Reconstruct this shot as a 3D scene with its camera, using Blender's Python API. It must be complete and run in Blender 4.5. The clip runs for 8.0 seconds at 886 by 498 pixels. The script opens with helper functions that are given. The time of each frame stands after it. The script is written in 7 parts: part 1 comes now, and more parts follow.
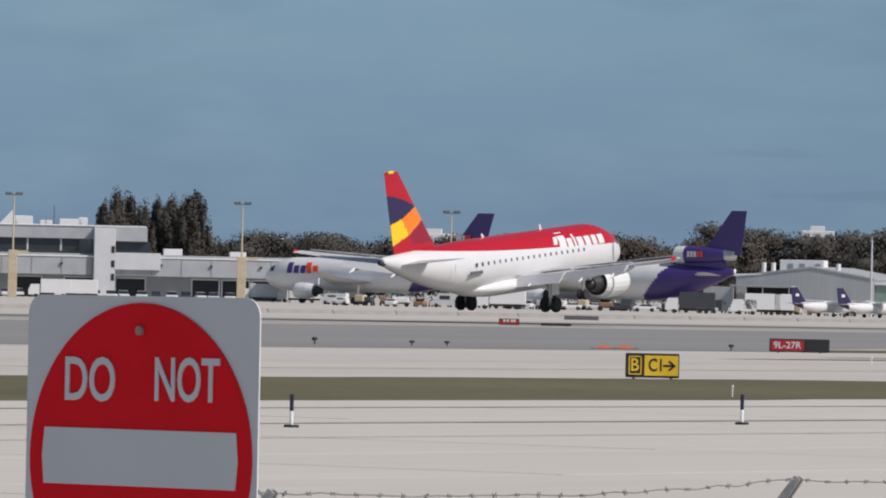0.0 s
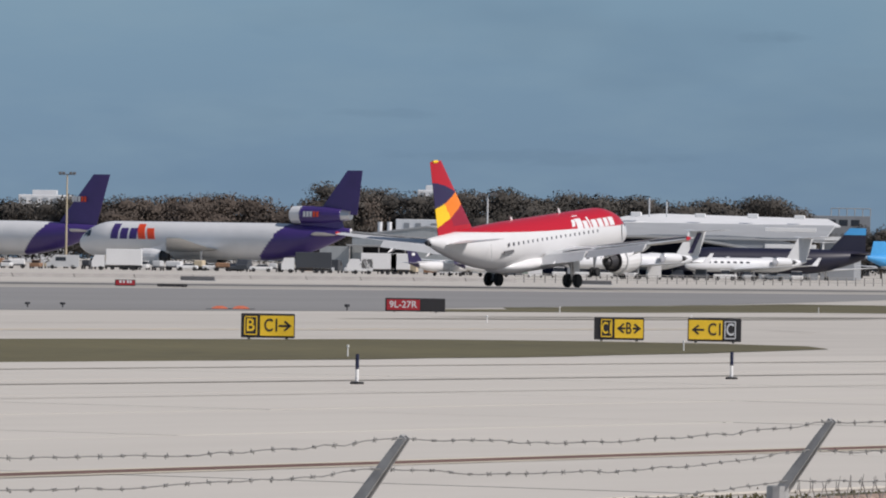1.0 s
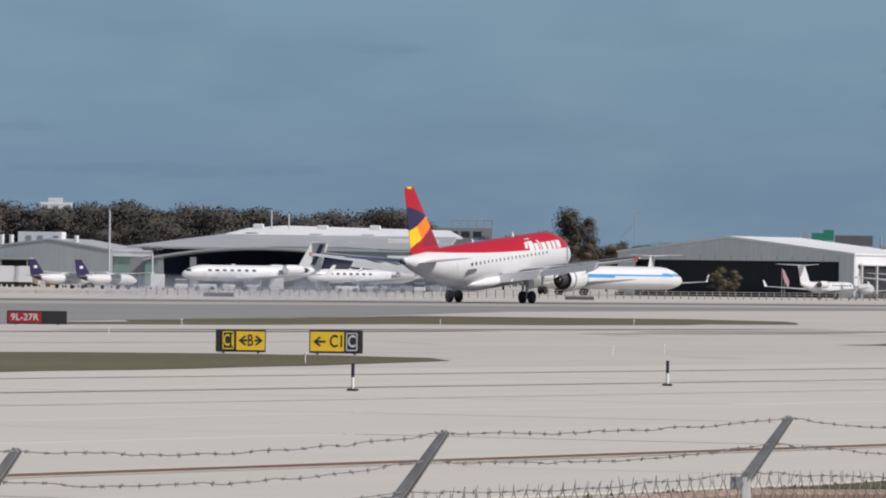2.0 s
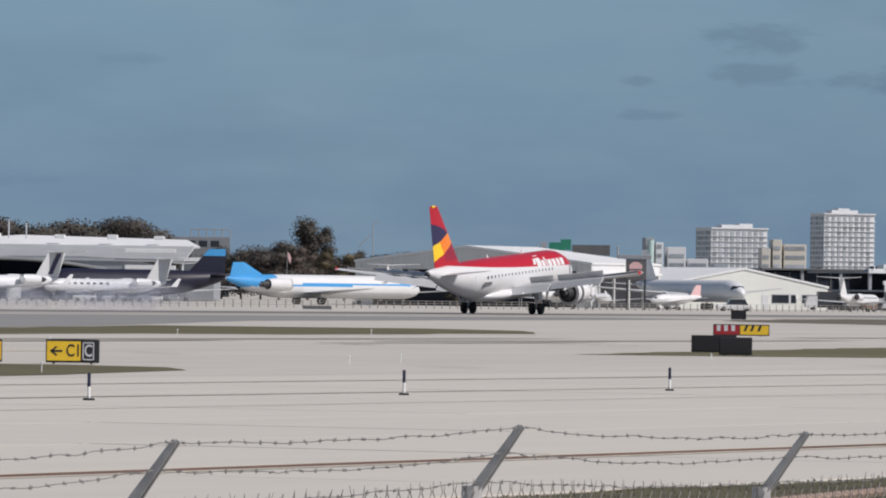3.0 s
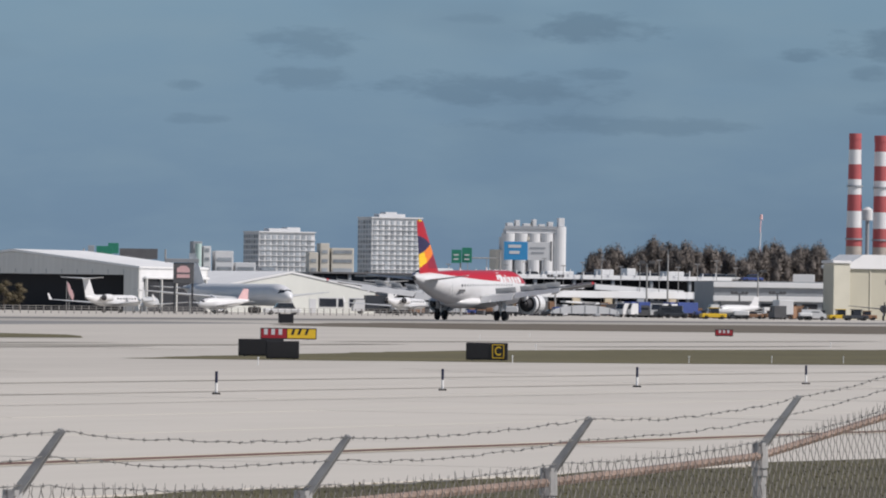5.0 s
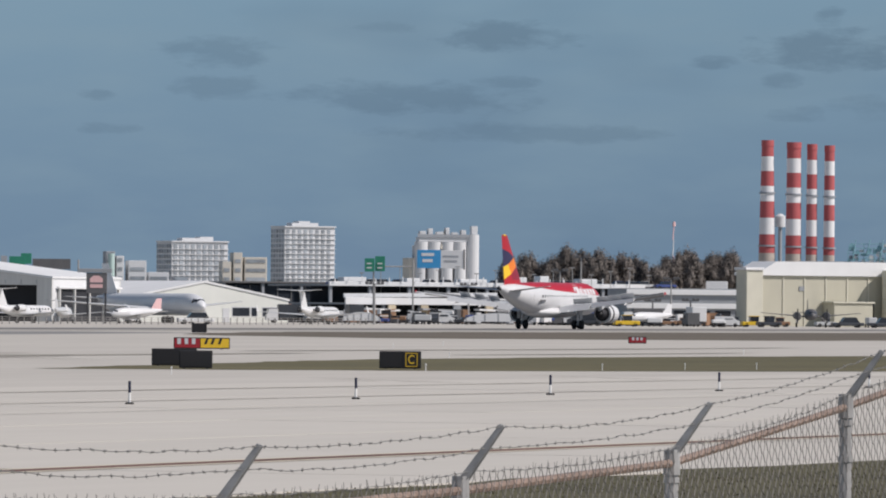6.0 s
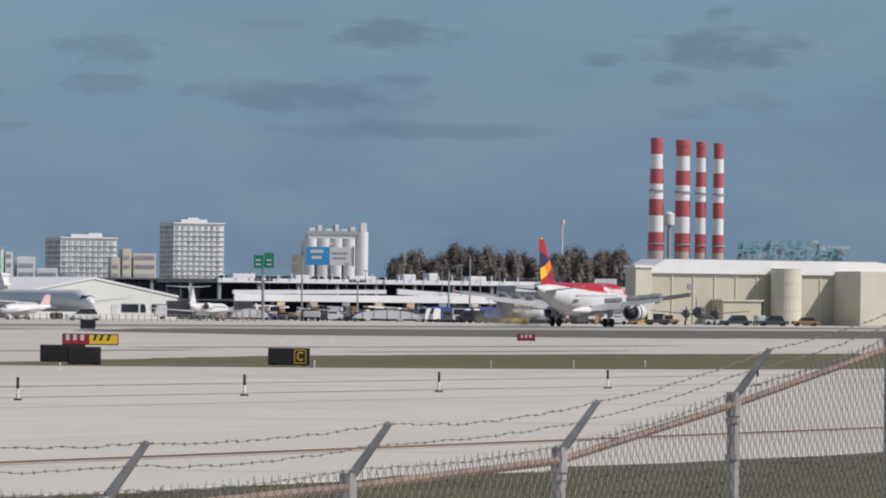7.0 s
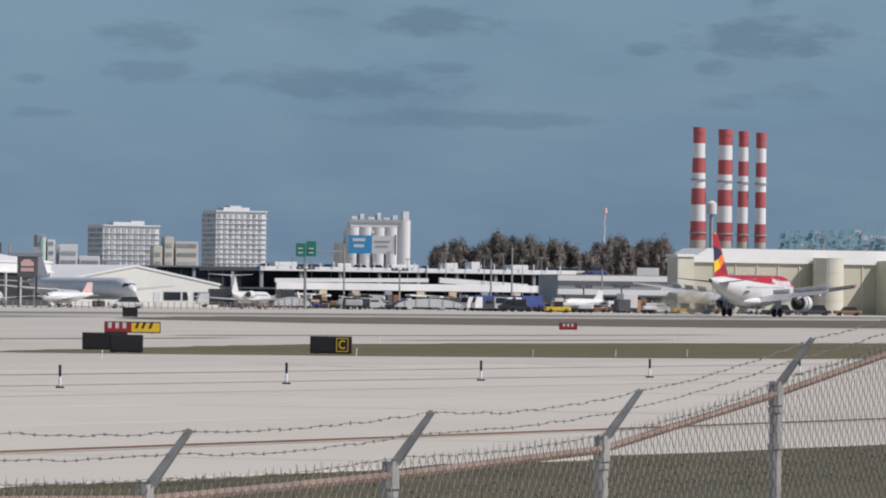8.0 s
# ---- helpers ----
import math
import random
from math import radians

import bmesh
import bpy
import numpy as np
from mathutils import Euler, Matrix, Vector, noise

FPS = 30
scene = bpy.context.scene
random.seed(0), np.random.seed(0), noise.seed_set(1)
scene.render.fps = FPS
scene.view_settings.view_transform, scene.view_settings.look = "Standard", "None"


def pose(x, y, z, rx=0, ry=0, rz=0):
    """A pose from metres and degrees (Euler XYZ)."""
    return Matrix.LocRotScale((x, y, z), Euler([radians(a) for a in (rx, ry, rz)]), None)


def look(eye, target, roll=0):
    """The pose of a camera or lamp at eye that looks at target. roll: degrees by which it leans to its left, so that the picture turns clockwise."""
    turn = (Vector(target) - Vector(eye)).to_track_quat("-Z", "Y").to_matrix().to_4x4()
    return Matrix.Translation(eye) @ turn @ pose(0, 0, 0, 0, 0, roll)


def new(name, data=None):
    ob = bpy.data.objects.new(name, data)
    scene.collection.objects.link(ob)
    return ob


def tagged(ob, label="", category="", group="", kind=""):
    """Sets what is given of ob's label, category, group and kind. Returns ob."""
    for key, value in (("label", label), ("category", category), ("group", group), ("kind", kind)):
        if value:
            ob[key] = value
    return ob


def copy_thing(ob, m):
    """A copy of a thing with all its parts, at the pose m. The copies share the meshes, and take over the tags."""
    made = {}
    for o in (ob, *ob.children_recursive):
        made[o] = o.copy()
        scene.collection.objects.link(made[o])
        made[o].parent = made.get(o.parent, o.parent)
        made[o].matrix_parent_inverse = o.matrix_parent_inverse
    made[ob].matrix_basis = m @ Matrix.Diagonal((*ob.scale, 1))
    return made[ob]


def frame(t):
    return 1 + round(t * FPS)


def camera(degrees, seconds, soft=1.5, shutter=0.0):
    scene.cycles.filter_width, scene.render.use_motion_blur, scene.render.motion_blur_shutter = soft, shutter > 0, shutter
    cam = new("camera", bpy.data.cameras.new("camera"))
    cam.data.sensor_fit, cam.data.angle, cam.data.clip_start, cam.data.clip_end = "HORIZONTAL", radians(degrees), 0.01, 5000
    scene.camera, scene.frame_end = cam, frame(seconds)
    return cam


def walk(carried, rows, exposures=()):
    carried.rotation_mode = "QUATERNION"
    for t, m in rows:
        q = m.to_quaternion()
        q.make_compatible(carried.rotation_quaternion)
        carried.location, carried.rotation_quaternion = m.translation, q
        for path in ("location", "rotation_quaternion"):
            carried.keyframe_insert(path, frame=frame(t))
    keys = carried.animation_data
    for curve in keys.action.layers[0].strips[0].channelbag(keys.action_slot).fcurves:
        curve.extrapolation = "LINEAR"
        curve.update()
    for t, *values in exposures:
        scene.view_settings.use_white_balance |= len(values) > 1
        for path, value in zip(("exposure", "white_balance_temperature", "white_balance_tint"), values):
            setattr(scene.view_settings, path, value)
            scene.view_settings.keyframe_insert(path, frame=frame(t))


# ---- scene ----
cam = camera(6.778, 8.0, soft=2.0)
walk(cam, [
    (0.0, pose(-0.074, 0.116, 2.25, 90.336, -1.25, -57.563)),
    (0.3, pose(-0.067, 0.109, 2.25, 90.342, -1.22, -58.454)),
    (0.5, pose(-0.063, 0.104, 2.25, 90.321, -1.15, -58.969)),
    (0.7, pose(-0.057, 0.097, 2.25, 90.239, -1.06, -59.502)),
    (0.9, pose(-0.053, 0.092, 2.25, 90.107, -0.96, -60.156)),
    (1.0, pose(-0.050, 0.089, 2.25, 90.087, -0.92, -60.500)),
    (1.2, pose(-0.047, 0.085, 2.25, 90.179, -0.90, -61.083)),
    (1.5, pose(-0.042, 0.079, 2.25, 90.217, -0.89, -61.942)),
    (1.6, pose(-0.039, 0.074, 2.25, 90.228, -0.87, -62.242)),
    (1.7, pose(-0.036, 0.070, 2.25, 90.234, -0.85, -62.536)),
    (1.8, pose(-0.033, 0.065, 2.25, 90.215, -0.83, -62.830)),
    (1.9, pose(-0.031, 0.060, 2.25, 90.222, -0.82, -63.132)),
    (2.0, pose(-0.031, 0.062, 2.25, 90.222, -0.79, -63.390)),
    (2.2, pose(-0.028, 0.057, 2.25, 90.180, -0.78, -63.860)),
    (3.3, pose(-0.016, 0.036, 2.25, 90.430, -0.74, -65.979)),
    (3.5, pose(-0.015, 0.034, 2.25, 90.489, -0.68, -66.378)),
    (3.6, pose(-0.015, 0.034, 2.25, 90.511, -0.66, -66.533)),
    (3.7, pose(-0.014, 0.033, 2.25, 90.506, -0.64, -66.650)),
    (3.8, pose(-0.014, 0.033, 2.25, 90.477, -0.63, -66.769)),
    (4.0, pose(-0.014, 0.032, 2.25, 90.422, -0.59, -67.033)),
    (4.5, pose(-0.010, 0.023, 2.25, 90.389, -0.78, -67.851)),
    (4.7, pose(-0.012, 0.030, 2.25, 90.348, -0.74, -68.298)),
    (5.0, pose(-0.007, 0.017, 2.25, 90.397, -0.79, -68.862)),
    (5.2, pose(-0.006, 0.015, 2.25, 90.446, -0.73, -69.069)),
    (6.3, pose(-0.001, 0.002, 2.25, 90.502, -0.38, -69.782)),
    (6.5, pose(-0.000, 0.000, 2.25, 90.527, -0.32, -69.990)),
    (7.0, pose(-0.001, 0.002, 2.25, 90.455, -0.65, -70.376)),
    (7.5, pose(-0.002, 0.005, 2.25, 90.446, -0.86, -70.377)),
    (8.0, pose(-0.002, 0.006, 2.25, 90.364, -0.78, -70.054)),
], exposures=[(0.0, 0.0), (8.0, 0.0)])

# ---- sky, sun ----
SUN_AZ, SUN_EL = radians(177), radians(44)
to_sun = Vector((math.sin(SUN_AZ) * math.cos(SUN_EL), math.cos(SUN_AZ) * math.cos(SUN_EL), math.sin(SUN_EL)))
sun = new("sun", bpy.data.lights.new("sun", "SUN"))
sun.data.energy, sun.data.angle, sun.data.color = 3.95, radians(0.6), (1.0, 0.93, 0.89)
sun.matrix_world = look(to_sun * 100, (0, 0, 0))

world = bpy.data.worlds.new("world")
scene.world = world
world.use_nodes = True
wt = world.node_tree
wt.nodes.clear()


def wn(kind, *links, **props):
    """A node of the sky, with its inputs given in order as sockets or values."""
    n = wt.nodes.new(kind)
    for k, v in props.items():
        if k == "op":
            n.operation = v
        elif k == "clamp":
            n.use_clamp = v
        elif k == "blend":
            n.blend_type = v
        elif k == "data":
            n.data_type = v
    for i, v in enumerate(links):
        if v is None:
            continue
        if isinstance(v, bpy.types.NodeSocket):
            wt.links.new(v, n.inputs[i])
        else:
            n.inputs[i].default_value = v
    return n


def wm(op, a, b=None, clamp=False):
    return wn("ShaderNodeMath", a, b, op=op, clamp=clamp).outputs[0]


def wmix(fac, a, b):
    n = wt.nodes.new("ShaderNodeMix")
    n.data_type = "RGBA"
    for i, v in ((0, fac), (6, a), (7, b)):
        if isinstance(v, bpy.types.NodeSocket):
            wt.links.new(v, n.inputs[i])
        else:
            n.inputs[i].default_value = v
    return n.outputs[2]


sky = wt.nodes.new("ShaderNodeTexSky")
sky.sky_type, sky.sun_disc = "NISHITA", False
sky.sun_elevation, sky.sun_rotation = SUN_EL, SUN_AZ
coords = wt.nodes.new("ShaderNodeTexCoord")
sep = wn("ShaderNodeSeparateXYZ", coords.outputs["Generated"])
az = wm("MULTIPLY", wm("ARCTAN2", sep.outputs[0], sep.outputs[1]), 57.2958)
elev = wm("MULTIPLY", wm("ARCSINE", sep.outputs[2]), 57.2958)
place = wn("ShaderNodeCombineXYZ", wm("MULTIPLY", az, 1.0), wm("MULTIPLY", elev, 3.2), 0.0).outputs[0]


def wnoise(scale, detail, rough=0.55):
    n = wn("ShaderNodeTexNoise", place)
    n.inputs["Scale"].default_value, n.inputs["Detail"].default_value = scale, detail
    n.inputs["Roughness"].default_value = rough
    return n.outputs["Fac"]


# a veil of thin high cloud over a darker, bluer band at the horizon
rise = wm("DIVIDE", elev, 3.2, clamp=True)
band = wmix(rise, (0.156, 0.234, 0.340, 1), (0.222, 0.348, 0.448, 1))
veil = wm("MULTIPLY", wm("SUBTRACT", wnoise(0.55, 4), 0.42, clamp=True), 1.5, clamp=True)
band = wmix(veil, band, (0.235, 0.335, 0.415, 1))
streak = wm("MULTIPLY", wm("SUBTRACT", wnoise(0.32, 3), 0.5, clamp=True), 2.2, clamp=True)
band = wmix(streak, band, (0.135, 0.215, 0.31, 1))
ragged = wm("MULTIPLY", wm("SUBTRACT", wnoise(2.4, 6, 0.62), 0.5), 4.4)
# flat grey cumulus: bearing, elevation, half width and half height, in degrees, and density
CLOUDS = [(67.80, 1.96, 0.42, 0.13, 0.65), (67.81, 1.69, 0.46, 0.09, 0.6), (69.97, 2.11, 0.54, 0.12, 0.9), (69.25, 1.62, 0.88, 0.14, 0.75), (69.97, 1.75, 0.27, 0.05, 0.6),
          (70.15, 1.36, 1.05, 0.08, 0.6), (72.50, 2.01, 0.70, 0.15, 0.9), (71.59, 1.92, 0.19, 0.055, 0.75), (72.46, 2.28, 0.13, 0.08, 0.7), (72.09, 1.78, 0.17, 0.07, 0.65),
          (72.24, 1.52, 0.21, 0.07, 0.5), (72.74, 1.58, 0.27, 0.10, 0.45), (66.84, 1.62, 0.14, 0.05, 0.6), (66.93, 1.37, 0.25, 0.045, 0.5), (63.0, 1.75, 0.3, 0.05, 0.35),
          (60.0, 1.12, 0.4, 0.04, 0.25), (74.2, 1.7, 0.6, 0.2, 0.5), (61.2, 0.8, 1.2, 0.06, 0.3), (69.05, 2.16, 0.22, 0.05, 0.35)]
cover = None
for c_az, c_el, c_w, c_h, dense in CLOUDS:
    u = wm("POWER", wm("DIVIDE", wm("SUBTRACT", az, c_az), c_w), 2.0)
    v = wm("POWER", wm("DIVIDE", wm("SUBTRACT", elev, c_el), c_h), 2.0)
    body = wm("SUBTRACT", wm("ADD", 1.15, ragged), wm("ADD", u, v), clamp=True)
    body = wm("MULTIPLY", wm("DIVIDE", body, 1.5, clamp=True), dense)
    cover = body if cover is None else wm("MAXIMUM", cover, body)
band = wmix(wm("MULTIPLY", cover, 0.8), band, (0.105, 0.168, 0.24, 1))
high = wm("DIVIDE", wm("SUBTRACT", elev, 4.0), 14.0, clamp=True)
skylight = wn("ShaderNodeVectorMath", sky.outputs[0], (0.066, 0.066, 0.066), op="MULTIPLY").outputs[0]
total = wmix(high, band, skylight)
# the sky's strength falls from 1.04 at bearing 56 to 0.94 at 72
east = wm("DIVIDE", wm("SUBTRACT", az, 56.0), 16.0, clamp=True)
depth = wm("MULTIPLY_ADD", east, -0.10)
depth.node.inputs[2].default_value = 1.04
back = wn("ShaderNodeBackground", total, depth)
wt.links.new(back.outputs[0], wt.nodes.new("ShaderNodeOutputWorld").inputs[0])


# ---- materials ----
def srgb(r, g, b):
    return tuple((c / 255 / 12.92 if c < 10 else ((c / 255 + 0.055) / 1.055) ** 2.4) for c in (r, g, b))


def material(name, color, rough=0.6, metal=0.0, grain=6.0, stain=0.4, vary=0.12, bump=0.0, world_space=False, per_object=0.0, per_island=0.0, stretch=(1, 1, 1), glow=0.0, dark=None):
    """Base colour with grain and larger stains, and a fine relief; grain and stain are in cycles a metre."""
    m = bpy.data.materials.new(name)
    m.use_nodes = True
    t = m.node_tree
    b = t.nodes["Principled BSDF"]
    b.inputs["Roughness"].default_value, b.inputs["Metallic"].default_value = rough, metal
    if world_space:
        src = t.nodes.new("ShaderNodeNewGeometry").outputs["Position"]
    else:
        src = t.nodes.new("ShaderNodeTexCoord").outputs["Object"]
    mp = t.nodes.new("ShaderNodeMapping")
    mp.inputs["Scale"].default_value = stretch
    t.links.new(src, mp.inputs[0])
    facs = []
    for scale in (grain, stain):
        n = t.nodes.new("ShaderNodeTexNoise")
        n.inputs["Scale"].default_value, n.inputs["Detail"].default_value = scale, 5
        t.links.new(mp.outputs[0], n.inputs["Vector"])
        facs.append(n.outputs["Fac"])
    mixed = t.nodes.new("ShaderNodeMath")
    mixed.operation = "ADD"
    t.links.new(facs[0], mixed.inputs[0])
    t.links.new(facs[1], mixed.inputs[1])
    value = mixed.outputs[0]
    if per_object or per_island:
        rnd = t.nodes.new("ShaderNodeObjectInfo").outputs["Random"] if per_object else t.nodes.new("ShaderNodeNewGeometry").outputs["Random Per Island"]
        k = t.nodes.new("ShaderNodeMath")
        k.operation = "MULTIPLY_ADD"
        t.links.new(rnd, k.inputs[0])
        k.inputs[1].default_value = (per_object or per_island)
        t.links.new(value, k.inputs[2])
        value = k.outputs[0]
    ramp = t.nodes.new("ShaderNodeMapRange")
    ramp.inputs[1].default_value, ramp.inputs[2].default_value = 0.65, 1.35 + (per_object or per_island)
    t.links.new(value, ramp.inputs[0])
    mix = t.nodes.new("ShaderNodeMix")
    mix.data_type = "RGBA"
    t.links.new(ramp.outputs[0], mix.inputs[0])
    low = dark or tuple(c * (1 - vary) for c in color)
    mix.inputs[6].default_value = (*low, 1)
    mix.inputs[7].default_value = (*[min(1, c * (1 + vary)) for c in color], 1)
    t.links.new(mix.outputs[2], b.inputs["Base Color"])
    if bump:
        bp = t.nodes.new("ShaderNodeBump")
        bp.inputs["Strength"].default_value, bp.inputs["Distance"].default_value = bump, 0.02
        t.links.new(facs[0], bp.inputs["Height"])
        t.links.new(bp.outputs[0], b.inputs["Normal"])
    if glow:
        b.inputs["Emission Color"].default_value = (*color, 1)
        b.inputs["Emission Strength"].default_value = glow
    return m


M = {}


def mt(key, *a, **k):
    M[key] = material(key, *a, **k)


mt("concrete", (0.485, 0.455, 0.41), 0.85, grain=0.35, stain=0.05, vary=0.10, bump=0.1, world_space=True, stretch=(0.25, 1.6, 1))
mt("slab", (0.53, 0.498, 0.448), 0.85, grain=0.5, stain=0.06, vary=0.07, bump=0.1, world_space=True, per_object=0.25, stretch=(0.3, 1.5, 1))
mt("runway", (0.37, 0.35, 0.315), 0.85, grain=0.3, stain=0.04, vary=0.14, world_space=True, stretch=(0.12, 1.8, 1))
mt("dry_grass", (0.125, 0.104, 0.078), 0.95, grain=0.6, stain=0.03, vary=0.2, bump=0.2, world_space=True, stretch=(0.3, 1, 1))
mt("grass_verge", (0.078, 0.069, 0.031), 0.95, grain=3, stain=0.3, vary=0.4, bump=0.25, world_space=True)
mt("seal", (0.37, 0.345, 0.30), 0.95, grain=0.6, stain=0.08, vary=0.35, world_space=True, stretch=(0.3, 1, 1))
mt("joint", (0.31, 0.285, 0.25), 0.95, world_space=True)
mt("tar", (0.19, 0.165, 0.14), 0.95, grain=0.5, stain=0.1, vary=0.35, world_space=True)
mt("asphalt", (0.23, 0.225, 0.22), 0.9, grain=0.5, stain=0.03, vary=0.12, world_space=True, stretch=(0.2, 1.5, 1))
mt("rubber_streak", (0.13, 0.125, 0.125), 0.9, grain=0.12, stain=0.02, vary=0.35, world_space=True, stretch=(0.15, 2.2, 1))
mt("grass", (0.108, 0.094, 0.044), 0.95, grain=1.4, stain=0.07, vary=0.35, bump=0.3, world_space=True, stretch=(0.5, 1, 1))
mt("ground", (0.30, 0.28, 0.24), 0.95, grain=0.1, stain=0.01, vary=0.2, world_space=True)
mt("white_paint", (0.80, 0.80, 0.79), 0.35, grain=0.7, stain=0.1, vary=0.05)
mt("aircraft_white", (0.70, 0.70, 0.705), 0.28, grain=0.6, stain=0.12, vary=0.04)
mt("aircraft_red", (0.43, 0.009, 0.022), 0.3, grain=0.6, stain=0.12, vary=0.08)
mt("wing_grey", (0.52, 0.53, 0.54), 0.4, grain=0.8, stain=0.2, vary=0.07)
mt("deep_navy", (0.012, 0.012, 0.03), 0.4, vary=0.15)
mt("navy", (0.03, 0.022, 0.075), 0.35, grain=0.8, vary=0.1)
mt("orange_paint", (0.85, 0.22, 0.02), 0.35, vary=0.08)
mt("yellow_paint", (0.88, 0.55, 0.02), 0.35, vary=0.08)
mt("purple", (0.058, 0.034, 0.17), 0.35, grain=0.5, vary=0.1)
mt("logo_orange", (0.75, 0.07, 0.02), 0.4, vary=0.05)
mt("sky_blue", (0.06, 0.30, 0.62), 0.35, vary=0.1)
mt("grey_white", (0.66, 0.67, 0.69), 0.35, vary=0.06)
mt("pale_red", (0.72, 0.46, 0.46), 0.5, vary=0.1)
mt("dark_grey", (0.11, 0.11, 0.115), 0.6, vary=0.2)
mt("maroon", (0.28, 0.012, 0.035), 0.35, vary=0.1)
mt("dark_metal", (0.045, 0.045, 0.05), 0.5, 0.3)
mt("bare_metal", (0.55, 0.55, 0.56), 0.32, 0.85)
mt("tyre", (0.022, 0.022, 0.024), 0.85)
mt("cabin_glass", (0.09, 0.095, 0.11), 0.2)
mt("window_dark", (0.03, 0.035, 0.045), 0.15)
mt("galvanised", (0.36, 0.355, 0.35), 0.6, 0.2, grain=14, stain=2, vary=0.25, bump=0.15)
mt("wire", (0.22, 0.215, 0.205), 0.6, 0.2, grain=20, vary=0.3)
mt("rust_rail", (0.33, 0.245, 0.20), 0.6, 0.3, grain=10, stain=2, vary=0.3)
mt("mesh_wire", (0.22, 0.205, 0.195), 0.75, 0.1, grain=20, vary=0.3)
mt("rust_wire", (0.30, 0.235, 0.19), 0.7, 0.3, grain=20, vary=0.35)
mt("sign_red", (0.72, 0.010, 0.020), 0.85, grain=3, stain=0.8, vary=0.08)
mt("sign_white", (0.58, 0.59, 0.61), 0.7, grain=3, stain=0.8, vary=0.06)
M["sign_red"].node_tree.nodes["Principled BSDF"].inputs["Specular IOR Level"].default_value = 0.15
mt("sign_yellow", (0.80, 0.52, 0.03), 0.45, vary=0.06)
mt("sign_black", (0.018, 0.017, 0.02), 0.6)
mt("mandatory_red", (0.33, 0.015, 0.025), 0.45, vary=0.07)
mt("brown_line", (0.17, 0.095, 0.075), 0.9, grain=2, stain=0.1, vary=0.35, world_space=True)
mt("cream_line", (0.62, 0.56, 0.45), 0.9, grain=2, vary=0.15, world_space=True)
mt("taxi_yellow", (0.62, 0.43, 0.17), 0.9, grain=0.4, vary=0.25, world_space=True)
mt("marker_blue", (0.009, 0.013, 0.045), 0.5)
mt("marker_orange", (0.85, 0.22, 0.12), 0.6, vary=0.1)


# ---- building blocks ----
def part(name, bm, mat, parent=None, label="", smooth=False):
    """Links a bmesh as one mesh object under a thing or a part."""
    me = bpy.data.meshes.new(name)
    bm.to_mesh(me)
    bm.free()
    for m in (mat if isinstance(mat, (list, tuple)) else [mat]):
        me.materials.append(m)
    if smooth:
        for p in me.polygons:
            p.use_smooth = True
    ob = new(name, me)
    ob.parent = parent
    if label:
        ob["label"] = label
    return ob


def thing(name, m, label, category, group="", kind=""):
    """An empty at a thing's base, that parents its parts."""
    ob = new(name)
    ob.matrix_basis = m
    ob.empty_display_size = 0.5
    return tagged(ob, label, category, group, kind)


def polar(bearing, dist, z=0.0):
    """A place by its bearing (degrees clockwise from the runway's normal) and distance from the viewing spot."""
    return (dist * math.sin(radians(bearing)), dist * math.cos(radians(bearing)), z)


def add_box(bm, x0, x1, y0, y1, z0, z1, mi=0, bevel=0.0, m=None):
    vs = [bm.verts.new((x, y, z)) for x in (x0, x1) for y in (y0, y1) for z in (z0, z1)]
    fs = [bm.faces.new([vs[i] for i in q]) for q in ((0, 1, 3, 2), (4, 6, 7, 5), (0, 4, 5, 1), (2, 3, 7, 6), (0, 2, 6, 4), (1, 5, 7, 3))]
    for f in fs:
        f.material_index = mi
    if bevel:
        es = list({e for f in fs for e in f.edges})
        r = bmesh.ops.bevel(bm, geom=es, offset=bevel, segments=1, affect="EDGES", profile=0.5)
        vs = list({v for f in bm.faces if f.is_valid for v in f.verts if v in set(r["verts"])} | {v for v in vs if v.is_valid})
    if m is not None:
        bmesh.ops.transform(bm, matrix=m, verts=[v for v in vs if v.is_valid])
    return bm


def box(x0, x1, y0, y1, z0, z1, bevel=0.0):
    return add_box(bmesh.new(), x0, x1, y0, y1, z0, z1, 0, bevel)


def add_tube(bm, a, b, r0, r1=None, seg=8, mi=0, caps=True):
    a, b = Vector(a), Vector(b)
    r1 = r0 if r1 is None else r1
    q = (b - a).to_track_quat("Z", "Y")
    rings = []
    for p, r in ((a, r0), (b, r1)):
        rings.append([bm.verts.new(p + q @ Vector((r * math.cos(2 * math.pi * i / seg), r * math.sin(2 * math.pi * i / seg), 0))) for i in range(seg)])
    for i in range(seg):
        f = bm.faces.new((rings[0][i], rings[0][(i + 1) % seg], rings[1][(i + 1) % seg], rings[1][i]))
        f.material_index = mi
    if caps:
        bm.faces.new(rings[0][::-1]).material_index = mi
        bm.faces.new(rings[1]).material_index = mi
    return bm


def tube(a, b, r0, r1=None, seg=8):
    return add_tube(bmesh.new(), a, b, r0, r1, seg)


def loft(rings, closed_ends=True, paint=None, bm=None):
    """Skin over rings of equal length; paint(centre) gives a face's material."""
    bm = bm or bmesh.new()
    vr = [[bm.verts.new(p) for p in r] for r in rings]
    n = len(vr[0])
    for a, b in zip(vr, vr[1:]):
        for i in range(n):
            f = bm.faces.new((a[i], a[(i + 1) % n], b[(i + 1) % n], b[i]))
            if paint:
                f.material_index = paint(f.calc_center_median())
    if closed_ends:
        bm.faces.new(vr[0][::-1])
        bm.faces.new(vr[-1])
    bmesh.ops.recalc_face_normals(bm, faces=bm.faces)
    return bm


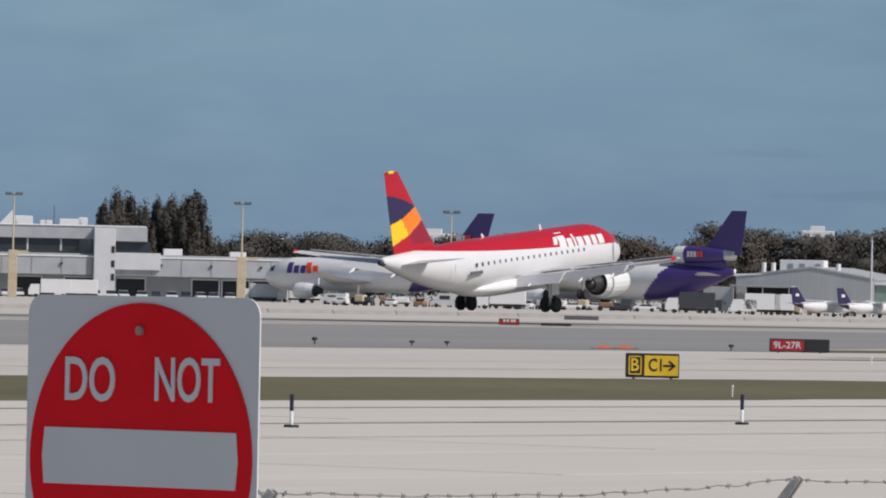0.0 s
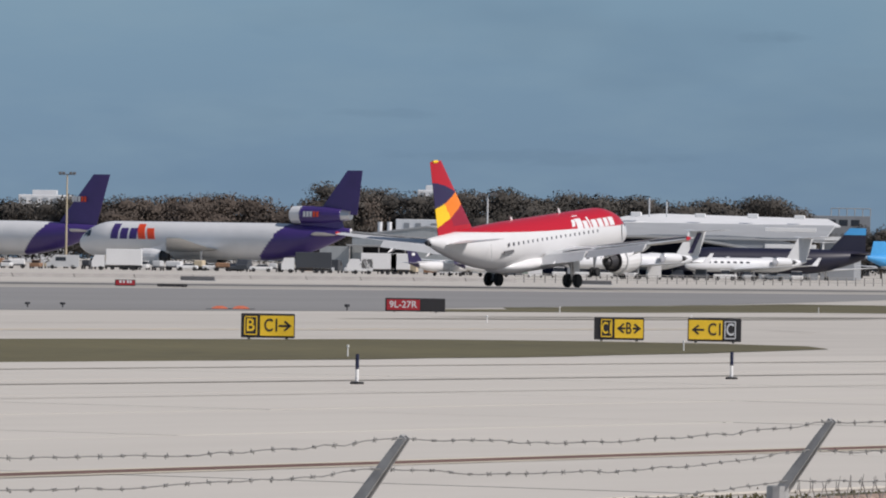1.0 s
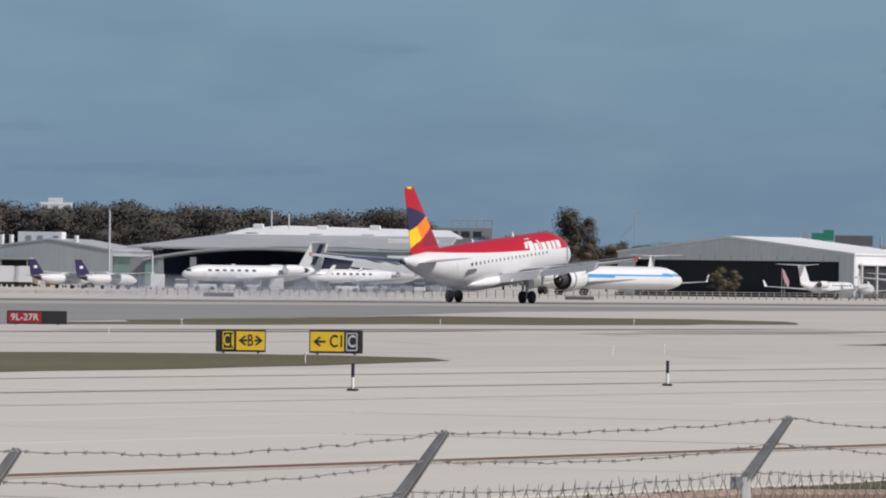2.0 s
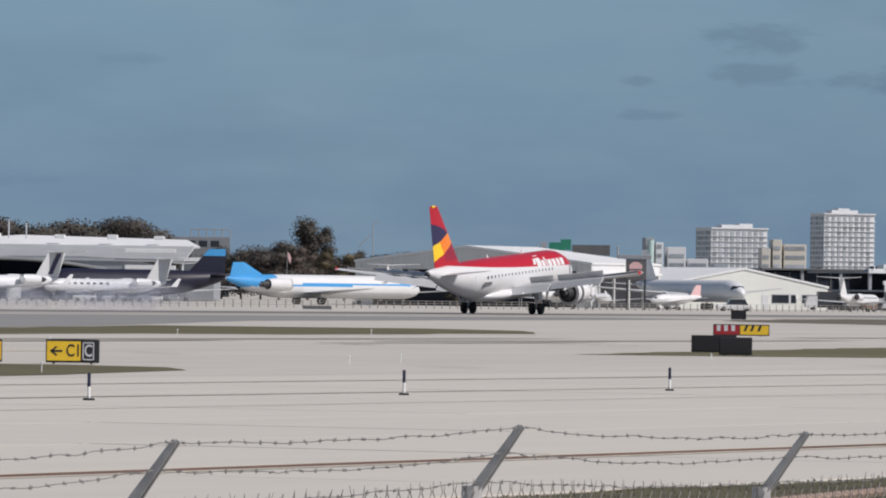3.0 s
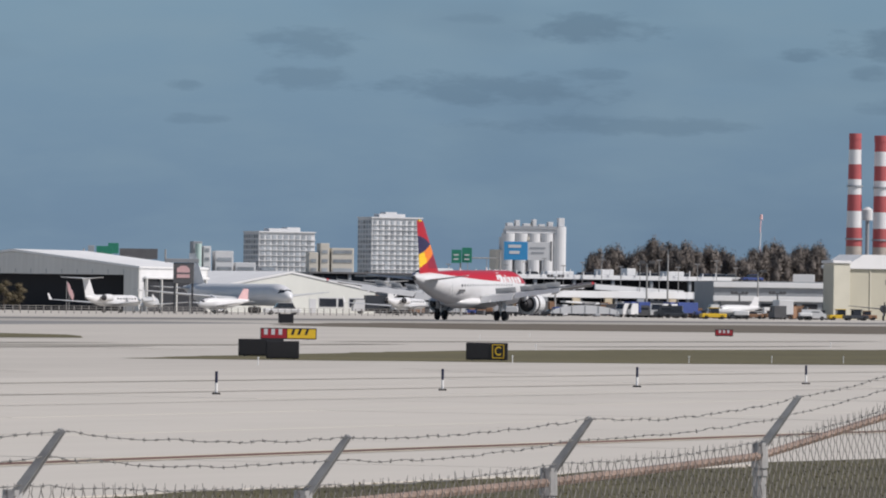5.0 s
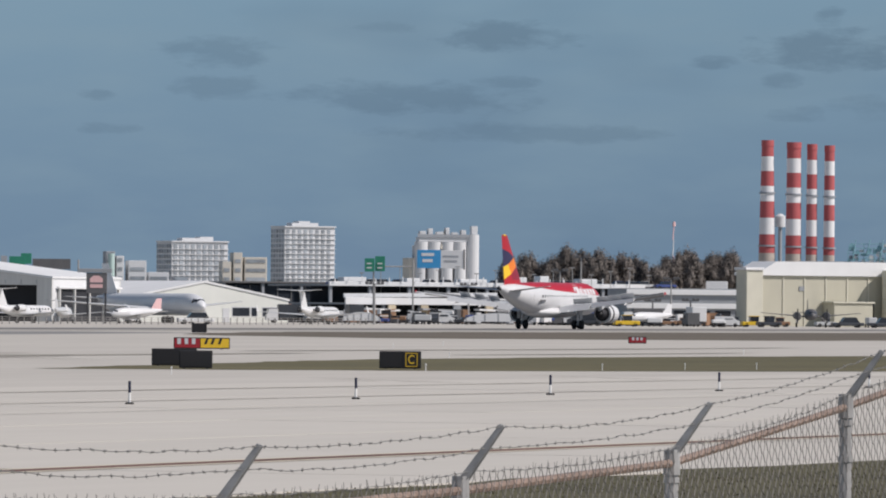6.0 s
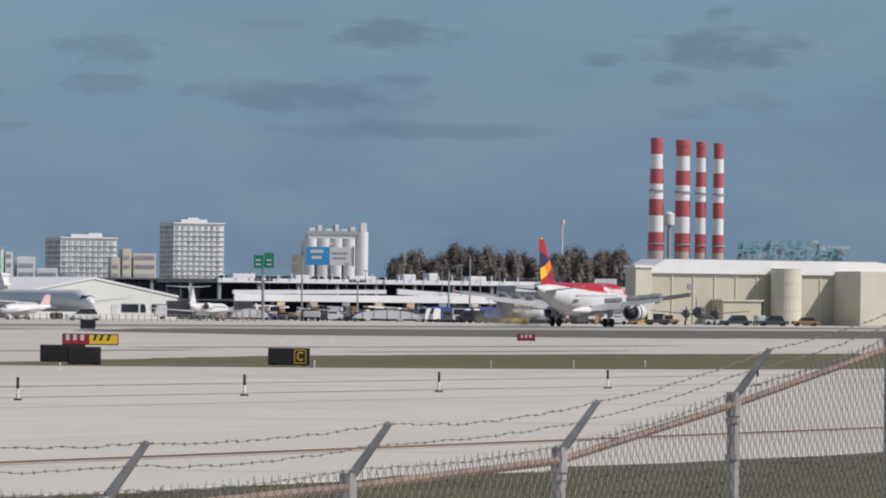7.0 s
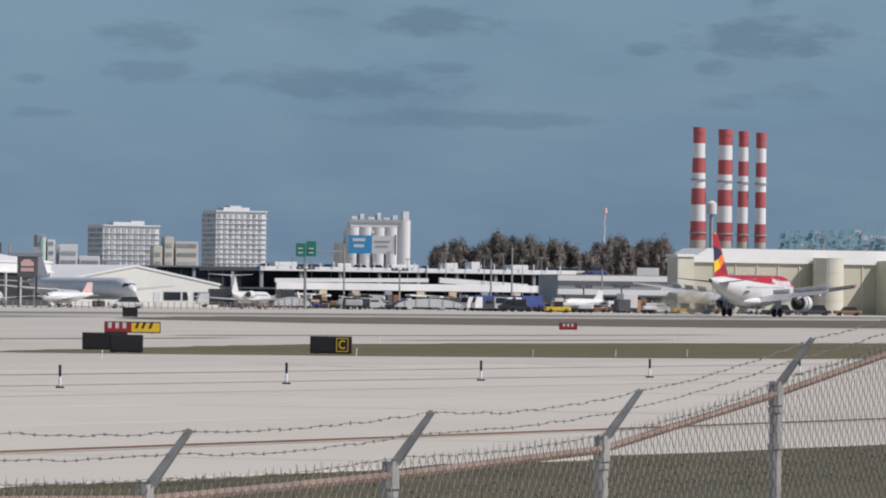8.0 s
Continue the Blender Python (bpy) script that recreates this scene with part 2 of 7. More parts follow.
def prism(points, y0, y1, bm=None, mi=0, axis="Y"):
    """A polygon in the xz plane (or xy for axis Z) drawn out."""
    bm = bm or bmesh.new()
    if axis == "Y":
        lo, hi = [bm.verts.new((x, y0, z)) for x, z in points], [bm.verts.new((x, y1, z)) for x, z in points]
    else:
        lo, hi = [bm.verts.new((x, z, y0)) for x, z in points], [bm.verts.new((x, z, y1)) for x, z in points]
    n = len(points)
    fs = [bm.faces.new(lo), bm.faces.new(hi[::-1])] + [bm.faces.new((lo[i], hi[i], hi[(i + 1) % n], lo[(i + 1) % n])) for i in range(n)]
    for f in fs:
        f.material_index = mi
    bmesh.ops.recalc_face_normals(bm, faces=fs)
    return bm


def lettering(body, size, depth=0.004):
    """A mesh of raised letters in the built-in font, centred on its origin in the xz plane, facing -y."""
    cu = bpy.data.curves.new("lettering", "FONT")
    cu.body, cu.size, cu.extrude, cu.align_x, cu.align_y, cu.offset = body, size, depth, "CENTER", "CENTER", 0.012 * size
    cu.resolution_u = 4
    ob = bpy.data.objects.new("lettering", cu)
    scene.collection.objects.link(ob)
    me = bpy.data.meshes.new_from_object(ob.evaluated_get(bpy.context.evaluated_depsgraph_get()))
    bpy.data.objects.remove(ob)
    me.transform(pose(0, 0, 0, 90, 0, 0))
    me.materials.clear()
    return me


def letters(name, body, size, width, mat, parent, x, y, z):
    me = lettering(body, size)
    xs = [v.co.x for v in me.vertices]
    mid, k = (max(xs) + min(xs)) / 2, (width / (max(xs) - min(xs)) if width else 1)
    for v in me.vertices:
        v.co.x = (v.co.x - mid) * k
    me.materials.append(mat)
    ob = new(name, me)
    ob.parent, ob.location = parent, (x, y, z)
    return ob


# ---- ground ----
def ragged_edge(pts, amount, step, seed):
    """The outline with worn, uneven edges."""
    rng, res = random.Random(seed), []
    for (xa, ya), (xb, yb) in zip(pts, pts[1:] + pts[:1]):
        n = max(1, int(math.hypot(xb - xa, yb - ya) / step))
        res += [(xa + (xb - xa) * k / n + (rng.uniform(-amount, amount) if k else 0), ya + (yb - ya) * k / n + (rng.uniform(-amount, amount) if k else 0)) for k in range(n)]
    return res


def patch(name, pts, z, mat, label):
    if "grass" in name:
        pts = ragged_edge(pts, 0.55 if abs(pts[0][1]) < 150 else 2.0, 3.5 if abs(pts[0][1]) < 150 else 9.0, len(pts))
    bm = bmesh.new()
    f = bm.faces.new([bm.verts.new((x, y, z)) for x, y in pts])
    f.normal_update()
    if f.normal.z < 0:
        f.normal_flip()
    bmesh.ops.triangulate(bm, faces=bm.faces[:])
    ob = part(name, bm, mat)
    return tagged(ob, label, name.split("_")[0], kind="structure")


patch("ground", [(-4900, -4900), (4900, -4900), (4900, 4900), (-4900, 4900)], -0.03, M["concrete"], "pale weathered concrete airfield ground reaching the horizon")


# ---- aircraft ----
def foil(x_le, y, z, chord, thick, n=7):
    """An aerofoil section in the xz plane, leading edge forward."""
    pts = []
    for i in range(n):
        u = 0.5 - 0.5 * math.cos(math.pi * i / (n - 1))
        h = thick * chord * (1.48 * math.sqrt(u) - 0.63 * u - 1.76 * u * u + 1.42 * u ** 3 - 0.5 * u ** 4) + 0.004 * chord
        pts.append((u, h))
    up = [Vector((x_le - u * chord, y, z + h)) for u, h in pts]
    lo = [Vector((x_le - u * chord, y, z - 0.6 * h)) for u, h in pts[1:-1]][::-1]
    return up + lo


def surface(name, parent, x_le, y0, z0, c0, c1, half, sweep, dihedral, side, mat, thick=0.11, steps=1, paint=None, label="", kink=0.0, flex=0.0):
    """A wing or tailplane half: tapering, swept sections from root to tip."""
    rings = []
    for i in range(steps + 1):
        k = i / steps
        y = half * k
        c = c0 + (c1 - c0) * k
        if kink and k < kink:
            c += (c0 * 0.22) * (1 - k / kink) * 0.6
        rings.append(foil(x_le - y * math.tan(radians(sweep)), side * (y0 + y), z0 + y * math.tan(radians(dihedral)) + flex * k * k, c, thick * (1 - 0.25 * k)))
    return part(name, loft(rings, paint=paint), mat, parent, label, smooth=False)


def fin_part(name, parent, x_le, z0, c0, c1, height, sweep, mat, paint=None, thick=0.1, label="", rows=1):
    """An upright fin, as a stack of sections; rows > 1 lets paint follow its face."""
    cols = 41 if rows > 1 else 9
    rings = []
    for i in range(rows + 1):
        k = i / rows
        c, xl, z = c0 + (c1 - c0) * k, x_le - height * k * math.tan(radians(sweep)), z0 + height * k
        us = [0.5 - 0.5 * math.cos(math.pi * j / (cols - 1)) for j in range(cols)]
        hs = [thick * c * (1.4 * math.sqrt(u) - 0.6 * u - 0.8 * u * u) * 0.5 + 0.004 * c for u in us]
        rings.append([Vector((xl - u * c, h, z)) for u, h in zip(us, hs)] + [Vector((xl - u * c, -h, z)) for u, h in list(zip(us, hs))[::-1]])
    return part(name, loft(rings, paint=paint), mat, parent, label)


def revolve(profile, origin=(0, 0, 0), seg=20, bm=None, mi=0):
    """A body of revolution round the x axis, from (x, radius) pairs."""
    rings = [[Vector((origin[0] + x, origin[1] + r * math.cos(2 * math.pi * i / seg), origin[2] + r * math.sin(2 * math.pi * i / seg))) for i in range(seg)] for x, r in profile]
    bm = bm or bmesh.new()
    vr = [[bm.verts.new(p) for p in r] for r in rings]
    fs = []
    for a, b in zip(vr, vr[1:]):
        for i in range(seg):
            fs.append(bm.faces.new((a[i], a[(i + 1) % seg], b[(i + 1) % seg], b[i])))
            fs[-1].material_index = mi
    bm.faces.new(vr[0][::-1]).material_index = mi
    bm.faces.new(vr[-1]).material_index = mi
    bmesh.ops.recalc_face_normals(bm, faces=fs)
    return bm


def fuselage(parent, nose, tail, r, cz, mat, paint=None, steps=40, seg=24, nose_len=1.7, tail_len=3.2, up=0.75, tall=1.04):
    length, d = nose + tail, 2 * r
    rings = []
    for i in range(steps + 1):
        s = i / steps
        x = nose - length * s
        a, b = (nose - x) / (nose_len * d), (x + tail) / (tail_len * d)
        k, dz = 1.0, 0.0
        if a < 1:
            k = max(0.03, (1 - (1 - a) ** 2.1) ** 0.62)
            dz = -0.22 * r * (1 - a) ** 1.6
        elif b < 1:
            k = 0.13 + 0.87 * (1 - (1 - b) ** 1.75)
            dz = up * r * (1 - k)
        rings.append([Vector((x, r * k * math.sin(2 * math.pi * j / seg), cz + dz + tall * r * k * math.cos(2 * math.pi * j / seg))) for j in range(seg)])
    return part("fuselage", loft(rings, paint=paint), mat, parent, smooth=True)


def nacelle(parent, x, y, z, r, length, mat, label="", lip=True, seg=20):
    """An engine: cowling with a bright lip, dark intake with fan face, hot core behind."""
    e = part("engine", revolve([(0.0, r * 0.86), (-0.03 * length, r * 0.93), (-0.18 * length, r), (-0.5 * length, r * 0.98), (-0.76 * length, r * 0.80), (-0.76 * length, r * 0.70), (-0.5 * length, r * 0.7)], (x, y, z), seg), mat, parent, label, smooth=False)
    part("intake", revolve([(0.01, r * 0.80), (-0.02 * length, r * 0.78), (-0.021 * length, r * 0.2), (0.005, 0.03)], (x, y, z), seg), M["dark_metal"], e)
    if lip:
        part("intake_lip", revolve([(0.012, r * 0.80), (0.03, r * 0.86), (0.0, r * 0.92), (-0.035 * length, r * 0.945), (-0.035 * length, r * 0.9)], (x, y, z), seg), M["bare_metal"], e, "bare metal intake lip")
    # dark ring closes the duct; the shade inside is put into its colour
    part("fan_duct", revolve([(-0.755 * length, r * 0.8), (-0.775 * length, r * 0.795), (-0.765 * length, r * 0.5)], (x, y, z), seg), M["dark_metal"], e)
    part("exhaust", revolve([(-0.6 * length, r * 0.66), (-0.82 * length, r * 0.56), (-0.98 * length, r * 0.42), (-0.98 * length, r * 0.3), (-1.1 * length, 0.05 * r)], (x, y, z), seg), M["dark_metal"], e, "dark heat-stained exhaust")
    return e


def wheel(parent, x, y, z, r, w):
    t = part("wheel", revolve_y([(-w / 2, r * 0.62), (-w / 2, r * 0.9), (-w * 0.3, r), (w * 0.3, r), (w / 2, r * 0.9), (w / 2, r * 0.62)], (x, y, z), 16), M["tyre"], parent)
    return t


def revolve_y(profile, o, seg=16):
    bm = revolve(profile, (0, 0, 0), seg)
    bmesh.ops.transform(bm, matrix=Matrix.Translation(o) @ pose(0, 0, 0, 0, 0, 90), verts=bm.verts)
    return bm


def gear(parent, name, x, y, top, r, w, track=0.95, door=True, bogies=1):
    bm = tube((x, y, r), (x, y, top), 0.13 * r / 0.58, 0.2 * r / 0.58, 10)
    add_tube(bm, (x, y - track / 2, r), (x, y + track / 2, r), 0.1 * r / 0.58, seg=8)
    add_tube(bm, (x + 0.02, y, r * 2.4), (x + 1.6 * r, y * 0.7, top), 0.08, seg=6)
    if bogies > 1:
        add_box(bm, x - 1.25 * r, x + 1.25 * r, y - 0.12, y + 0.12, r * 0.8, r * 1.2)
    g = part(name, bm, M["bare_metal"], parent)
    for dx in ([0] if bogies == 1 else [-1.15 * r, 1.15 * r]):
        for s in (-1, 1):
            wheel(g, x + dx, y + s * track / 2, r, r, w)
    if door:
        part("gear_door", box(x - 0.9 * r, x + 0.9 * r, y + (0.42 if y > 0 else -0.46), y + (0.46 if y > 0 else -0.42), r * 2.3, top, 0.01), M["aircraft_white"], g)
    return g


def bar_mark(name, parent, x0, x1, y, z0, z1, mat, lean=0.0):
    """A plain painted bar standing 6 mm off a side wall, in the xz plane."""
    return part(name, prism([(x0, z0), (x1, z0), (x1 + lean, z1), (x0 + lean, z1)], y, y + (0.02 if y > 0 else -0.02)), mat, parent)


JET_R, JET_CZ = 1.98, 3.85


def livery(name, low, top, bend):
    """White below and red above a line that rises gently from the nose to the fin, in the aircraft's own metres."""
    m = material(name, low, 0.28, grain=0.6, stain=0.12, vary=0.04)
    t = m.node_tree
    b = t.nodes["Principled BSDF"]
    pale = b.inputs["Base Color"].links[0].from_socket
    sep = t.nodes.new("ShaderNodeSeparateXYZ")
    t.links.new(t.nodes.new("ShaderNodeTexCoord").outputs["Object"], sep.inputs[0])

    def calc(op, a, c):
        n = t.nodes.new("ShaderNodeMath")
        n.operation = op
        for k, v in enumerate((a, c)):
            if isinstance(v, bpy.types.NodeSocket):
                t.links.new(v, n.inputs[k])
            else:
                n.inputs[k].default_value = v
        return n.outputs[0]
    x, z = sep.outputs[0], sep.outputs[2]
    line = calc("MULTIPLY_ADD", x, -0.034)
    line.node.inputs[2].default_value = JET_CZ + 0.4 + 0.034 * 15
    aft = calc("MAXIMUM", calc("SUBTRACT", 2.6, x), 0.0)
    line = calc("ADD", line, calc("MULTIPLY", calc("MULTIPLY", aft, aft), bend))
    over = calc("MULTIPLY", calc("GREATER_THAN", z, line), calc("LESS_THAN", x, 15.1))
    mix = t.nodes.new("ShaderNodeMix")
    mix.data_type = "RGBA"
    t.links.new(over, mix.inputs[0])
    t.links.new(pale, mix.inputs[6])
    mix.inputs[7].default_value = (*top, 1)
    t.links.new(mix.outputs[2], b.inputs["Base Color"])
    return m


M["livery"] = livery("livery", (0.66, 0.66, 0.668), (0.45, 0.009, 0.022), 0.0017)


def glazing(c):
    return 1 if 13.8 < c.x < 15.2 and 0.3 < c.z - JET_CZ < 0.78 else 0


def fin_colours(c):
    """Red fin with a navy, an orange and a yellow field that curve up from its root."""
    z = c.z - 5.85
    u = c.x + 15.95 + 0.17 * (c.z - 5.2)
    if z < 0.3 or z > 4.1:
        return 0
    upper, lower, left = 2.2 + 0.433 * (u - 1.5), 1.0 + 0.5 * (u - 2.2), 1.5 + 0.58 * (2.2 - z)
    if lower < z < upper and u > left:
        return 2
    if u <= left and 0.5 + 0.33 * (u - 0.6) < z < 1.9 + 0.23 * u:
        return 3
    if z >= min(upper, 1.9 + 0.23 * u) and z < 4.1 - 0.1 * u - 0.05 * u * u:
        return 1
    if z < lower and u > 2.4:
        return 4
    return 0


def landing_jet():
    j = thing("airliner", pose(497, 310, 1), "red and white twin-engine airliner landing on the runway", "airplane")
    fuselage(j, 16.1, 17.75, JET_R, JET_CZ, [M["livery"], M["window_dark"]], glazing, steps=150, seg=60, nose_len=1.35, tail_len=3.3)
    belly = [[Vector((x, w * math.sin(a), 2.15 + h * math.cos(a))) for a in [2 * math.pi * i / 20 for i in range(20)]] for x, w, h in
             ((7.2, 0.3, 0.1), (6.1, 1.3, 0.45), (4.2, 2.0, 0.72), (-3.6, 2.1, 0.75), (-5.8, 1.6, 0.55), (-7.2, 0.5, 0.2))]
    part("belly_fairing", loft(belly), M["aircraft_white"], j, smooth=True)
    sp, sleeves = [], []
    for side in (-1, 1):
        w = surface("wing", j, 5.3, 1.2, 2.75, 5.4, 1.55, 15.65, 26.8, 4.6, side, M["wing_grey"], 0.115, 8, kink=0.38, flex=0.55)
        # trailing flaps, lowered, in two runs
        for y0, y1, cx, c, z in ((1.9, 6.2, -1.1, 1.5, 2.62), (6.4, 12.6, -2.0, 1.15, 2.95)):
            rings = []
            for y in (y0, y1):
                k = y - 1.2
                trail = 5.3 - k * math.tan(radians(26.8)) - (5.4 - 3.85 * k / 15.65) - (0.71 * (1 - k / 6.0) if k < 6.0 else 0)
                zz = 2.75 + k * math.tan(radians(4.6)) + 0.55 * (k / 15.65) ** 2
                ch = c * (1 - 0.02 * k)
                rings.append([Vector((trail + 0.35, side * y, zz + 0.06)), Vector((trail - 0.3 * ch, side * y, zz + 0.02)), Vector((trail - 0.88 * ch, side * y, zz - 0.52 * ch)),
                              Vector((trail - 0.80 * ch, side * y, zz - 0.52 * ch)), Vector((trail - 0.1 * ch, side * y, zz - 0.16)), Vector((trail + 0.3, side * y, zz - 0.12))])
            part("flap", loft(rings), M["wing_grey"], w)
        for y in (3.4, 8.4, 11.6):
            k = y - 1.2
            trail = 5.3 - k * math.tan(radians(26.8)) - (5.4 - 3.85 * k / 15.65) - (0.71 * (1 - k / 6.0) if k < 6.0 else 0)
            zz = 2.55 + k * math.tan(radians(4.6)) + 0.55 * (k / 15.65) ** 2
            bm = loft([[Vector((trail + dx, side * y + 0.16 * q * math.sin(a), zz + dz + 0.24 * q * math.cos(a))) for a in [2 * math.pi * i / 8 for i in range(8)]] for dx, dz, q in
                       ((2.2, 0.0, 0.25), (1.2, -0.1, 1.0), (-0.2, -0.2, 1.0), (-1.5, -0.55, 0.2))])
            part("flap_fairing", bm, M["aircraft_white"], w)
        # drooped leading-edge slat
        rings = []
        for y in (3.6, 16.2):
            k = y - 1.2
            le, zz, ch = 5.3 - k * math.tan(radians(26.8)), 2.75 + k * math.tan(radians(4.6)) + 0.55 * (k / 15.65) ** 2, 0.62 - 0.02 * k
            rings.append([Vector((le + 0.28, side * y, zz - 0.26)), Vector((le + 0.12, side * y, zz - 0.02)), Vector((le - ch, side * y, zz + 0.27)), Vector((le - ch, side * y, zz + 0.23)), Vector((le + 0.02, side * y, zz - 0.16))])
        part("slat", loft(rings), M["bare_metal"], w)
        # wing-tip fence
        k = 15.65
        tx, tz = 5.3 - k * math.tan(radians(26.8)), 2.75 + k * math.tan(radians(4.6)) + 0.55
        part("wingtip_fence", prism([(tx - 0.5, tz), (tx - 1.0, tz + 0.2), (tx - 1.4, tz + 0.2), (tx - 1.4, tz - 0.12), (tx - 1.0, tz - 0.12)], side * 16.83, side * 16.87), M["aircraft_red"], w, "red wing-tip fence")
        # spoiler panels on the upper side, hinged at their front edge
        for y0, y1 in ((3.2, 5.6), (6.5, 8.2), (8.3, 10.0), (10.1, 11.8)):
            k = (y0 + y1) / 2 - 1.2
            trail = 5.3 - k * math.tan(radians(26.8)) - (5.4 - 3.85 * k / 15.65) - (0.71 * (1 - k / 6.0) if k < 6.0 else 0)
            zz = 2.75 + k * math.tan(radians(4.6)) + 0.55 * (k / 15.65) ** 2
            s = part("spoiler", box(-0.95, 0, y0 - y1 if side < 0 else 0, 0 if side < 0 else y1 - y0, 0.0, 0.05, 0.008), M["wing_grey"], w)
            m = pose(trail + 1.25, side * y0 if side > 0 else -y0, zz + 0.13, side * 4.6, 0, -side * 19)
            s.matrix_basis = m
            sp.append((s, m))
        e = nacelle(j, 6.9, side * 5.75, 1.98, 1.18, 4.3, M["aircraft_white"], "white engine cowling")
        # plain dark band; the opened gap's shade is put into its colour
        part("reverser_vanes", revolve([(-1.95, 1.17), (-1.96, 1.186), (-2.6, 1.176), (-2.61, 1.15)], (6.9, side * 5.75, 1.98), 24), M["dark_metal"], e, "dark band coloured as shade in the reverser gap")
        sleeves.append(part("reverser_sleeve", revolve([(-1.9, 1.185), (-1.92, 1.205), (-2.62, 1.195), (-2.64, 1.17)], (6.9, side * 5.75, 1.98), 24), M["aircraft_white"], e, "white sliding reverser sleeve"))
        part("pylon", prism([(5.7, 3.02), (3.0, 3.1), (2.0, 2.75), (2.4, 2.3), (5.2, 2.7)], side * 5.75 - 0.16, side * 5.75 + 0.16), M["aircraft_white"], e)
        surface("tailplane", j, -12.7, 0.55, 4.75, 3.2, 1.25, 5.7, 30, 6, side, M["wing_grey"], 0.1, 2)
        gear(j, "main_gear", 0, side * 3.8, 2.8, 0.58, 0.42, 0.95)
        for i in range(31):
            x = 10.6 - i * 0.82
            if x > 8.2 or x < -7.5:
                continue
            z = JET_CZ + 0.3
            yy = JET_R * math.sqrt(max(0.01, 1 - (0.3 / (JET_R * 1.04)) ** 2))
            part("cabin_window", prism([(x - 0.1, z - 0.14), (x + 0.1, z - 0.14), (x + 0.1, z + 0.14), (x - 0.1, z + 0.14)], side * (yy - 0.05), side * (yy + 0.012)), M["cabin_glass"], j)
        # name band beside the front door, as plain white bars, and small marks aft
        yy = side * (JET_R * math.sqrt(1 - (1.25 / 2.06) ** 2) + 0.03)
        for x0, x1, z0, z1, lean in ((4.0, 4.55, 0.95, 1.5, 0.5), (4.75, 5.75, 0.6, 1.78, 0.45), (6.0, 6.75, 0.6, 1.3, 0.12), (7.0, 7.3, 0.6, 1.55, 0.1), (7.5, 8.35, 0.6, 1.3, 0.08), (8.6, 9.4, 0.6, 1.3, 0.08), (9.65, 10.3, 0.6, 1.3, 0.1), (10.55, 11.35, 0.6, 1.3, 0.08)):
            bm = bmesh.new()
            vs = []
            for q in range(5):
                z = z0 + (z1 - z0) * q / 4
                w_ = JET_R * math.sqrt(1 - (z / (JET_R * 1.04)) ** 2) + 0.012
                vs.append([bm.verts.new((x + lean * q / 4, side * (w_ + o), JET_CZ + z)) for x in (x0, x1) for o in (0, -0.05)])
            for a, b in zip(vs, vs[1:]):
                for q in ((0, 2), (2, 3), (3, 1), (1, 0)):
                    bm.faces.new((a[q[0]], a[q[1]], b[q[1]], b[q[0]]))
            bmesh.ops.recalc_face_normals(bm, faces=bm.faces)
            part("name_mark", bm, M["aircraft_white"], j)
        # door outlines and small registration bars on the rear body
        for x in (12.6, -10.4):
            zc_, w_ = JET_CZ + 0.1, JET_R + 0.004
            part("door_outline", prism([(x, zc_ - 0.95), (x + 0.05, zc_ - 0.95), (x + 0.05, zc_ + 0.5), (x, zc_ + 0.5)], side * (w_ - 0.12), side * (w_ - 0.02) if x > 0 else side * (w_ - 0.1)), M["wing_grey"], j)
        part("registration_bar", prism([(-8.4, JET_CZ - 0.42), (-6.7, JET_CZ - 0.42), (-6.7, JET_CZ - 0.16), (-8.4, JET_CZ - 0.16)], side * (JET_R - 0.05), side * (JET_R + 0.01)), M["dark_grey"], j)
    gear(j, "nose_gear", 11.04, 0, 2.4, 0.39, 0.24, 0.5, door=False)
    fin_part("fin", j, -9.85, 5.2, 6.1, 1.85, 6.5, 39.5, [M["aircraft_red"], M["navy"], M["orange_paint"], M["yellow_paint"], M["maroon"]], fin_colours, rows=110)
    part("tail_cone", revolve([(-17.5, 0.3), (-18.05, 0.17)], (0, 0, 5.05), 12), M["dark_metal"], j)
    part("antenna", prism([(5.2, 5.85), (4.8, 5.85), (4.7, 6.3), (4.9, 6.3)], -0.03, 0.03), M["aircraft_white"], j)
    part("antenna", prism([(-3.2, 5.85), (-3.6, 5.85), (-3.7, 6.2), (-3.5, 6.2)], -0.03, 0.03), M["aircraft_white"], j)
    part("rear_light", revolve([(-15.85, 0.12), (-16.6, 0.12)], (0, 0, 11.66), 8), M["yellow_paint"], j)
    return j, sp, sleeves


jet, spoilers, sleeves = landing_jet()
# seconds, metres along and across the airfield, height of the wheels, nose-up degrees
JET_PATH = [(0.0, 484.3, 302.0, 0.95, 5.2), (0.5, 519.2, 303.5, 0.48, 5.1), (1.0, 554.4, 305.0, 0.14, 4.9), (1.3, 575.3, 305.9, 0.00, 4.8), (1.5, 589.6, 306.5, 0.00, 4.7), 
            (2.0, 624.6, 308.0, 0.00, 4.4), (2.5, 659.1, 309.5, 0.00, 4.1), (3.0, 693.5, 310.9, 0.00, 3.7), (3.5, 727.2, 312.3, 0.00, 3.2), (4.0, 760.5, 313.6, 0.00, 2.2), 
            (4.5, 793.8, 315.0, 0.00, 1.2), (5.0, 827.2, 316.3, 0.00, 0.5), (5.5, 860.3, 317.7, 0.00, 0.1), (6.0, 893.1, 319.0, 0.00, 0.0), (6.5, 925.1, 320.2, 0.00, 0.0), 
            (7.0, 957.6, 321.5, 0.00, 0.0), (7.5, 990.1, 322.7, 0.00, 0.0), (8.0, 1022.6, 324.0, 0.00, 0.0)]


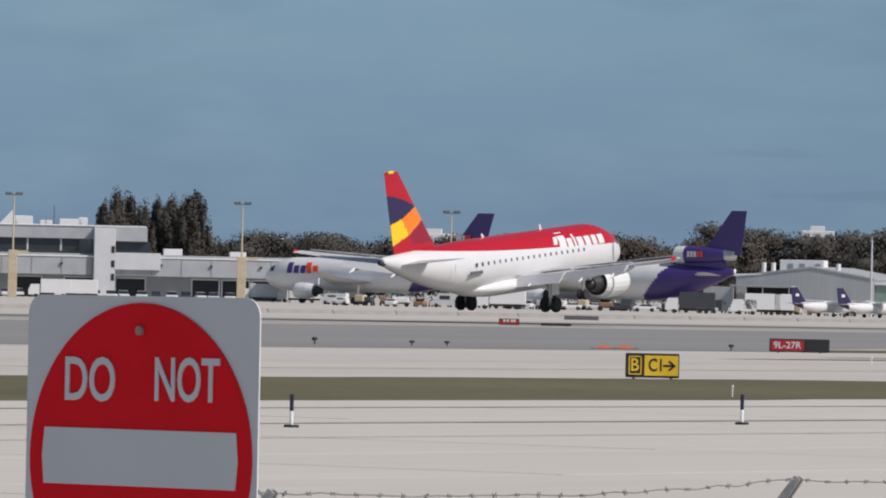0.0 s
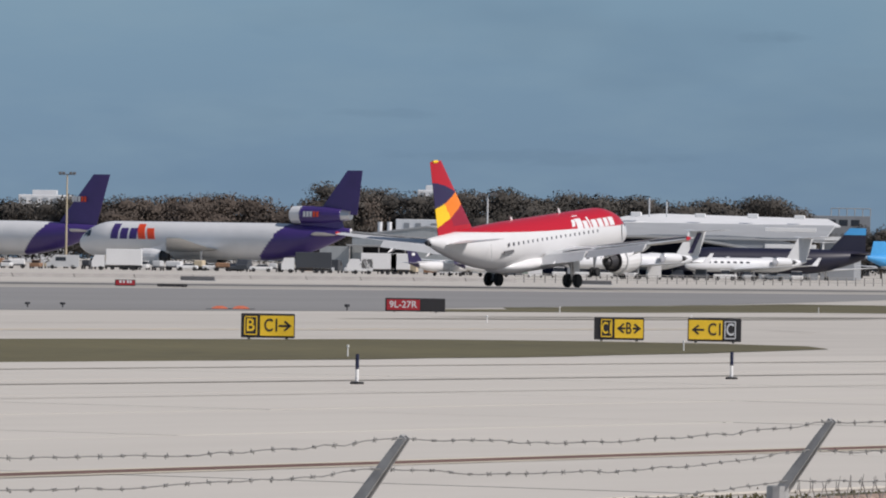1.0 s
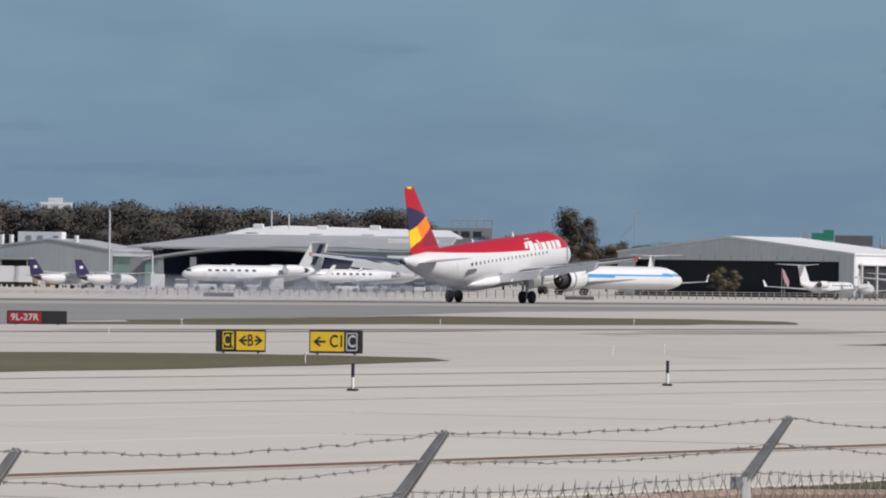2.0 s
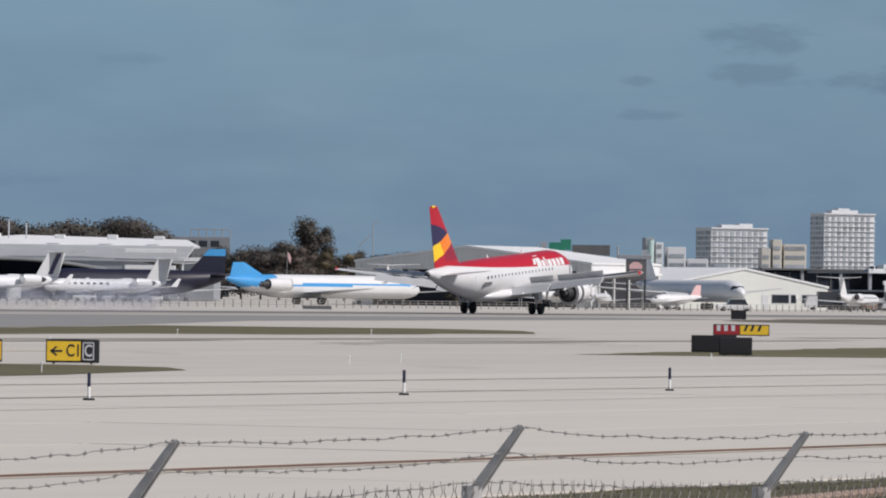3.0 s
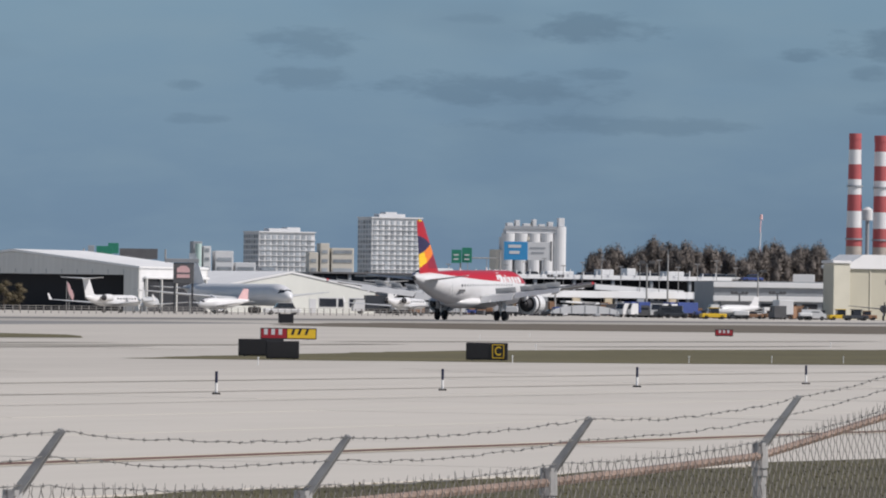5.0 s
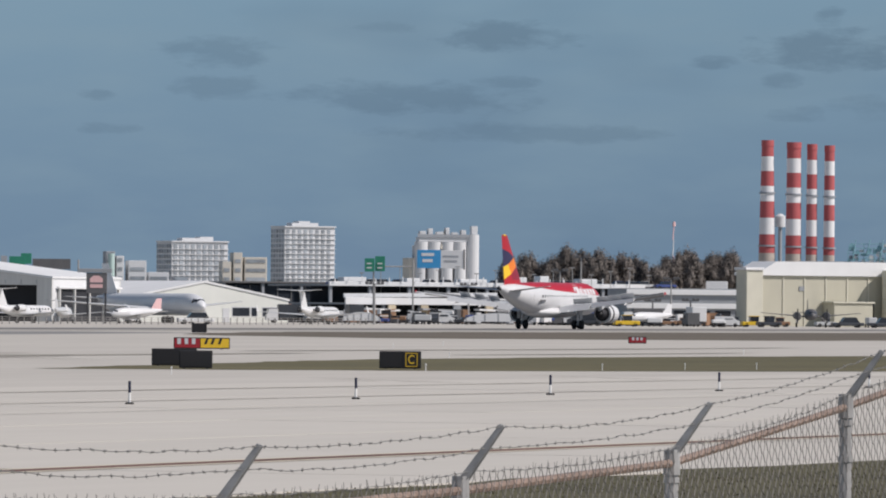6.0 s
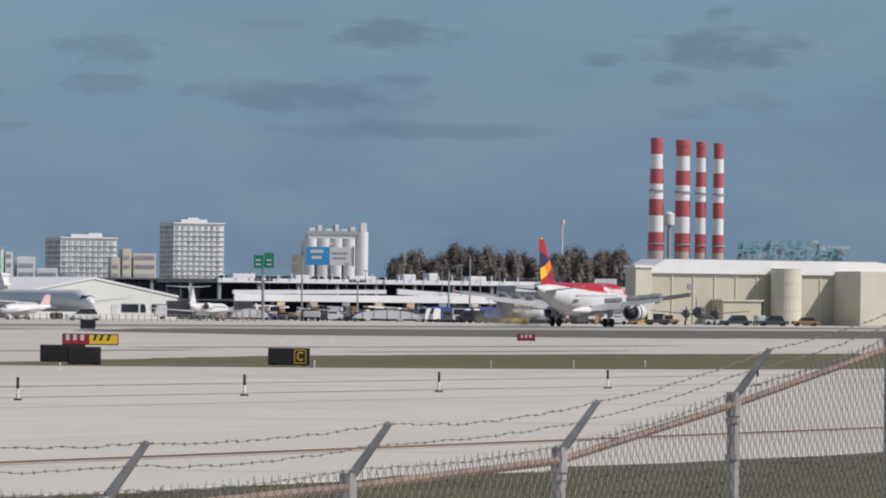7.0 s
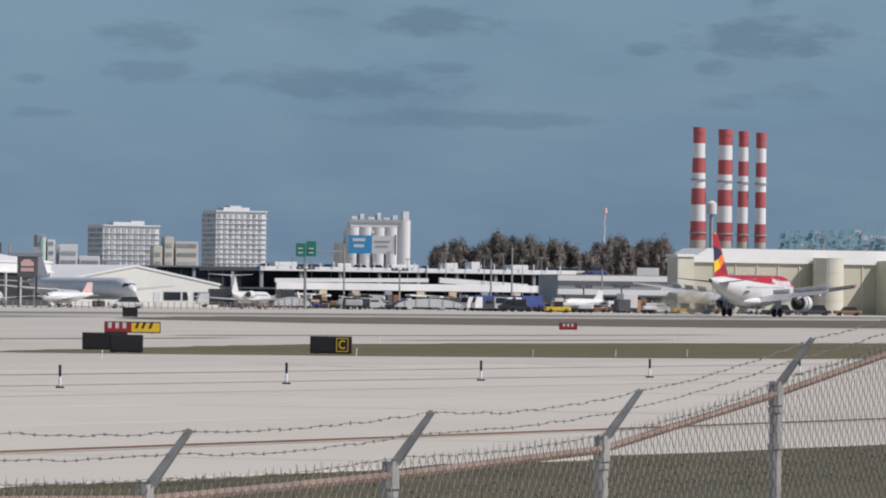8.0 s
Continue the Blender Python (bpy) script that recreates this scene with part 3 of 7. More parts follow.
# ---- airfield surfaces ----
patch("runway", [(-900, 284), (2300, 284), (2300, 334), (-900, 334)], -0.012, M["runway"], "pale concrete runway darkened by tyre rubber")
patch("runway_rubber", [(-900, 303), (1250, 301), (1600, 309), (1600, 313), (1250, 320), (-900, 318)], -0.006, M["rubber_streak"], "dark rubber streaks along the runway touchdown zone")
patch("asphalt_apron", [(-400, 164), (286, 164), (300, 172), (380, 196), (470, 230), (640, 262), (640, 276), (470, 276), (-400, 276)], -0.02, M["asphalt"], "dark grey asphalt shoulder between taxiway and runway")
patch("grass_strip", [(-120, 84), (60, 84), (130, 84.3), (151, 85.9), (163, 87.4), (174, 89.6), (184, 92), (189.5, 95.4), (191, 99.2), (190, 103.5), (187, 105.6), (167, 108.2), (-120, 109)], -0.018, M["grass"], "mown olive-green grass strip with worn edges")
patch("grass_island", [(253, 110.6), (258, 104), (266, 97), (275, 91.5), (285, 87.5), (300, 86), (900, 86), (900, 119), (400, 119), (345, 123.5), (320, 123), (285, 117), (262, 112.5)], -0.018, M["grass"], "green grass island between two taxiways")
patch("grass_wedge", [(286, 163.2), (314, 163.8), (354, 163.2), (372, 164.8), (388, 172), (408, 188), (395, 200), (365, 191), (330, 180), (300, 171)], -0.016, M["grass"], "thin grass wedge beside the runway shoulder")
patch("grass_infield", [(560, 214), (572, 204), (590, 191), (640, 188), (1600, 188), (1600, 266), (812, 268), (700, 276), (640, 262), (590, 244)], -0.018, M["dry_grass"], "dry grass infield along the runway edge")
patch("verge_grass", [(56, 20), (66, 33.2), (87, 33.8), (113, 33.8), (300, 33.6), (300, -40), (20, -40), (20, 6)], 0.004, M["grass_verge"], "grass verge under the perimeter fence")
for y0, y1, key, text in ((41.0, 41.5, "brown_line", "red-brown painted lane line"), (41.56, 41.78, "cream_line", "cream edge of the lane line"), (40.72, 40.95, "cream_line", "cream edge of the lane line")):
    patch("lane_line", [(20, y0), (420, y0), (420, y1), (20, y1)], 0.008, M[key], text + " on the concrete")
patch("lane_line", [(-60, 122.6), (232, 120.2), (232, 120.6), (-60, 123.0)], 0.0, M["taxi_yellow"], "faded yellow taxiway line")
for y, w in ((69.5, 0.4), (78.7, 0.5), (62.8, 0.12)):
    patch("seal_line", [(20, y), (440, y), (440, y + w), (20, y + w)], 0.009, M["seal"], "weathered dark joint sealant on the concrete")
patch("lane_line", [(-60, 133.0), (280, 133.0), (330, 129), (330, 129.12), (280, 133.12), (-60, 133.12)], 0.0, M["joint"], "dark sealed joint along the taxiway")
for x, y, a, b in ((268, 143, 24, 1.2), (300, 136, 16, 0.8), (330, 141, 30, 1.4), (230, 78, 16, 0.5), (300, 148, 40, 1.2), (205, 80, 12, 0.35), (420, 150, 50, 1.6), (380, 132, 26, 0.9)):
    patch("tar_patch", [(x + a * math.cos(q), y + b * math.sin(q) * (1 + 0.4 * math.sin(3 * q))) for q in [2 * math.pi * i / 14 for i in range(14)]], -0.004, M["seal"], "dark tar repair on the taxiway concrete")

# curved tar seams that fan out from the grass islands
for b0, b1, d0, d1, w in ((68.5, 69.75, 247, 233, 0.5), (65.1, 65.78, 226, 221, 0.45), (64.55, 64.95, 312, 306, 0.9), (62.9, 63.5, 262, 252, 0.5), (66.0, 67.1, 330, 322, 0.6), (70.2, 71.4, 262, 250, 0.35)):
    arc = [(b0 + (b1 - b0) * i / 12, d0 + (d1 - d0) * math.sin(math.pi * i / 24), w * (0.25 + math.sin(math.pi * i / 12))) for i in range(13)]
    patch("tar_seam", [polar(b, d)[:2] for b, d, _ in arc] + [polar(b, d + q)[:2] for b, d, q in arc[::-1]], 0.012, M["tar"], "curved dark tar seam on the concrete")

# near taxiway of cast slabs with open joints
taxiway = tagged(part("taxiway", box(20, 440, 33.9, 84.2, -0.2, -0.022), M["joint"]), "dark joint bed under pale concrete slabs", "taxiway", kind="structure")
slab_bm = box(-7.45, 7.45, -3.74, 3.74, -0.09, 0.0)
slab_me = bpy.data.meshes.new("slab")
slab_bm.to_mesh(slab_me)
slab_bm.free()
slab_me.materials.append(M["slab"])
ROWS = [37.8, 45.4, 53.0, 60.6, 68.2, 75.8]
for i in range(28):
    for k, y in enumerate(ROWS):
        ob = new("slab", slab_me)
        ob.parent = taxiway
        ob.location = (27.6 + i * 15.0, y, random.uniform(-0.002, 0.002))
edge = tagged(part("taxiway_edge", box(20, 440, 79.65, 84.2, -0.1, -0.002), M["slab"]), "pale concrete edge strip of the taxiway", "taxiway", kind="structure")


# ---- grass blades at the borders ----
def grass_tufts(name, spots, height, spread, blades, label, seed):
    rng = np.random.default_rng(seed)
    pts = np.repeat(np.array(spots), blades, axis=0) + rng.normal(0, spread, (len(spots) * blades, 2))
    n = len(pts)
    h = height * rng.uniform(0.4, 1.25, n)
    a = rng.uniform(0, math.pi, n)
    lean = rng.normal(0, 0.4, (n, 2)) * h[:, None]
    w = 0.02 + 0.12 * h
    z = np.full(n, -0.02)
    v = np.empty((n, 3, 3))
    v[:, 0] = np.c_[pts[:, 0] - w * np.cos(a), pts[:, 1] - w * np.sin(a), z]
    v[:, 1] = np.c_[pts[:, 0] + w * np.cos(a), pts[:, 1] + w * np.sin(a), z]
    v[:, 2] = np.c_[pts + lean, z + h]
    me = bpy.data.meshes.new(name)
    me.from_pydata(v.reshape(-1, 3).tolist(), [], np.arange(n * 3).reshape(-1, 3).tolist())
    me.materials.append(M["grass_blade"])
    return tagged(new(name, me), label, "grass", kind="stuff")


mt("grass_blade", (0.10, 0.088, 0.04), 0.9, grain=0.5, stain=0.05, vary=0.35, world_space=True, per_island=0.5)
rngp = np.random.default_rng(5)


def sow(x0, x1, y0, y1, n):
    return [(rngp.uniform(x0, x1), rngp.uniform(y0, y1)) for _ in range(n)]


grass_tufts("grass", sow(62, 260, 27, 33.6, 6000), 0.04, 0.3, 9, "uneven green grass of the verge", 3)


# ---- perimeter fence ----
POSTS = [(14.80, 1.66), (17.85, 1.67), (20.90, 1.68), (23.98, 1.70), (27.02, 1.72), (30.06, 1.66), (33.12, 1.71), (36.22, 1.79), (39.18, 2.05), (42.25, 2.36), (45.3, 2.62), (48.35, 2.85)]
FENCE_Y = 12.07
fence = thing("fence", pose(0, 0, 0), "galvanised chain-link perimeter fence topped with barbed wire", "fence")
for i, (x, tip) in enumerate(POSTS):
    rail = tip - 0.31
    base_y = FENCE_Y + 0.19
    bm = tube((x - 0.05, base_y, -0.02), (x - 0.05, base_y, rail + 0.05), 0.034, seg=10)
    add_tube(bm, (x - 0.05, base_y, rail - 0.06), (x - 0.05, base_y, rail + 0.07), 0.044, 0.04, 10)
    for z in (rail - 0.1, rail - 0.3):
        add_tube(bm, (x - 0.05, base_y, z), (x - 0.05, base_y, z + 0.03), 0.042, seg=8)
    p = part("post", bm, M["galvanised"], fence)
    # barbed-wire arm, a pressed channel leaning in
    bm = bmesh.new()
    lower, upper = Vector((x - 0.05, base_y, rail + 0.03)), Vector((x, FENCE_Y, tip))
    axis = (upper - lower).normalized()
    side = Vector((1, 0, 0))
    out = axis.cross(side).normalized()
    rings = []
    for q, w, d in ((0.0, 0.024, 0.02), (0.25, 0.021, 0.018), (1.0, 0.015, 0.012)):
        c = lower.lerp(upper, q)
        rings.append([c + side * w + out * d, c - side * w + out * d, c - side * w - out * d, c - side * w * 0.6 - out * d, c - side * w * 0.6 + out * d * 0.4, c + side * w * 0.6 + out * d * 0.4, c + side * w * 0.6 - out * d, c + side * w - out * d])
    loft(rings, bm=bm)
    part("arm", bm, M["galvanised"], fence)
    if i + 1 == len(POSTS):
        break
    x2, tip2 = POSTS[i + 1]
    rail2 = tip2 - 0.31
    part("top_rail", add_tube(bmesh.new(), (x - 0.05, base_y, rail), (x2 - 0.05, base_y, rail2), 0.021, seg=8), M["rust_rail"], fence)
    # three strands with barbs
    rng = random.Random(40 + i)
    for q in (0.98, 0.62, 0.22):
        a, b = Vector((x - 0.05, base_y, rail + 0.03)).lerp(Vector((x, FENCE_Y, tip)), q), Vector((x2 - 0.05, base_y, rail2 + 0.03)).lerp(Vector((x2, FENCE_Y, tip2)), q)
        sag = rng.uniform(0.02, 0.045)
        kink = [rng.uniform(-0.006, 0.006) for _ in range(25)]
        pts = [a.lerp(b, s / 24) - Vector((0, 0, sag * 4 * (s / 24) * (1 - s / 24))) + Vector((0, 0, kink[s] if 0 < s < 24 else 0)) for s in range(25)]
        bm = bmesh.new()
        for p0, p1 in zip(pts, pts[1:]):
            add_tube(bm, p0, p1, 0.0022, seg=5, caps=False)
            c = p0.lerp(p1, 0.5)
            add_tube(bm, c - Vector((0.009, 0, 0)), c + Vector((0.009, 0, 0)), 0.0045, seg=5)
            for _ in range(2):
                d = Vector((rng.uniform(-0.5, 0.5), rng.uniform(-1, 1), rng.uniform(-1, 1))).normalized() * 0.011
                add_tube(bm, c - d, c + d, 0.0016, 0.0012, seg=3)
        part("barbed_wire", bm, M["wire"], fence)
    # woven wire, in upright zigzags with twisted ends above the rail
    if i >= 3:
        step, rows = 0.052, 28
        bm = bmesh.new()
        for c in range(int((x2 - x) / step)):
            xa = x - 0.05 + c * step
            top = rail + (rail2 - rail) * (c / ((x2 - x) / step)) + 0.055
            last = None
            for r in range(rows + 1):
                z = top - r * 0.05
                if z < -0.02:
                    break
                px = xa + (step * 1.04 if ((r + c) % 2) else 0.0)
                cur = Vector((px, base_y - 0.03 + (0.004 if (r + c) % 2 else -0.004), z))
                if last is not None:
                    add_tube(bm, last, cur, 0.0021, seg=6, caps=False)
                else:
                    add_tube(bm, cur, cur + Vector((rng.uniform(-0.008, 0.014), rng.uniform(-0.01, 0.01), rng.uniform(0.025, 0.045))), 0.002, 0.0014, seg=3)
                last = cur
        part("chain_link", bm, M["mesh_wire"], fence, smooth=True)


# ---- road sign beside the fence ----
def do_not_enter():
    s = thing("road_sign", pose(14.335, 10.098, 0, 0, -0.2, -100), "red and white do-not-enter road sign on a galvanised post", "road sign")
    zc, half, rr = 1.846, 0.381, 0.045
    pts = []
    for cx, cz, a0 in ((half - rr, half - rr, 0), (-half + rr, half - rr, 90), (-half + rr, -half + rr, 180), (half - rr, -half + rr, 270)):
        pts += [(cx + rr * math.cos(radians(a0 + q)), zc + cz + rr * math.sin(radians(a0 + q))) for q in range(0, 91, 15)]
    part("panel", prism(pts, 0.0, 0.004), M["sign_white"], s)
    part("disc", prism([(0.365 * math.cos(2 * math.pi * i / 72), zc + 0.365 * math.sin(2 * math.pi * i / 72)) for i in range(72)], -0.0035, -0.0005), M["sign_red"], s, "red disc of the sign")
    part("bar", prism([(-0.315, zc - 0.065), (0.315, zc - 0.065), (0.322, zc), (0.315, zc + 0.068), (-0.315, zc + 0.068), (-0.322, zc)], -0.0055, -0.003), M["sign_white"], s, "white bar across the disc")
    letters("lettering", "DO", 0.145, 0.165, M["sign_white"], s, -0.165, -0.003, zc + 0.178)
    letters("lettering", "NOT", 0.145, 0.21, M["sign_white"], s, 0.155, -0.003, zc + 0.182)
    letters("lettering", "ENTER", 0.145, 0.38, M["sign_white"], s, 0.0, -0.003, zc - 0.175)
    part("post", box(-0.03, 0.03, 0.006, 0.045, -0.03, 2.18, 0.004), M["galvanised"], s)
    for z in (zc + 0.30, zc - 0.30):
        part("bolt", revolve_y([(-0.008, 0.006), (-0.008, 0.011), (0.0, 0.012)], (0, -0.006, z), 10), M["rust_rail"], s)
    return s


do_not_enter()


# ---- taxiway signs, markers, edge lights ----
def taxi_sign(m, width, height, panels, label, feet=2, depth=0.25, blank="sign_black"):
    """A boxed airfield sign; panels: (x0, x1, ground, text, ink, text width), seen from -y."""
    s = thing("taxiway_sign", m, label, "airfield sign")
    lift = 0.03
    part("case", box(-width / 2, width / 2, 0, depth, lift, lift + height, 0.02), M[blank], s)
    for x0, x1, ground, text, ink, tw in panels:
        part("face_panel", box(x0, x1, -0.012, -0.001, lift + 0.06, lift + height - 0.06, 0.002), M[ground], s)
        if text:
            cx = (x0 + x1) / 2
            letters("lettering", text, (height - 0.12) * 0.88, tw, M[ink], s, cx, -0.014, lift + height / 2)
    for x in (-width * 0.35, width * 0.35):
        part("leg", tube((x, depth / 2, -0.03), (x, depth / 2, lift + 0.01), 0.04, seg=8), M["galvanised"], s)
    return s


def facing(x, y, turn):
    return pose(x, y, -0.018, 0, 0, turn)


def spot(bearing, dist):
    return polar(bearing, dist)[:2]


def arrow(s, x, z, size, ink, left=True, both=False):
    d = -1 if left else 1
    bm = prism([(x - size * 0.5, z - 0.03), (x + size * 0.5, z - 0.03), (x + size * 0.5, z + 0.03), (x - size * 0.5, z + 0.03)], -0.018, -0.013)
    t = x + d * size * 0.5
    prism([(t + d * 0.02, z), (t - d * 0.16, z + 0.15), (t - d * 0.2, z + 0.11), (t - d * 0.06, z), (t - d * 0.2, z - 0.11), (t - d * 0.16, z - 0.15)], -0.018, -0.013, bm)
    part("arrow", bm, M[ink], s)


def frame_line(s, x0, x1, z0, z1, ink):
    bm = bmesh.new()
    for a in ((x0, x1, z0, z0 + 0.03), (x0, x1, z1 - 0.03, z1), (x0, x0 + 0.03, z0, z1), (x1 - 0.03, x1, z0, z1)):
        add_box(bm, a[0], a[1], -0.017, -0.013, a[2], a[3])
    part("border", bm, M[ink], s)


s1 = taxi_sign(facing(*spot(59.14, 208.5), -59.2), 1.50, 0.68, [(-0.72, -0.24, "sign_black", "B", "sign_yellow", 0.22), (-0.22, 0.72, "sign_yellow", "", "sign_black", 0)], "black and yellow taxiway sign with B and C1 and an arrow")
letters("lettering", "C1", 0.5, 0.36, M["sign_black"], s1, 0.08, -0.016, 0.37)
arrow(s1, 0.47, 0.37, 0.34, "sign_black", left=False)
frame_line(s1, -0.66, -0.30, 0.11, 0.63, "sign_yellow")
s2 = taxi_sign(facing(*spot(61.83, 218.2), -61.5), 1.46, 0.66, [(-0.58, -0.15, "sign_black", "C1", "sign_yellow", 0.26), (-0.13, 0.70, "sign_yellow", "B", "sign_black", 0.16)], "yellow taxiway sign with C1 and B between two arrows")
arrow(s2, 0.07, 0.37, 0.22, "sign_black", left=True)
arrow(s2, 0.51, 0.37, 0.22, "sign_black", left=False)
frame_line(s2, -0.53, -0.20, 0.11, 0.63, "sign_yellow")
s3 = taxi_sign(facing(*spot(62.56, 217.8), -62.2), 1.56, 0.68, [(-0.75, 0.23, "sign_yellow", "", "sign_black", 0), (0.25, 0.66, "sign_black", "C", "sign_white", 0.22)], "yellow and black taxiway sign with an arrow, C1 and C")
letters("lettering", "C1", 0.5, 0.36, M["sign_black"], s3, 0.0, -0.016, 0.37)
arrow(s3, -0.47, 0.37, 0.34, "sign_black", left=True)
frame_line(s3, 0.29, 0.62, 0.11, 0.63, "sign_white")
s4 = taxi_sign(facing(*spot(60.275, 324.2), -60.3), 2.6, 0.58, [(-1.24, 0.2, "mandatory_red", "9L-27R", "sign_white", 1.2), (0.22, 1.24, "sign_black", "", "", 0)], "red and black runway holding sign with 9L-27R")
taxi_sign(facing(*spot(67.47, 291), -67.5), 1.76, 0.66, [(-0.84, 0.84, "sign_black", "", "", 0)], "plain black back of a taxiway sign")
taxi_sign(facing(*spot(67.635, 279), -67.6), 1.24, 0.66, [(-0.58, 0.58, "sign_black", "", "", 0)], "plain black back of a small taxiway sign")
s5 = taxi_sign(facing(*spot(69.2, 286), -69.2), 1.6, 0.66, [(-0.76, 0.06, "sign_black", "", "", 0), (0.1, 0.74, "sign_black", "C", "sign_yellow", 0.24)], "black taxiway sign with a yellow C in a yellow frame")
frame_line(s5, 0.2, 0.66, 0.10, 0.63, "sign_yellow")
s6 = taxi_sign(facing(*spot(67.68, 413), -68), 3.1, 0.62, [(-1.5, -0.1, "mandatory_red", "", "", 0), (-0.06, 1.5, "sign_yellow", "", "", 0)], "red and yellow holding-position sign")
for x in (-1.25, -0.85, -0.45):
    part("mark", box(x - 0.1, x + 0.1, -0.02, -0.013, 0.28, 0.6), M["sign_white"], s6)
for x in (0.25, 0.6, 1.0):
    part("mark", prism([(x - 0.12, 0.28), (x + 0.02, 0.28), (x + 0.14, 0.6), (x, 0.6)], -0.02, -0.013), M["sign_black"], s6)
taxi_sign(facing(*spot(67.66, 690), -68), 1.4, 0.85, [(-0.62, 0.62, "sign_black", "", "", 0)], "black back of a sign on the dry grass infield")
s7 = taxi_sign(facing(*spot(71.015, 533), -71), 1.3, 0.48, [(-0.6, 0.6, "mandatory_red", "", "", 0)], "small red holding-position sign")
for x in (-0.3, 0.0, 0.3):
    part("mark", box(x - 0.08, x + 0.08, -0.02, -0.013, 0.25, 0.46), M["sign_white"], s7)
s8 = taxi_sign(facing(*spot(58.06, 549), -58), 1.5, 0.46, [(-0.7, 0.7, "mandatory_red", "", "", 0)], "small red sign beside the runway")
for x in (-0.35, -0.1, 0.2, 0.4):
    part("mark", box(x - 0.08, x + 0.08, -0.02, -0.013, 0.24, 0.44), M["sign_white"], s8)
taxi_sign(facing(*spot(58.42, 548), -58), 2.2, 0.2, [(-1.0, 1.0, "sign_black", "", "", 0)], "low dark edge board beside the runway")

delineator = thing("marker_post", pose(0, 0, 0), "blue and white marker post on a black rubber base", "marker post", "marker posts along the taxiway")
part("base", box(-0.1, 0.1, -0.1, 0.1, -0.01, 0.045, 0.02), M["tyre"], delineator)
part("lower_sleeve", tube((0, 0, 0.04), (0, 0, 0.27), 0.031, seg=10), M["white_paint"], delineator, "white lower sleeve")
part("upper_sleeve", tube((0, 0, 0.27), (0, 0, 0.54), 0.034, seg=10), M["marker_blue"], delineator, "dark blue upper sleeve")
delineator.matrix_basis = pose(116.38, 67.7, 0)
for k, nudge in ((-2, 0), (-1, 0), (1, 0.05), (2, 0.15), (3, 0.2), (4, 0.16), (5, 0.03), (6, -0.2), (7, -0.3), (8, -0.4), (9, -0.5)):
    copy_thing(delineator, pose(116.38 + 14.64 * k + nudge, 67.7, 0, 0, 0, 7 * k))

edge_light = thing("edge_light", pose(0, 0, 0), "small white taxiway edge light stake", "edge light", "edge lights along the grass")
part("stake", tube((0, 0, -0.03), (0, 0, 0.22), 0.018, 0.016, 8), M["white_paint"], edge_light)
part("cap", box(-0.025, 0.025, -0.025, 0.025, 0.21, 0.27, 0.008), M["white_paint"], edge_light)
edge_light.matrix_basis = pose(150.2, 87.6, -0.018)
for x, y in ((125, 86), (173.5, 91), (205, 97), (213, 99), (236, 98), (262, 98.5), (272, 95), (279, 94), (285, 93), (333, 124), (345, 162), (390, 128), (322, 161.5), (296, 161.5), (420, 160), (450, 168), (240, 134), (260, 136)):
    copy_thing(edge_light, pose(x, y, -0.018))
cone = thing("marker_cone", pose(0, 0, 0), "low orange barricade light on the asphalt", "barricade", "orange barricades on the shoulder")
part("body", prism([(-0.4, 0), (0.4, 0), (0.3, 0.08), (0.12, 0.14), (-0.12, 0.14), (-0.3, 0.08)], -0.08, 0.08), M["marker_orange"], cone)
part("foot", box(-0.6, 0.6, -0.12, 0.12, -0.03, 0.02, 0.01), M["tyre"], cone)
cone.matrix_basis = pose(278, 168.5, -0.02, 0, 0, -58)
for x, y in ((279.3, 168.2), (280.6, 169), (254, 176), (255.5, 176.4)):
    copy_thing(cone, pose(x, y, -0.02, 0, 0, -58))
for x, y, h in ((262, 173, 0.3), (268, 172, 0.22), (270, 171.5, 0.22), (284, 165.6, 0.28), (246, 170, 0.3)):
    f = thing("edge_fixture", pose(x, y, -0.02), "small dark runway guard fixture on a stub", "edge light")
    part("stub", tube((0, 0, 0), (0, 0, h * 0.6), 0.03, seg=8), M["dark_metal"], f)
    part("lamp_head", box(-0.12, 0.12, -0.08, 0.08, h * 0.55, h, 0.03), M["dark_metal"], f)


# ---- parked aircraft ----
def heading(bearing, dist, az):
    """The pose of a parked machine whose nose points along the compass bearing az."""
    x, y, _ = polar(bearing, dist)
    return pose(x, y, -0.03, 0, 0, 90 - az)


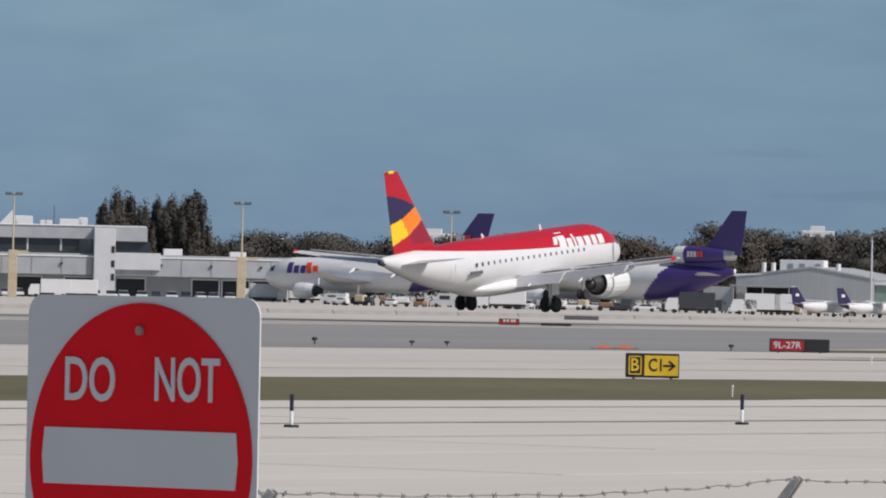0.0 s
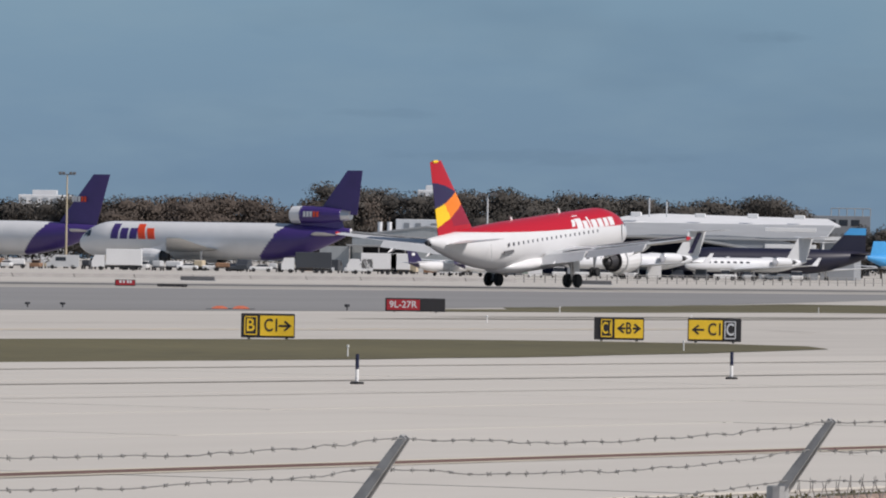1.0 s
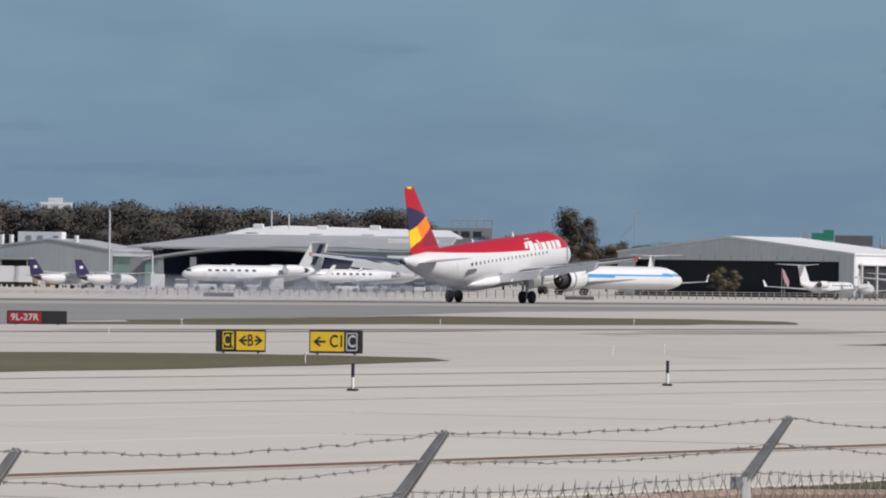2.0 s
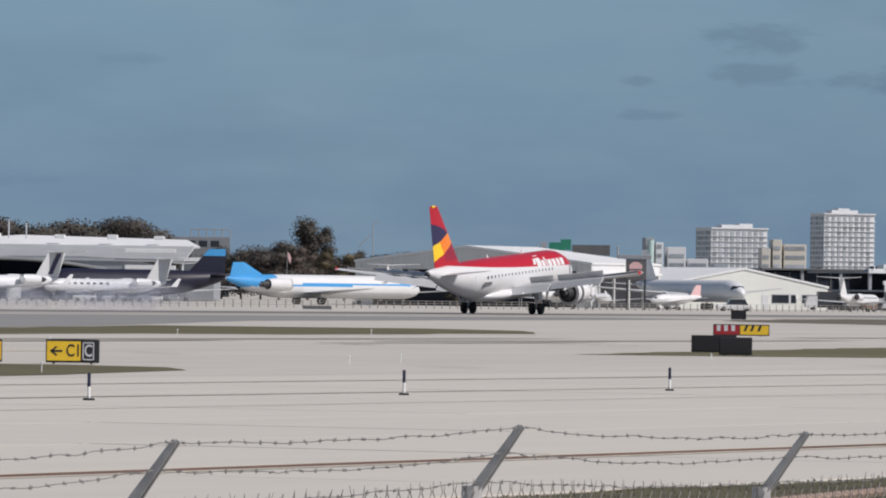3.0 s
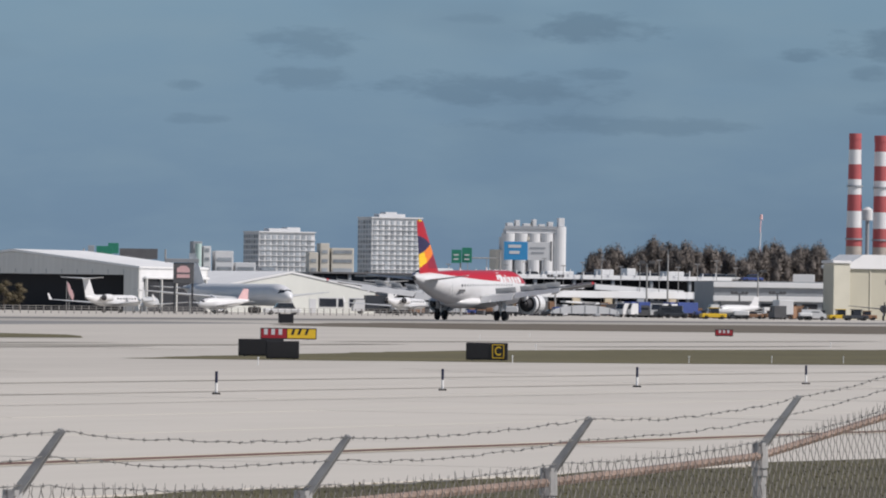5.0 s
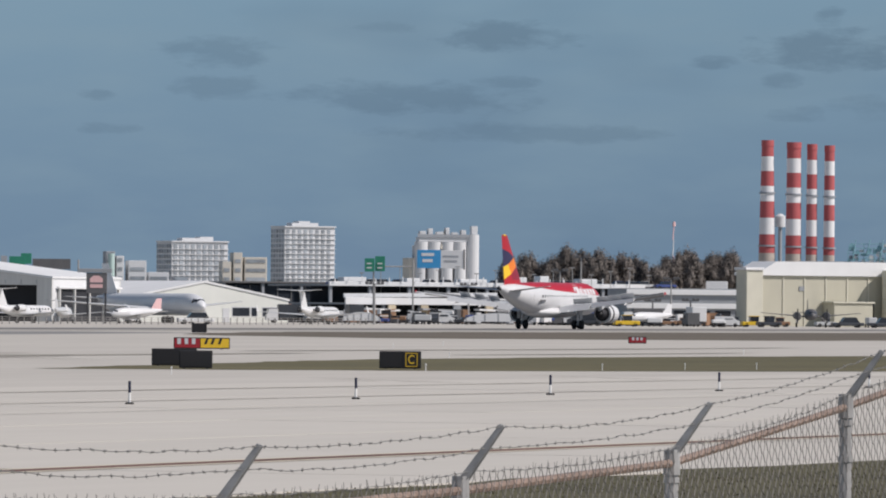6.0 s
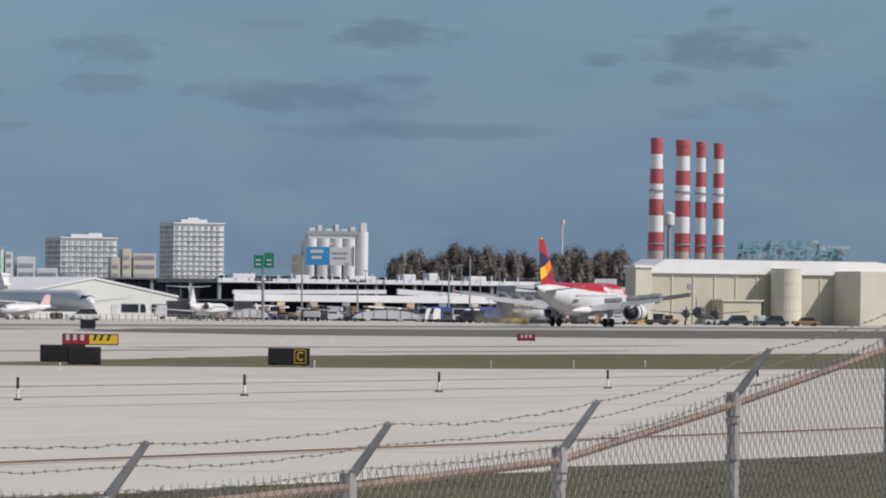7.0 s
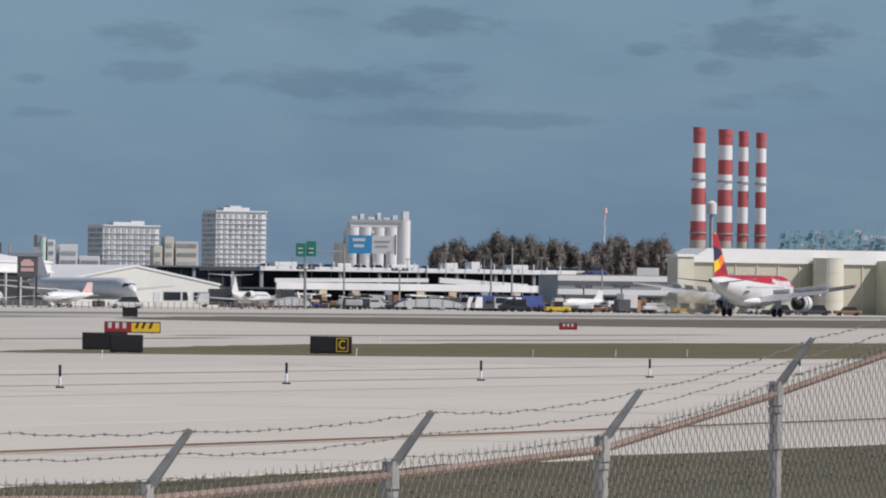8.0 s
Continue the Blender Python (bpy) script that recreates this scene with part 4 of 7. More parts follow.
def airplane(m, label, front, rear, r, cz, mats, paint=None, wing=None, engines=(), fin=None, tail=None, gears=(), cockpit=True, windows=None, group="", name="airliner", category="airplane", tail_len=3.0, nose_len=1.6, up=0.75):
    a = thing(name, m, label, category, group)
    mats = list(mats) if isinstance(mats, (list, tuple)) else [mats]
    glass = len(mats)

    def coat(q):
        if cockpit and front - 1.15 * r < q.x < front - 0.62 * r and 0.18 * r < q.z - cz < 0.52 * r:
            return glass
        return paint(q) if paint else 0
    fuselage(a, front, rear, r, cz, mats + [M["window_dark"]], coat, 120, 40, nose_len, tail_len, up)
    for side in (-1, 1):
        if wing:
            x, z, c0, c1, half, sweep, dihedral, key = wing
            surface("wing", a, x, r * 0.6, z, c0, c1, half, sweep, dihedral, side, M[key], 0.12, 4, kink=0.35)
        if tail:
            x, z, c0, c1, half, sweep, key = tail
            surface("tailplane", a, x, 0.0, z, c0, c1, half, sweep, 3, side, M[key], 0.1, 1)
    for x, y, z, er, length, key in engines:
        e = nacelle(a, x, y, z, er, length, M[key], seg=16)
        if abs(y) > 0.1:
            if z < cz - 0.3 * r:
                part("pylon", prism([(x - 0.2 * length, z + er * 0.9), (x - 0.9 * length, z + er * 1.6), (x - 0.9 * length, z + er * 0.6)], y - 0.15, y + 0.15), M[key], e)
            else:
                part("pylon", box(x - 0.75 * length, x - 0.3 * length, min(y * 0.5, y * 0.8), max(y * 0.5, y * 0.8), z - 0.12, z + 0.12, 0.03), M[key], e)
    if fin:
        x, z, c0, c1, h, sweep, fm, fp, rows = fin
        fin_part("fin", a, x, z, c0, c1, h, sweep, fm, fp, rows=rows)
    for nm, x, y, top, wr, w, track, bog in gears:
        gear(a, nm, x, y, top, wr, w, track, door=False, bogies=bog)
    if windows:
        x0, x1, n, zo, hw, hh = windows
        yy = r * math.sqrt(1 - (zo / (r * 1.04)) ** 2)
        for side in (-1, 1):
            for i in range(n):
                x = x0 + (x1 - x0) * i / max(1, n - 1)
                part("cabin_window", prism([(x - hw, cz + zo - hh), (x + hw, cz + zo - hh), (x + hw, cz + zo + hh), (x - hw, cz + zo + hh)], side * (yy - 0.1), side * (yy + 0.015)), M["window_dark"], a)
    return a


def purple_tail(cut):
    def rule(c):
        return 1 if c.x < cut - 0.9 * (c.z - 5) else 0
    return rule


def name_bars(a, x, cz, r, h, side):
    """The carrier's name as plain bars, two in purple letters' colour and two in orange."""
    for i in range(5):
        x0 = x - side * 0 - i * h * 0.74
        z0, z1 = (0.15, 0.15 + h) if i in (0, 3) else (0.15, 0.15 + h * 0.72)
        key = "purple" if i < 3 else "logo_orange"
        bm = bmesh.new()
        rows = []
        for z in [z0 + (z1 - z0) * q / 5 for q in range(6)]:
            w = r * math.sqrt(1 - min(0.96, z / (r * 1.04)) ** 2) + 0.05
            rows.append([bm.verts.new((xx + (0.12 * h if i in (3, 4) else 0.0) * (z - z0), side * (w + o), cz + z)) for xx in (x0, x0 - h * 0.56) for o in (0, -0.06)])
        for p, q in zip(rows, rows[1:]):
            for u, v in ((0, 2), (2, 3), (3, 1), (1, 0)):
                bm.faces.new((p[u], p[v], q[v], q[u]))
        bmesh.ops.recalc_face_normals(bm, faces=bm.faces)
        part("name_mark", bm, M[key], a)


PW = [M["aircraft_white"], M["purple"]]
# twin-engine freighter, nose to the cargo building
a = airplane(heading(57.03, 1290, 2), "white twin-engine freighter with a purple tail", 23.0, 23.7, 2.82, 5.0, PW, purple_tail(-10.5), wing=(8.5, 3.6, 8.2, 2.6, 19.2, 28, 5, "wing_grey"),
             engines=[(10.8, s * 7.9, 2.2, 1.38, 5.2, "aircraft_white") for s in (-1, 1)], fin=(-13.4, 6.6, 8.4, 3.4, 9.4, 40, M["purple"], None, 1), tail=(-16.5, 6.2, 5.0, 2.0, 7.6, 34, "wing_grey"),
             gears=[("main_gear", 0, -4.8, 3.2, 0.6, 0.45, 0.95, 2), ("main_gear", 0, 4.8, 3.2, 0.6, 0.45, 0.95, 2), ("nose_gear", 15.2, 0, 2.6, 0.5, 0.3, 0.6, 1)], nose_len=1.2, tail_len=3.0)
name_bars(a, 16.6, 5.0, 2.82, 1.9, 1)
for i, key in enumerate(("aircraft_white", "aircraft_white", "aircraft_white", "logo_orange", "logo_orange")):
    for s in (-1, 1):
        part("tail_mark", box(-17.6 - i * 0.62, -17.15 - i * 0.62, s * 0.36 - 0.012, s * 0.36 + 0.012, 11.3, 12.2), M[key], a)
# three-engine freighter
b = airplane(heading(58.78, 1226, 2), "white three-engine freighter with a purple tail", 27.5, 25.5, 2.95, 4.85, PW, purple_tail(-11.5), wing=(9.5, 3.3, 9.6, 2.7, 21.5, 34, 5, "wing_grey"),
             engines=[(9.8, s * 8.6, 2.1, 1.42, 5.8, "aircraft_white") for s in (-1, 1)], fin=(-19.0, 9.4, 7.6, 2.9, 7.2, 38, M["purple"], None, 1), tail=(-17.5, 6.0, 5.6, 2.2, 8.4, 36, "wing_grey"),
             gears=[("main_gear", 0, -5.3, 3.2, 0.66, 0.5, 1.1, 2), ("main_gear", 0, 5.3, 3.2, 0.66, 0.5, 1.1, 2), ("nose_gear", 18.5, 0, 2.6, 0.5, 0.3, 0.6, 1)], nose_len=1.2, tail_len=2.7)
name_bars(b, 19.5, 4.85, 2.95, 2.5, 1)
e = part("engine", revolve([(0, 1.2), (-0.2, 1.42), (-2.2, 1.5), (-2.2, 1.3)], (-14.2, 0, 9.3), 18), M["aircraft_white"], b, "white intake ring of the tail engine")
part("intake", revolve([(0.01, 1.15), (-0.1, 1.1), (-0.11, 0.2)], (-14.2, 0, 9.3), 18), M["dark_metal"], e)
part("engine_duct", revolve([(-2.1, 1.5), (-6.5, 1.45), (-9.6, 1.05), (-9.6, 0.8)], (-14.2, 0, 9.3), 18), M["purple"], b)
part("exhaust", revolve([(-9.5, 0.95), (-11.2, 0.72), (-11.2, 0.5)], (-14.2, 0, 9.3), 14), M["bare_metal"], b)
part("duct_fairing", prism([(-16.5, 7.0), (-15.8, 8.2), (-23.5, 8.3), (-24.0, 6.6)], -0.55, 0.55), M["purple"], b)
for i, key in enumerate(("aircraft_white", "aircraft_white", "aircraft_white", "logo_orange", "logo_orange")):
    for s in (-1, 1):
        part("tail_mark", box(-17.6 - i * 0.62, -17.15 - i * 0.62, s * 1.5 - 0.02, s * 1.5 + 0.02, 9.0, 9.9), M[key], b)

# small single-engine feeder planes, high-winged
for bearing, dist, az in ((60.49, 1083, 108), (60.84, 1078, 108)):
    c = airplane(heading(bearing, dist, az), "white high-wing feeder plane with a dark purple tail", 5.2, 6.6, 0.72, 1.4, [M["aircraft_white"], M["navy"]], lambda q: 1 if q.x < -5.0 - 0.4 * (q.z - 2) else 0,
                 wing=(1.8, 2.2, 1.9, 1.2, 7.3, 1, 2, "aircraft_white"), fin=(-3.6, 1.7, 3.0, 1.3, 2.5, 40, M["navy"], None, 1), tail=(-4.9, 1.8, 1.4, 0.9, 3.0, 8, "aircraft_white"),
                 gears=[("main_gear", 0, -1.6, 1.3, 0.3, 0.2, 0.02, 1), ("main_gear", 0, 1.6, 1.3, 0.3, 0.2, 0.02, 1), ("nose_gear", 3.6, 0, 1.2, 0.28, 0.18, 0.02, 1)], group="feeder planes on the ramp", name="small_airplane", tail_len=3.6)
    part("propeller", box(5.2, 5.26, -0.1, 0.1, 0.5, 2.3, 0.01), M["dark_metal"], c)
    part("tail_mark", box(-6.1, -5.5, -0.16, 0.16, 2.9, 3.3), M["aircraft_white"], c)


def biz(bearing, dist, az, label, k=1.0, fin_key="wing_grey", body="aircraft_white", stripe=None, group="business jets on the ramp", winglet=True):
    a = airplane(heading(bearing, dist, az), label, 13.5 * k, 13.0 * k, 1.2 * k, 2.75 * k, [M[body], M["wing_grey"]], (lambda q: 1 if q.z < 2.15 * k else 0) if stripe is None else stripe,
                 wing=(4.0 * k, 1.9 * k, 5.2 * k, 1.6 * k, 12.6 * k, 30, 4, "wing_grey"), engines=[(-4.6 * k, s * 2.1 * k, 3.35 * k, 0.82 * k, 4.4 * k, body) for s in (-1, 1)],
                 fin=(-8.4 * k, 3.5 * k, 4.6 * k, 3.3 * k, 4.2 * k, 34, M[fin_key], None, 1), tail=(-11.2 * k, 7.6 * k, 2.9 * k, 1.3 * k, 5.2 * k, 30, fin_key),
                 gears=[("main_gear", 0, -2.1 * k, 1.8 * k, 0.42 * k, 0.26 * k, 0.5 * k, 1), ("main_gear", 0, 2.1 * k, 1.8 * k, 0.42 * k, 0.26 * k, 0.5 * k, 1), ("nose_gear", 10.6 * k, 0, 1.7 * k, 0.3 * k, 0.18 * k, 0.3 * k, 1)],
                 windows=(9.0 * k, 0.6 * k, 7, 0.35 * k, 0.33 * k, 0.24 * k), group=group, name="business_jet", tail_len=3.2, nose_len=1.8)
    if winglet:
        for s in (-1, 1):
            part("winglet", prism([(-4.0 * k, 2.75 * k), (-5.4 * k, 2.75 * k), (-6.2 * k, 4.2 * k), (-5.6 * k, 4.2 * k)], s * 13.25 * k, s * 13.32 * k), M[body], a)
    return a


g1 = biz(61.93, 1080, 296, "long white business jet with a grey striped fin", 0.93, body="grey_white")
part("fin_stripe", prism([(-10.2, 3.9), (-11.0, 3.9), (-12.6, 6.9), (-11.9, 6.9)], -0.24, 0.24), M["navy"], g1)
biz(62.82, 1100, 296, "white business jet with grey belly", 0.84, body="grey_white")
biz(63.35, 1190, 250, "white business jet behind the hangar apron", 0.8)
# white narrow jet with a blue band, rear engines and a blue tail
s80 = airplane(heading(64.37, 1110, 107), "long white rear-engined airliner with a blue band and tail", 24.5, 18.0, 1.67, 2.65, [M["aircraft_white"], M["sky_blue"], M["wing_grey"]],
               lambda q: 1 if (abs(q.z - 2.95 - 0.012 * (q.x - 5)) < 0.2 or (q.x < -8 and q.z > 3.6 + 0.18 * (q.x + 8))) else (2 if q.z < 1.75 else 0),
               wing=(4.0, 1.7, 6.0, 1.6, 14.5, 24, 3, "wing_grey"), engines=[(-7.5, s * 2.9, 2.9, 0.95, 6.0, "aircraft_white") for s in (-1, 1)], fin=(-7.6, 3.2, 9.8, 2.4, 2.9, 66, M["sky_blue"], None, 1), tail=None,
               gears=[("main_gear", 0, -2.5, 1.8, 0.5, 0.35, 0.7, 1), ("main_gear", 0, 2.5, 1.8, 0.5, 0.35, 0.7, 1), ("nose_gear", 21.0, 0, 1.6, 0.34, 0.2, 0.4, 1)], tail_len=3.6, nose_len=1.7, windows=None)
# dark navy airliner with a pale blue fin cap
nv = airplane(heading(62.98, 1160, 322), "dark navy parked airliner with a pale blue fin top", 15.0, 16.5, 1.9, 3.0, M["deep_navy"], None, wing=(4, 2.2, 5.5, 1.6, 14.0, 25, 5, "wing_grey"),
              engines=[(6, s * 4.8, 1.5, 0.95, 3.6, "deep_navy") for s in (-1, 1)], fin=(-9.0, 4.0, 6.4, 2.6, 4.3, 42, [M["deep_navy"], M["sky_blue"]], lambda q: 1 if q.z > 7.1 else 0, 16), tail=(-12.4, 4.2, 3.0, 1.2, 5.0, 30, "deep_navy"),
              gears=[("main_gear", 0, -2.6, 1.8, 0.5, 0.35, 0.7, 1), ("main_gear", 0, 2.6, 1.8, 0.5, 0.35, 0.7, 1), ("nose_gear", 11.5, 0, 1.8, 0.35, 0.2, 0.4, 1)])
biz(64.84, 1140, 262, "white high-tailed business jet with dark engine pods", 0.8, "aircraft_white")
biz(66.33, 1050, 94, "white business jet with a high tail and tall winglets", 0.62, "aircraft_white")
biz(68.58, 1130, 87, "white regional jet with a high tail", 0.66, "aircraft_white")
# grey twin jet, nose out to the runway
g757 = airplane(heading(67.28, 1130, 223), "long grey-white narrow twin-engine airliner without markings", 19.5, 19.5, 1.6, 2.8, [M["grey_white"], M["wing_grey"]], lambda q: 1 if q.z < 2.0 else 0, wing=(6.0, 2.0, 6.0, 1.8, 15.0, 25, 5, "wing_grey"),
                engines=[(6.6, s * 5.6, 1.2, 1.0, 4.0, "grey_white") for s in (-1, 1)], fin=(-11.5, 3.8, 5.8, 2.3, 5.2, 38, M["grey_white"], None, 1), tail=(-14.6, 3.6, 3.8, 1.4, 5.8, 30, "wing_grey"),
                gears=[("main_gear", 0, -3.0, 1.8, 0.55, 0.4, 0.9, 2), ("main_gear", 0, 3.0, 1.8, 0.5, 0.4, 0.9, 2), ("nose_gear", 15.0, 0, 1.7, 0.38, 0.25, 0.5, 1)], nose_len=1.5)
for bearing, dist, az, key, text in ((67.16, 1060, 300, "aircraft_white", "small white light aircraft with a striped fin"), (71.1, 1190, 300, "aircraft_white", "small white light aircraft near the terminal"), (66.62, 1060, 80, "wing_grey", "small grey light aircraft")):
    airplane(heading(bearing, dist, az), text, 4.0, 5.0, 0.75, 1.5, [M[key], M["wing_grey"]], lambda q: 1 if q.z < 1.1 else 0, wing=(1.3, 1.15, 1.8, 1.1, 5.2, 3, 5, "aircraft_white"), fin=(-2.8, 1.8, 2.0, 0.9, 1.8, 34, M["pale_red"] if bearing < 67.2 and bearing > 67 else M[key], None, 1), tail=(-3.6, 1.7, 1.2, 0.7, 2.0, 10, "aircraft_white"),
             gears=[("main_gear", 0, -1.4, 1.1, 0.26, 0.16, 0.02, 1), ("main_gear", 0, 1.4, 1.1, 0.26, 0.16, 0.02, 1), ("nose_gear", 2.6, 0, 1.0, 0.24, 0.15, 0.02, 1)], group="light aircraft on the ramp", name="light_aircraft", tail_len=3.4)
# dark twin propeller plane before the big hangar
pp = airplane(heading(72.34, 1225, 248), "dark grey twin-propeller airplane parked before a hangar", 5.0, 8.0, 0.9, 2.1, M["dark_grey"], None, wing=(1.6, 1.7, 2.6, 1.2, 7.6, 4, 5, "dark_grey"), fin=(-6.0, 2.4, 2.2, 1.0, 2.2, 30, M["dark_grey"], None, 1), tail=(-6.6, 2.4, 1.4, 0.9, 2.6, 8, "dark_grey"),
              gears=[("main_gear", 0.8, -2.4, 1.6, 0.4, 0.25, 0.02, 1), ("main_gear", 0.8, 2.4, 1.6, 0.4, 0.25, 0.02, 1)], name="propeller_airplane", tail_len=3.0)
for s in (-1, 1):
    e = part("engine", revolve([(3.2, 0.5), (2.6, 0.62), (0.6, 0.6), (-0.8, 0.2)], (0, s * 2.4, 1.9), 14), M["dark_grey"], pp)
    part("propeller", box(3.25, 3.3, s * 2.4 - 0.1, s * 2.4 + 0.1, 0.75, 3.05), M["dark_metal"], e)


# ---- buildings ----
mt("wall_white", (0.56, 0.57, 0.59), 0.75, grain=0.5, stain=0.06, vary=0.08)
mt("wall_mid", (0.36, 0.375, 0.40), 0.75, grain=0.5, stain=0.06, vary=0.12)
mt("wall_grey", (0.27, 0.285, 0.305), 0.75, grain=0.5, stain=0.06, vary=0.1)
mt("metal_grey", (0.40, 0.42, 0.43), 0.55, 0.2, grain=0.4, stain=0.05, vary=0.1, stretch=(6, 6, 0.4))
# metal_grey lightened, making up in colour for the shaded west gable
mt("lightened_grey", (0.60, 0.60, 0.58), 0.6, 0.0, grain=0.4, stain=0.05, vary=0.08, stretch=(6, 6, 0.4))
mt("far_pale_green", (0.42, 0.55, 0.52), 0.7, vary=0.1)
mt("roof_white", (0.73, 0.735, 0.74), 0.6, grain=0.3, stain=0.05, vary=0.06)
mt("roof_grey", (0.36, 0.37, 0.38), 0.6, grain=0.3, stain=0.05, vary=0.1)
# near-black painted for shade in openings, and the colour of black crates
mt("shade_and_crate_black", (0.022, 0.024, 0.03), 0.9)
# blue that paints the shade inside the arched hangar
mt("interior_shade_blue", (0.03, 0.035, 0.075), 0.9)
mt("cream", (0.68, 0.69, 0.65), 0.75, grain=0.4, stain=0.06, vary=0.06)
mt("beige", (0.47, 0.45, 0.365), 0.8, grain=0.35, stain=0.05, vary=0.08, stretch=(1, 1, 0.3))
mt("beige_light", (0.57, 0.55, 0.46), 0.8, grain=0.35, stain=0.05, vary=0.08)
mt("green_wall", (0.24, 0.33, 0.29), 0.75, grain=0.5, vary=0.1)
mt("far_white", (0.61, 0.62, 0.635), 0.8, grain=0.06, stain=0.02, vary=0.07)
mt("far_beige", (0.56, 0.53, 0.47), 0.8, grain=0.06, stain=0.02, vary=0.08)
mt("far_grey", (0.30, 0.32, 0.35), 0.8, grain=0.06, stain=0.02, vary=0.1)
mt("far_window", (0.29, 0.32, 0.35), 0.4, grain=0.1, vary=0.5, per_object=1.0)
# chimney red is desaturated; distance haze is put into the colour
mt("stack_red", (0.42, 0.095, 0.10), 0.75, grain=0.08, stain=0.03, vary=0.12)
mt("stack_white", (0.72, 0.72, 0.73), 0.75, grain=0.08, stain=0.03, vary=0.06)
mt("stack_base", (0.42, 0.37, 0.33), 0.85, vary=0.1)
mt("plant_teal", (0.22, 0.42, 0.48), 0.6, vary=0.2, per_object=0.4)
mt("road_green", (0.02, 0.20, 0.13), 0.5, vary=0.08)
mt("bill_blue", (0.04, 0.27, 0.55), 0.5, vary=0.1)
mt("yellow_machine", (0.70, 0.46, 0.03), 0.5, vary=0.1)
mt("brown_box", (0.26, 0.15, 0.09), 0.85, vary=0.25, per_object=0.6)
mt("tan_wall", (0.50, 0.42, 0.30), 0.85, vary=0.2)
mt("vehicle_dark", (0.05, 0.055, 0.065), 0.4, vary=0.2, per_object=0.6)
mt("vehicle_blue", (0.05, 0.08, 0.25), 0.4, vary=0.2)
mt("vehicle_white", (0.72, 0.72, 0.72), 0.4, vary=0.06)
mt("flag_red", (0.5, 0.12, 0.12), 0.8, vary=0.3)


def facade(bearing, dist, az):
    """Local frame of a building: x along its front (to the right for one who faces it), y into it; az: the way its front faces."""
    x, y, _ = polar(bearing, dist)
    return pose(x, y, -0.03, 0, 0, 180 - az)


def shell(parent, name, x0, x1, y0, y1, z0, z1, key, bevel=0.05, label=""):
    return part(name, box(x0, x1, y0, y1, z0, z1, bevel), M[key], parent, label)


# cargo building with a glazed upper storey and loading doors
def cargo_building():
    b = thing("cargo_building", facade(55.3, 1350, 232), "grey and white two-storey cargo building with loading doors", "building")
    # low loading hall running along the ramp
    shell(b, "wall", -60, 26, 0.8, 24, 0, 7.2, "wall_grey")
    shell(b, "fascia", -60, 26.3, -1.6, 0.75, 4.1, 7.3, "wall_mid", label="grey corrugated canopy fascia")
    shell(b, "roof_edge", -60, 26.4, -1.75, 0.7, 7.32, 7.62, "roof_white", label="bright white roof edge")
    shell(b, "roof", -60, 26.5, -0.9, 24.2, 7.65, 7.95, "roof_grey")
    for i in range(16):
        part("rib", box(-59 + i * 5.4, -58.85 + i * 5.4, -1.68, -1.61, 4.15, 7.55), M["wall_grey"], b)
    # flush dark panels; the loading doorways' shade is in their colour
    for x in (-24.5, -15, -5.8, 8, 13, 19):
        part("loading_door", box(x, x + 5.2, 0.72, 0.79, 0.05, 3.6, 0.02), M["shade_and_crate_black"], b)
        part("door_frame", prism([(x - 0.25, 0.05), (x, 0.05), (x, 3.6), (x + 5.2, 3.6), (x + 5.2, 0.05), (x + 5.45, 0.05), (x + 5.45, 3.9), (x - 0.25, 3.9)], 0.6, 0.7), M["wall_white"], b)
    for i in range(9):
        part("wall_lamp", box(-52 + i * 9, -51.6 + i * 9, -1.95, -1.7, 5.9, 6.3), M["dark_metal"], b)
    # upper storey and stair tower
    shell(b, "upper_wall", -60, -10.2, 2.0, 22, 7.96, 12.9, "wall_grey")
    shell(b, "upper_fascia", -60, -0.6, 0.4, 1.9, 10.6, 12.85, "wall_mid")
    shell(b, "upper_edge", -60, -0.5, 0.2, 1.9, 12.87, 13.1, "roof_white")
    shell(b, "upper_window", -60, -12.6, 1.2, 1.95, 8.5, 10.5, "window_dark", 0.0)
    for i in range(8):
        part("mullion", box(-58 + i * 6, -57.7 + i * 6, 1.05, 1.18, 8.4, 10.59), M["wall_white"], b)
    shell(b, "stair_tower", -10.0, -6.2, -2.6, 6, 0, 12.7, "wall_white", label="white stair tower")
    shell(b, "balcony_slab", -6.15, -0.4, -0.8, 8, 10.3, 12.84, "wall_mid")
    shell(b, "balcony_window", -6.1, 0.3, 0.2, 8, 8.3, 10.25, "window_dark", 0.0)
    shell(b, "balcony_base", -6.15, 2.0, -2.2, 7, 5.2, 8.25, "wall_white")
    # tower slots carry their shade as a near-black colour
    for z in (3.2, 5.6, 8.2):
        part("tower_slot", box(-6.9, -6.3, -2.68, -2.61, z, z + 1.2), M["shade_and_crate_black"], b)
    for x, w, h in ((-24, 3.2, 1.7), (-19.5, 2.2, 1.0), (-16, 4.0, 1.3), (-30, 2.6, 1.2), (-12.5, 1.6, 1.6), (3, 3.4, 1.2), (15, 3.0, 0.9)):
        part("roof_unit", box(x, x + w, 6, 8.4, 12.9 if x < -10 else 7.95, (12.9 if x < -10 else 7.95) + h, 0.08), M["roof_white"], b)
    part("roof_mast", tube((-17, 5, 12.9), (-17, 5, 16.5), 0.06, seg=6), M["dark_metal"], b)
    part("roof_sail", prism([(-27, 12.9), (-23.5, 12.9), (-24.5, 15.6)], 6, 6.4), M["roof_white"], b)


cargo_building()


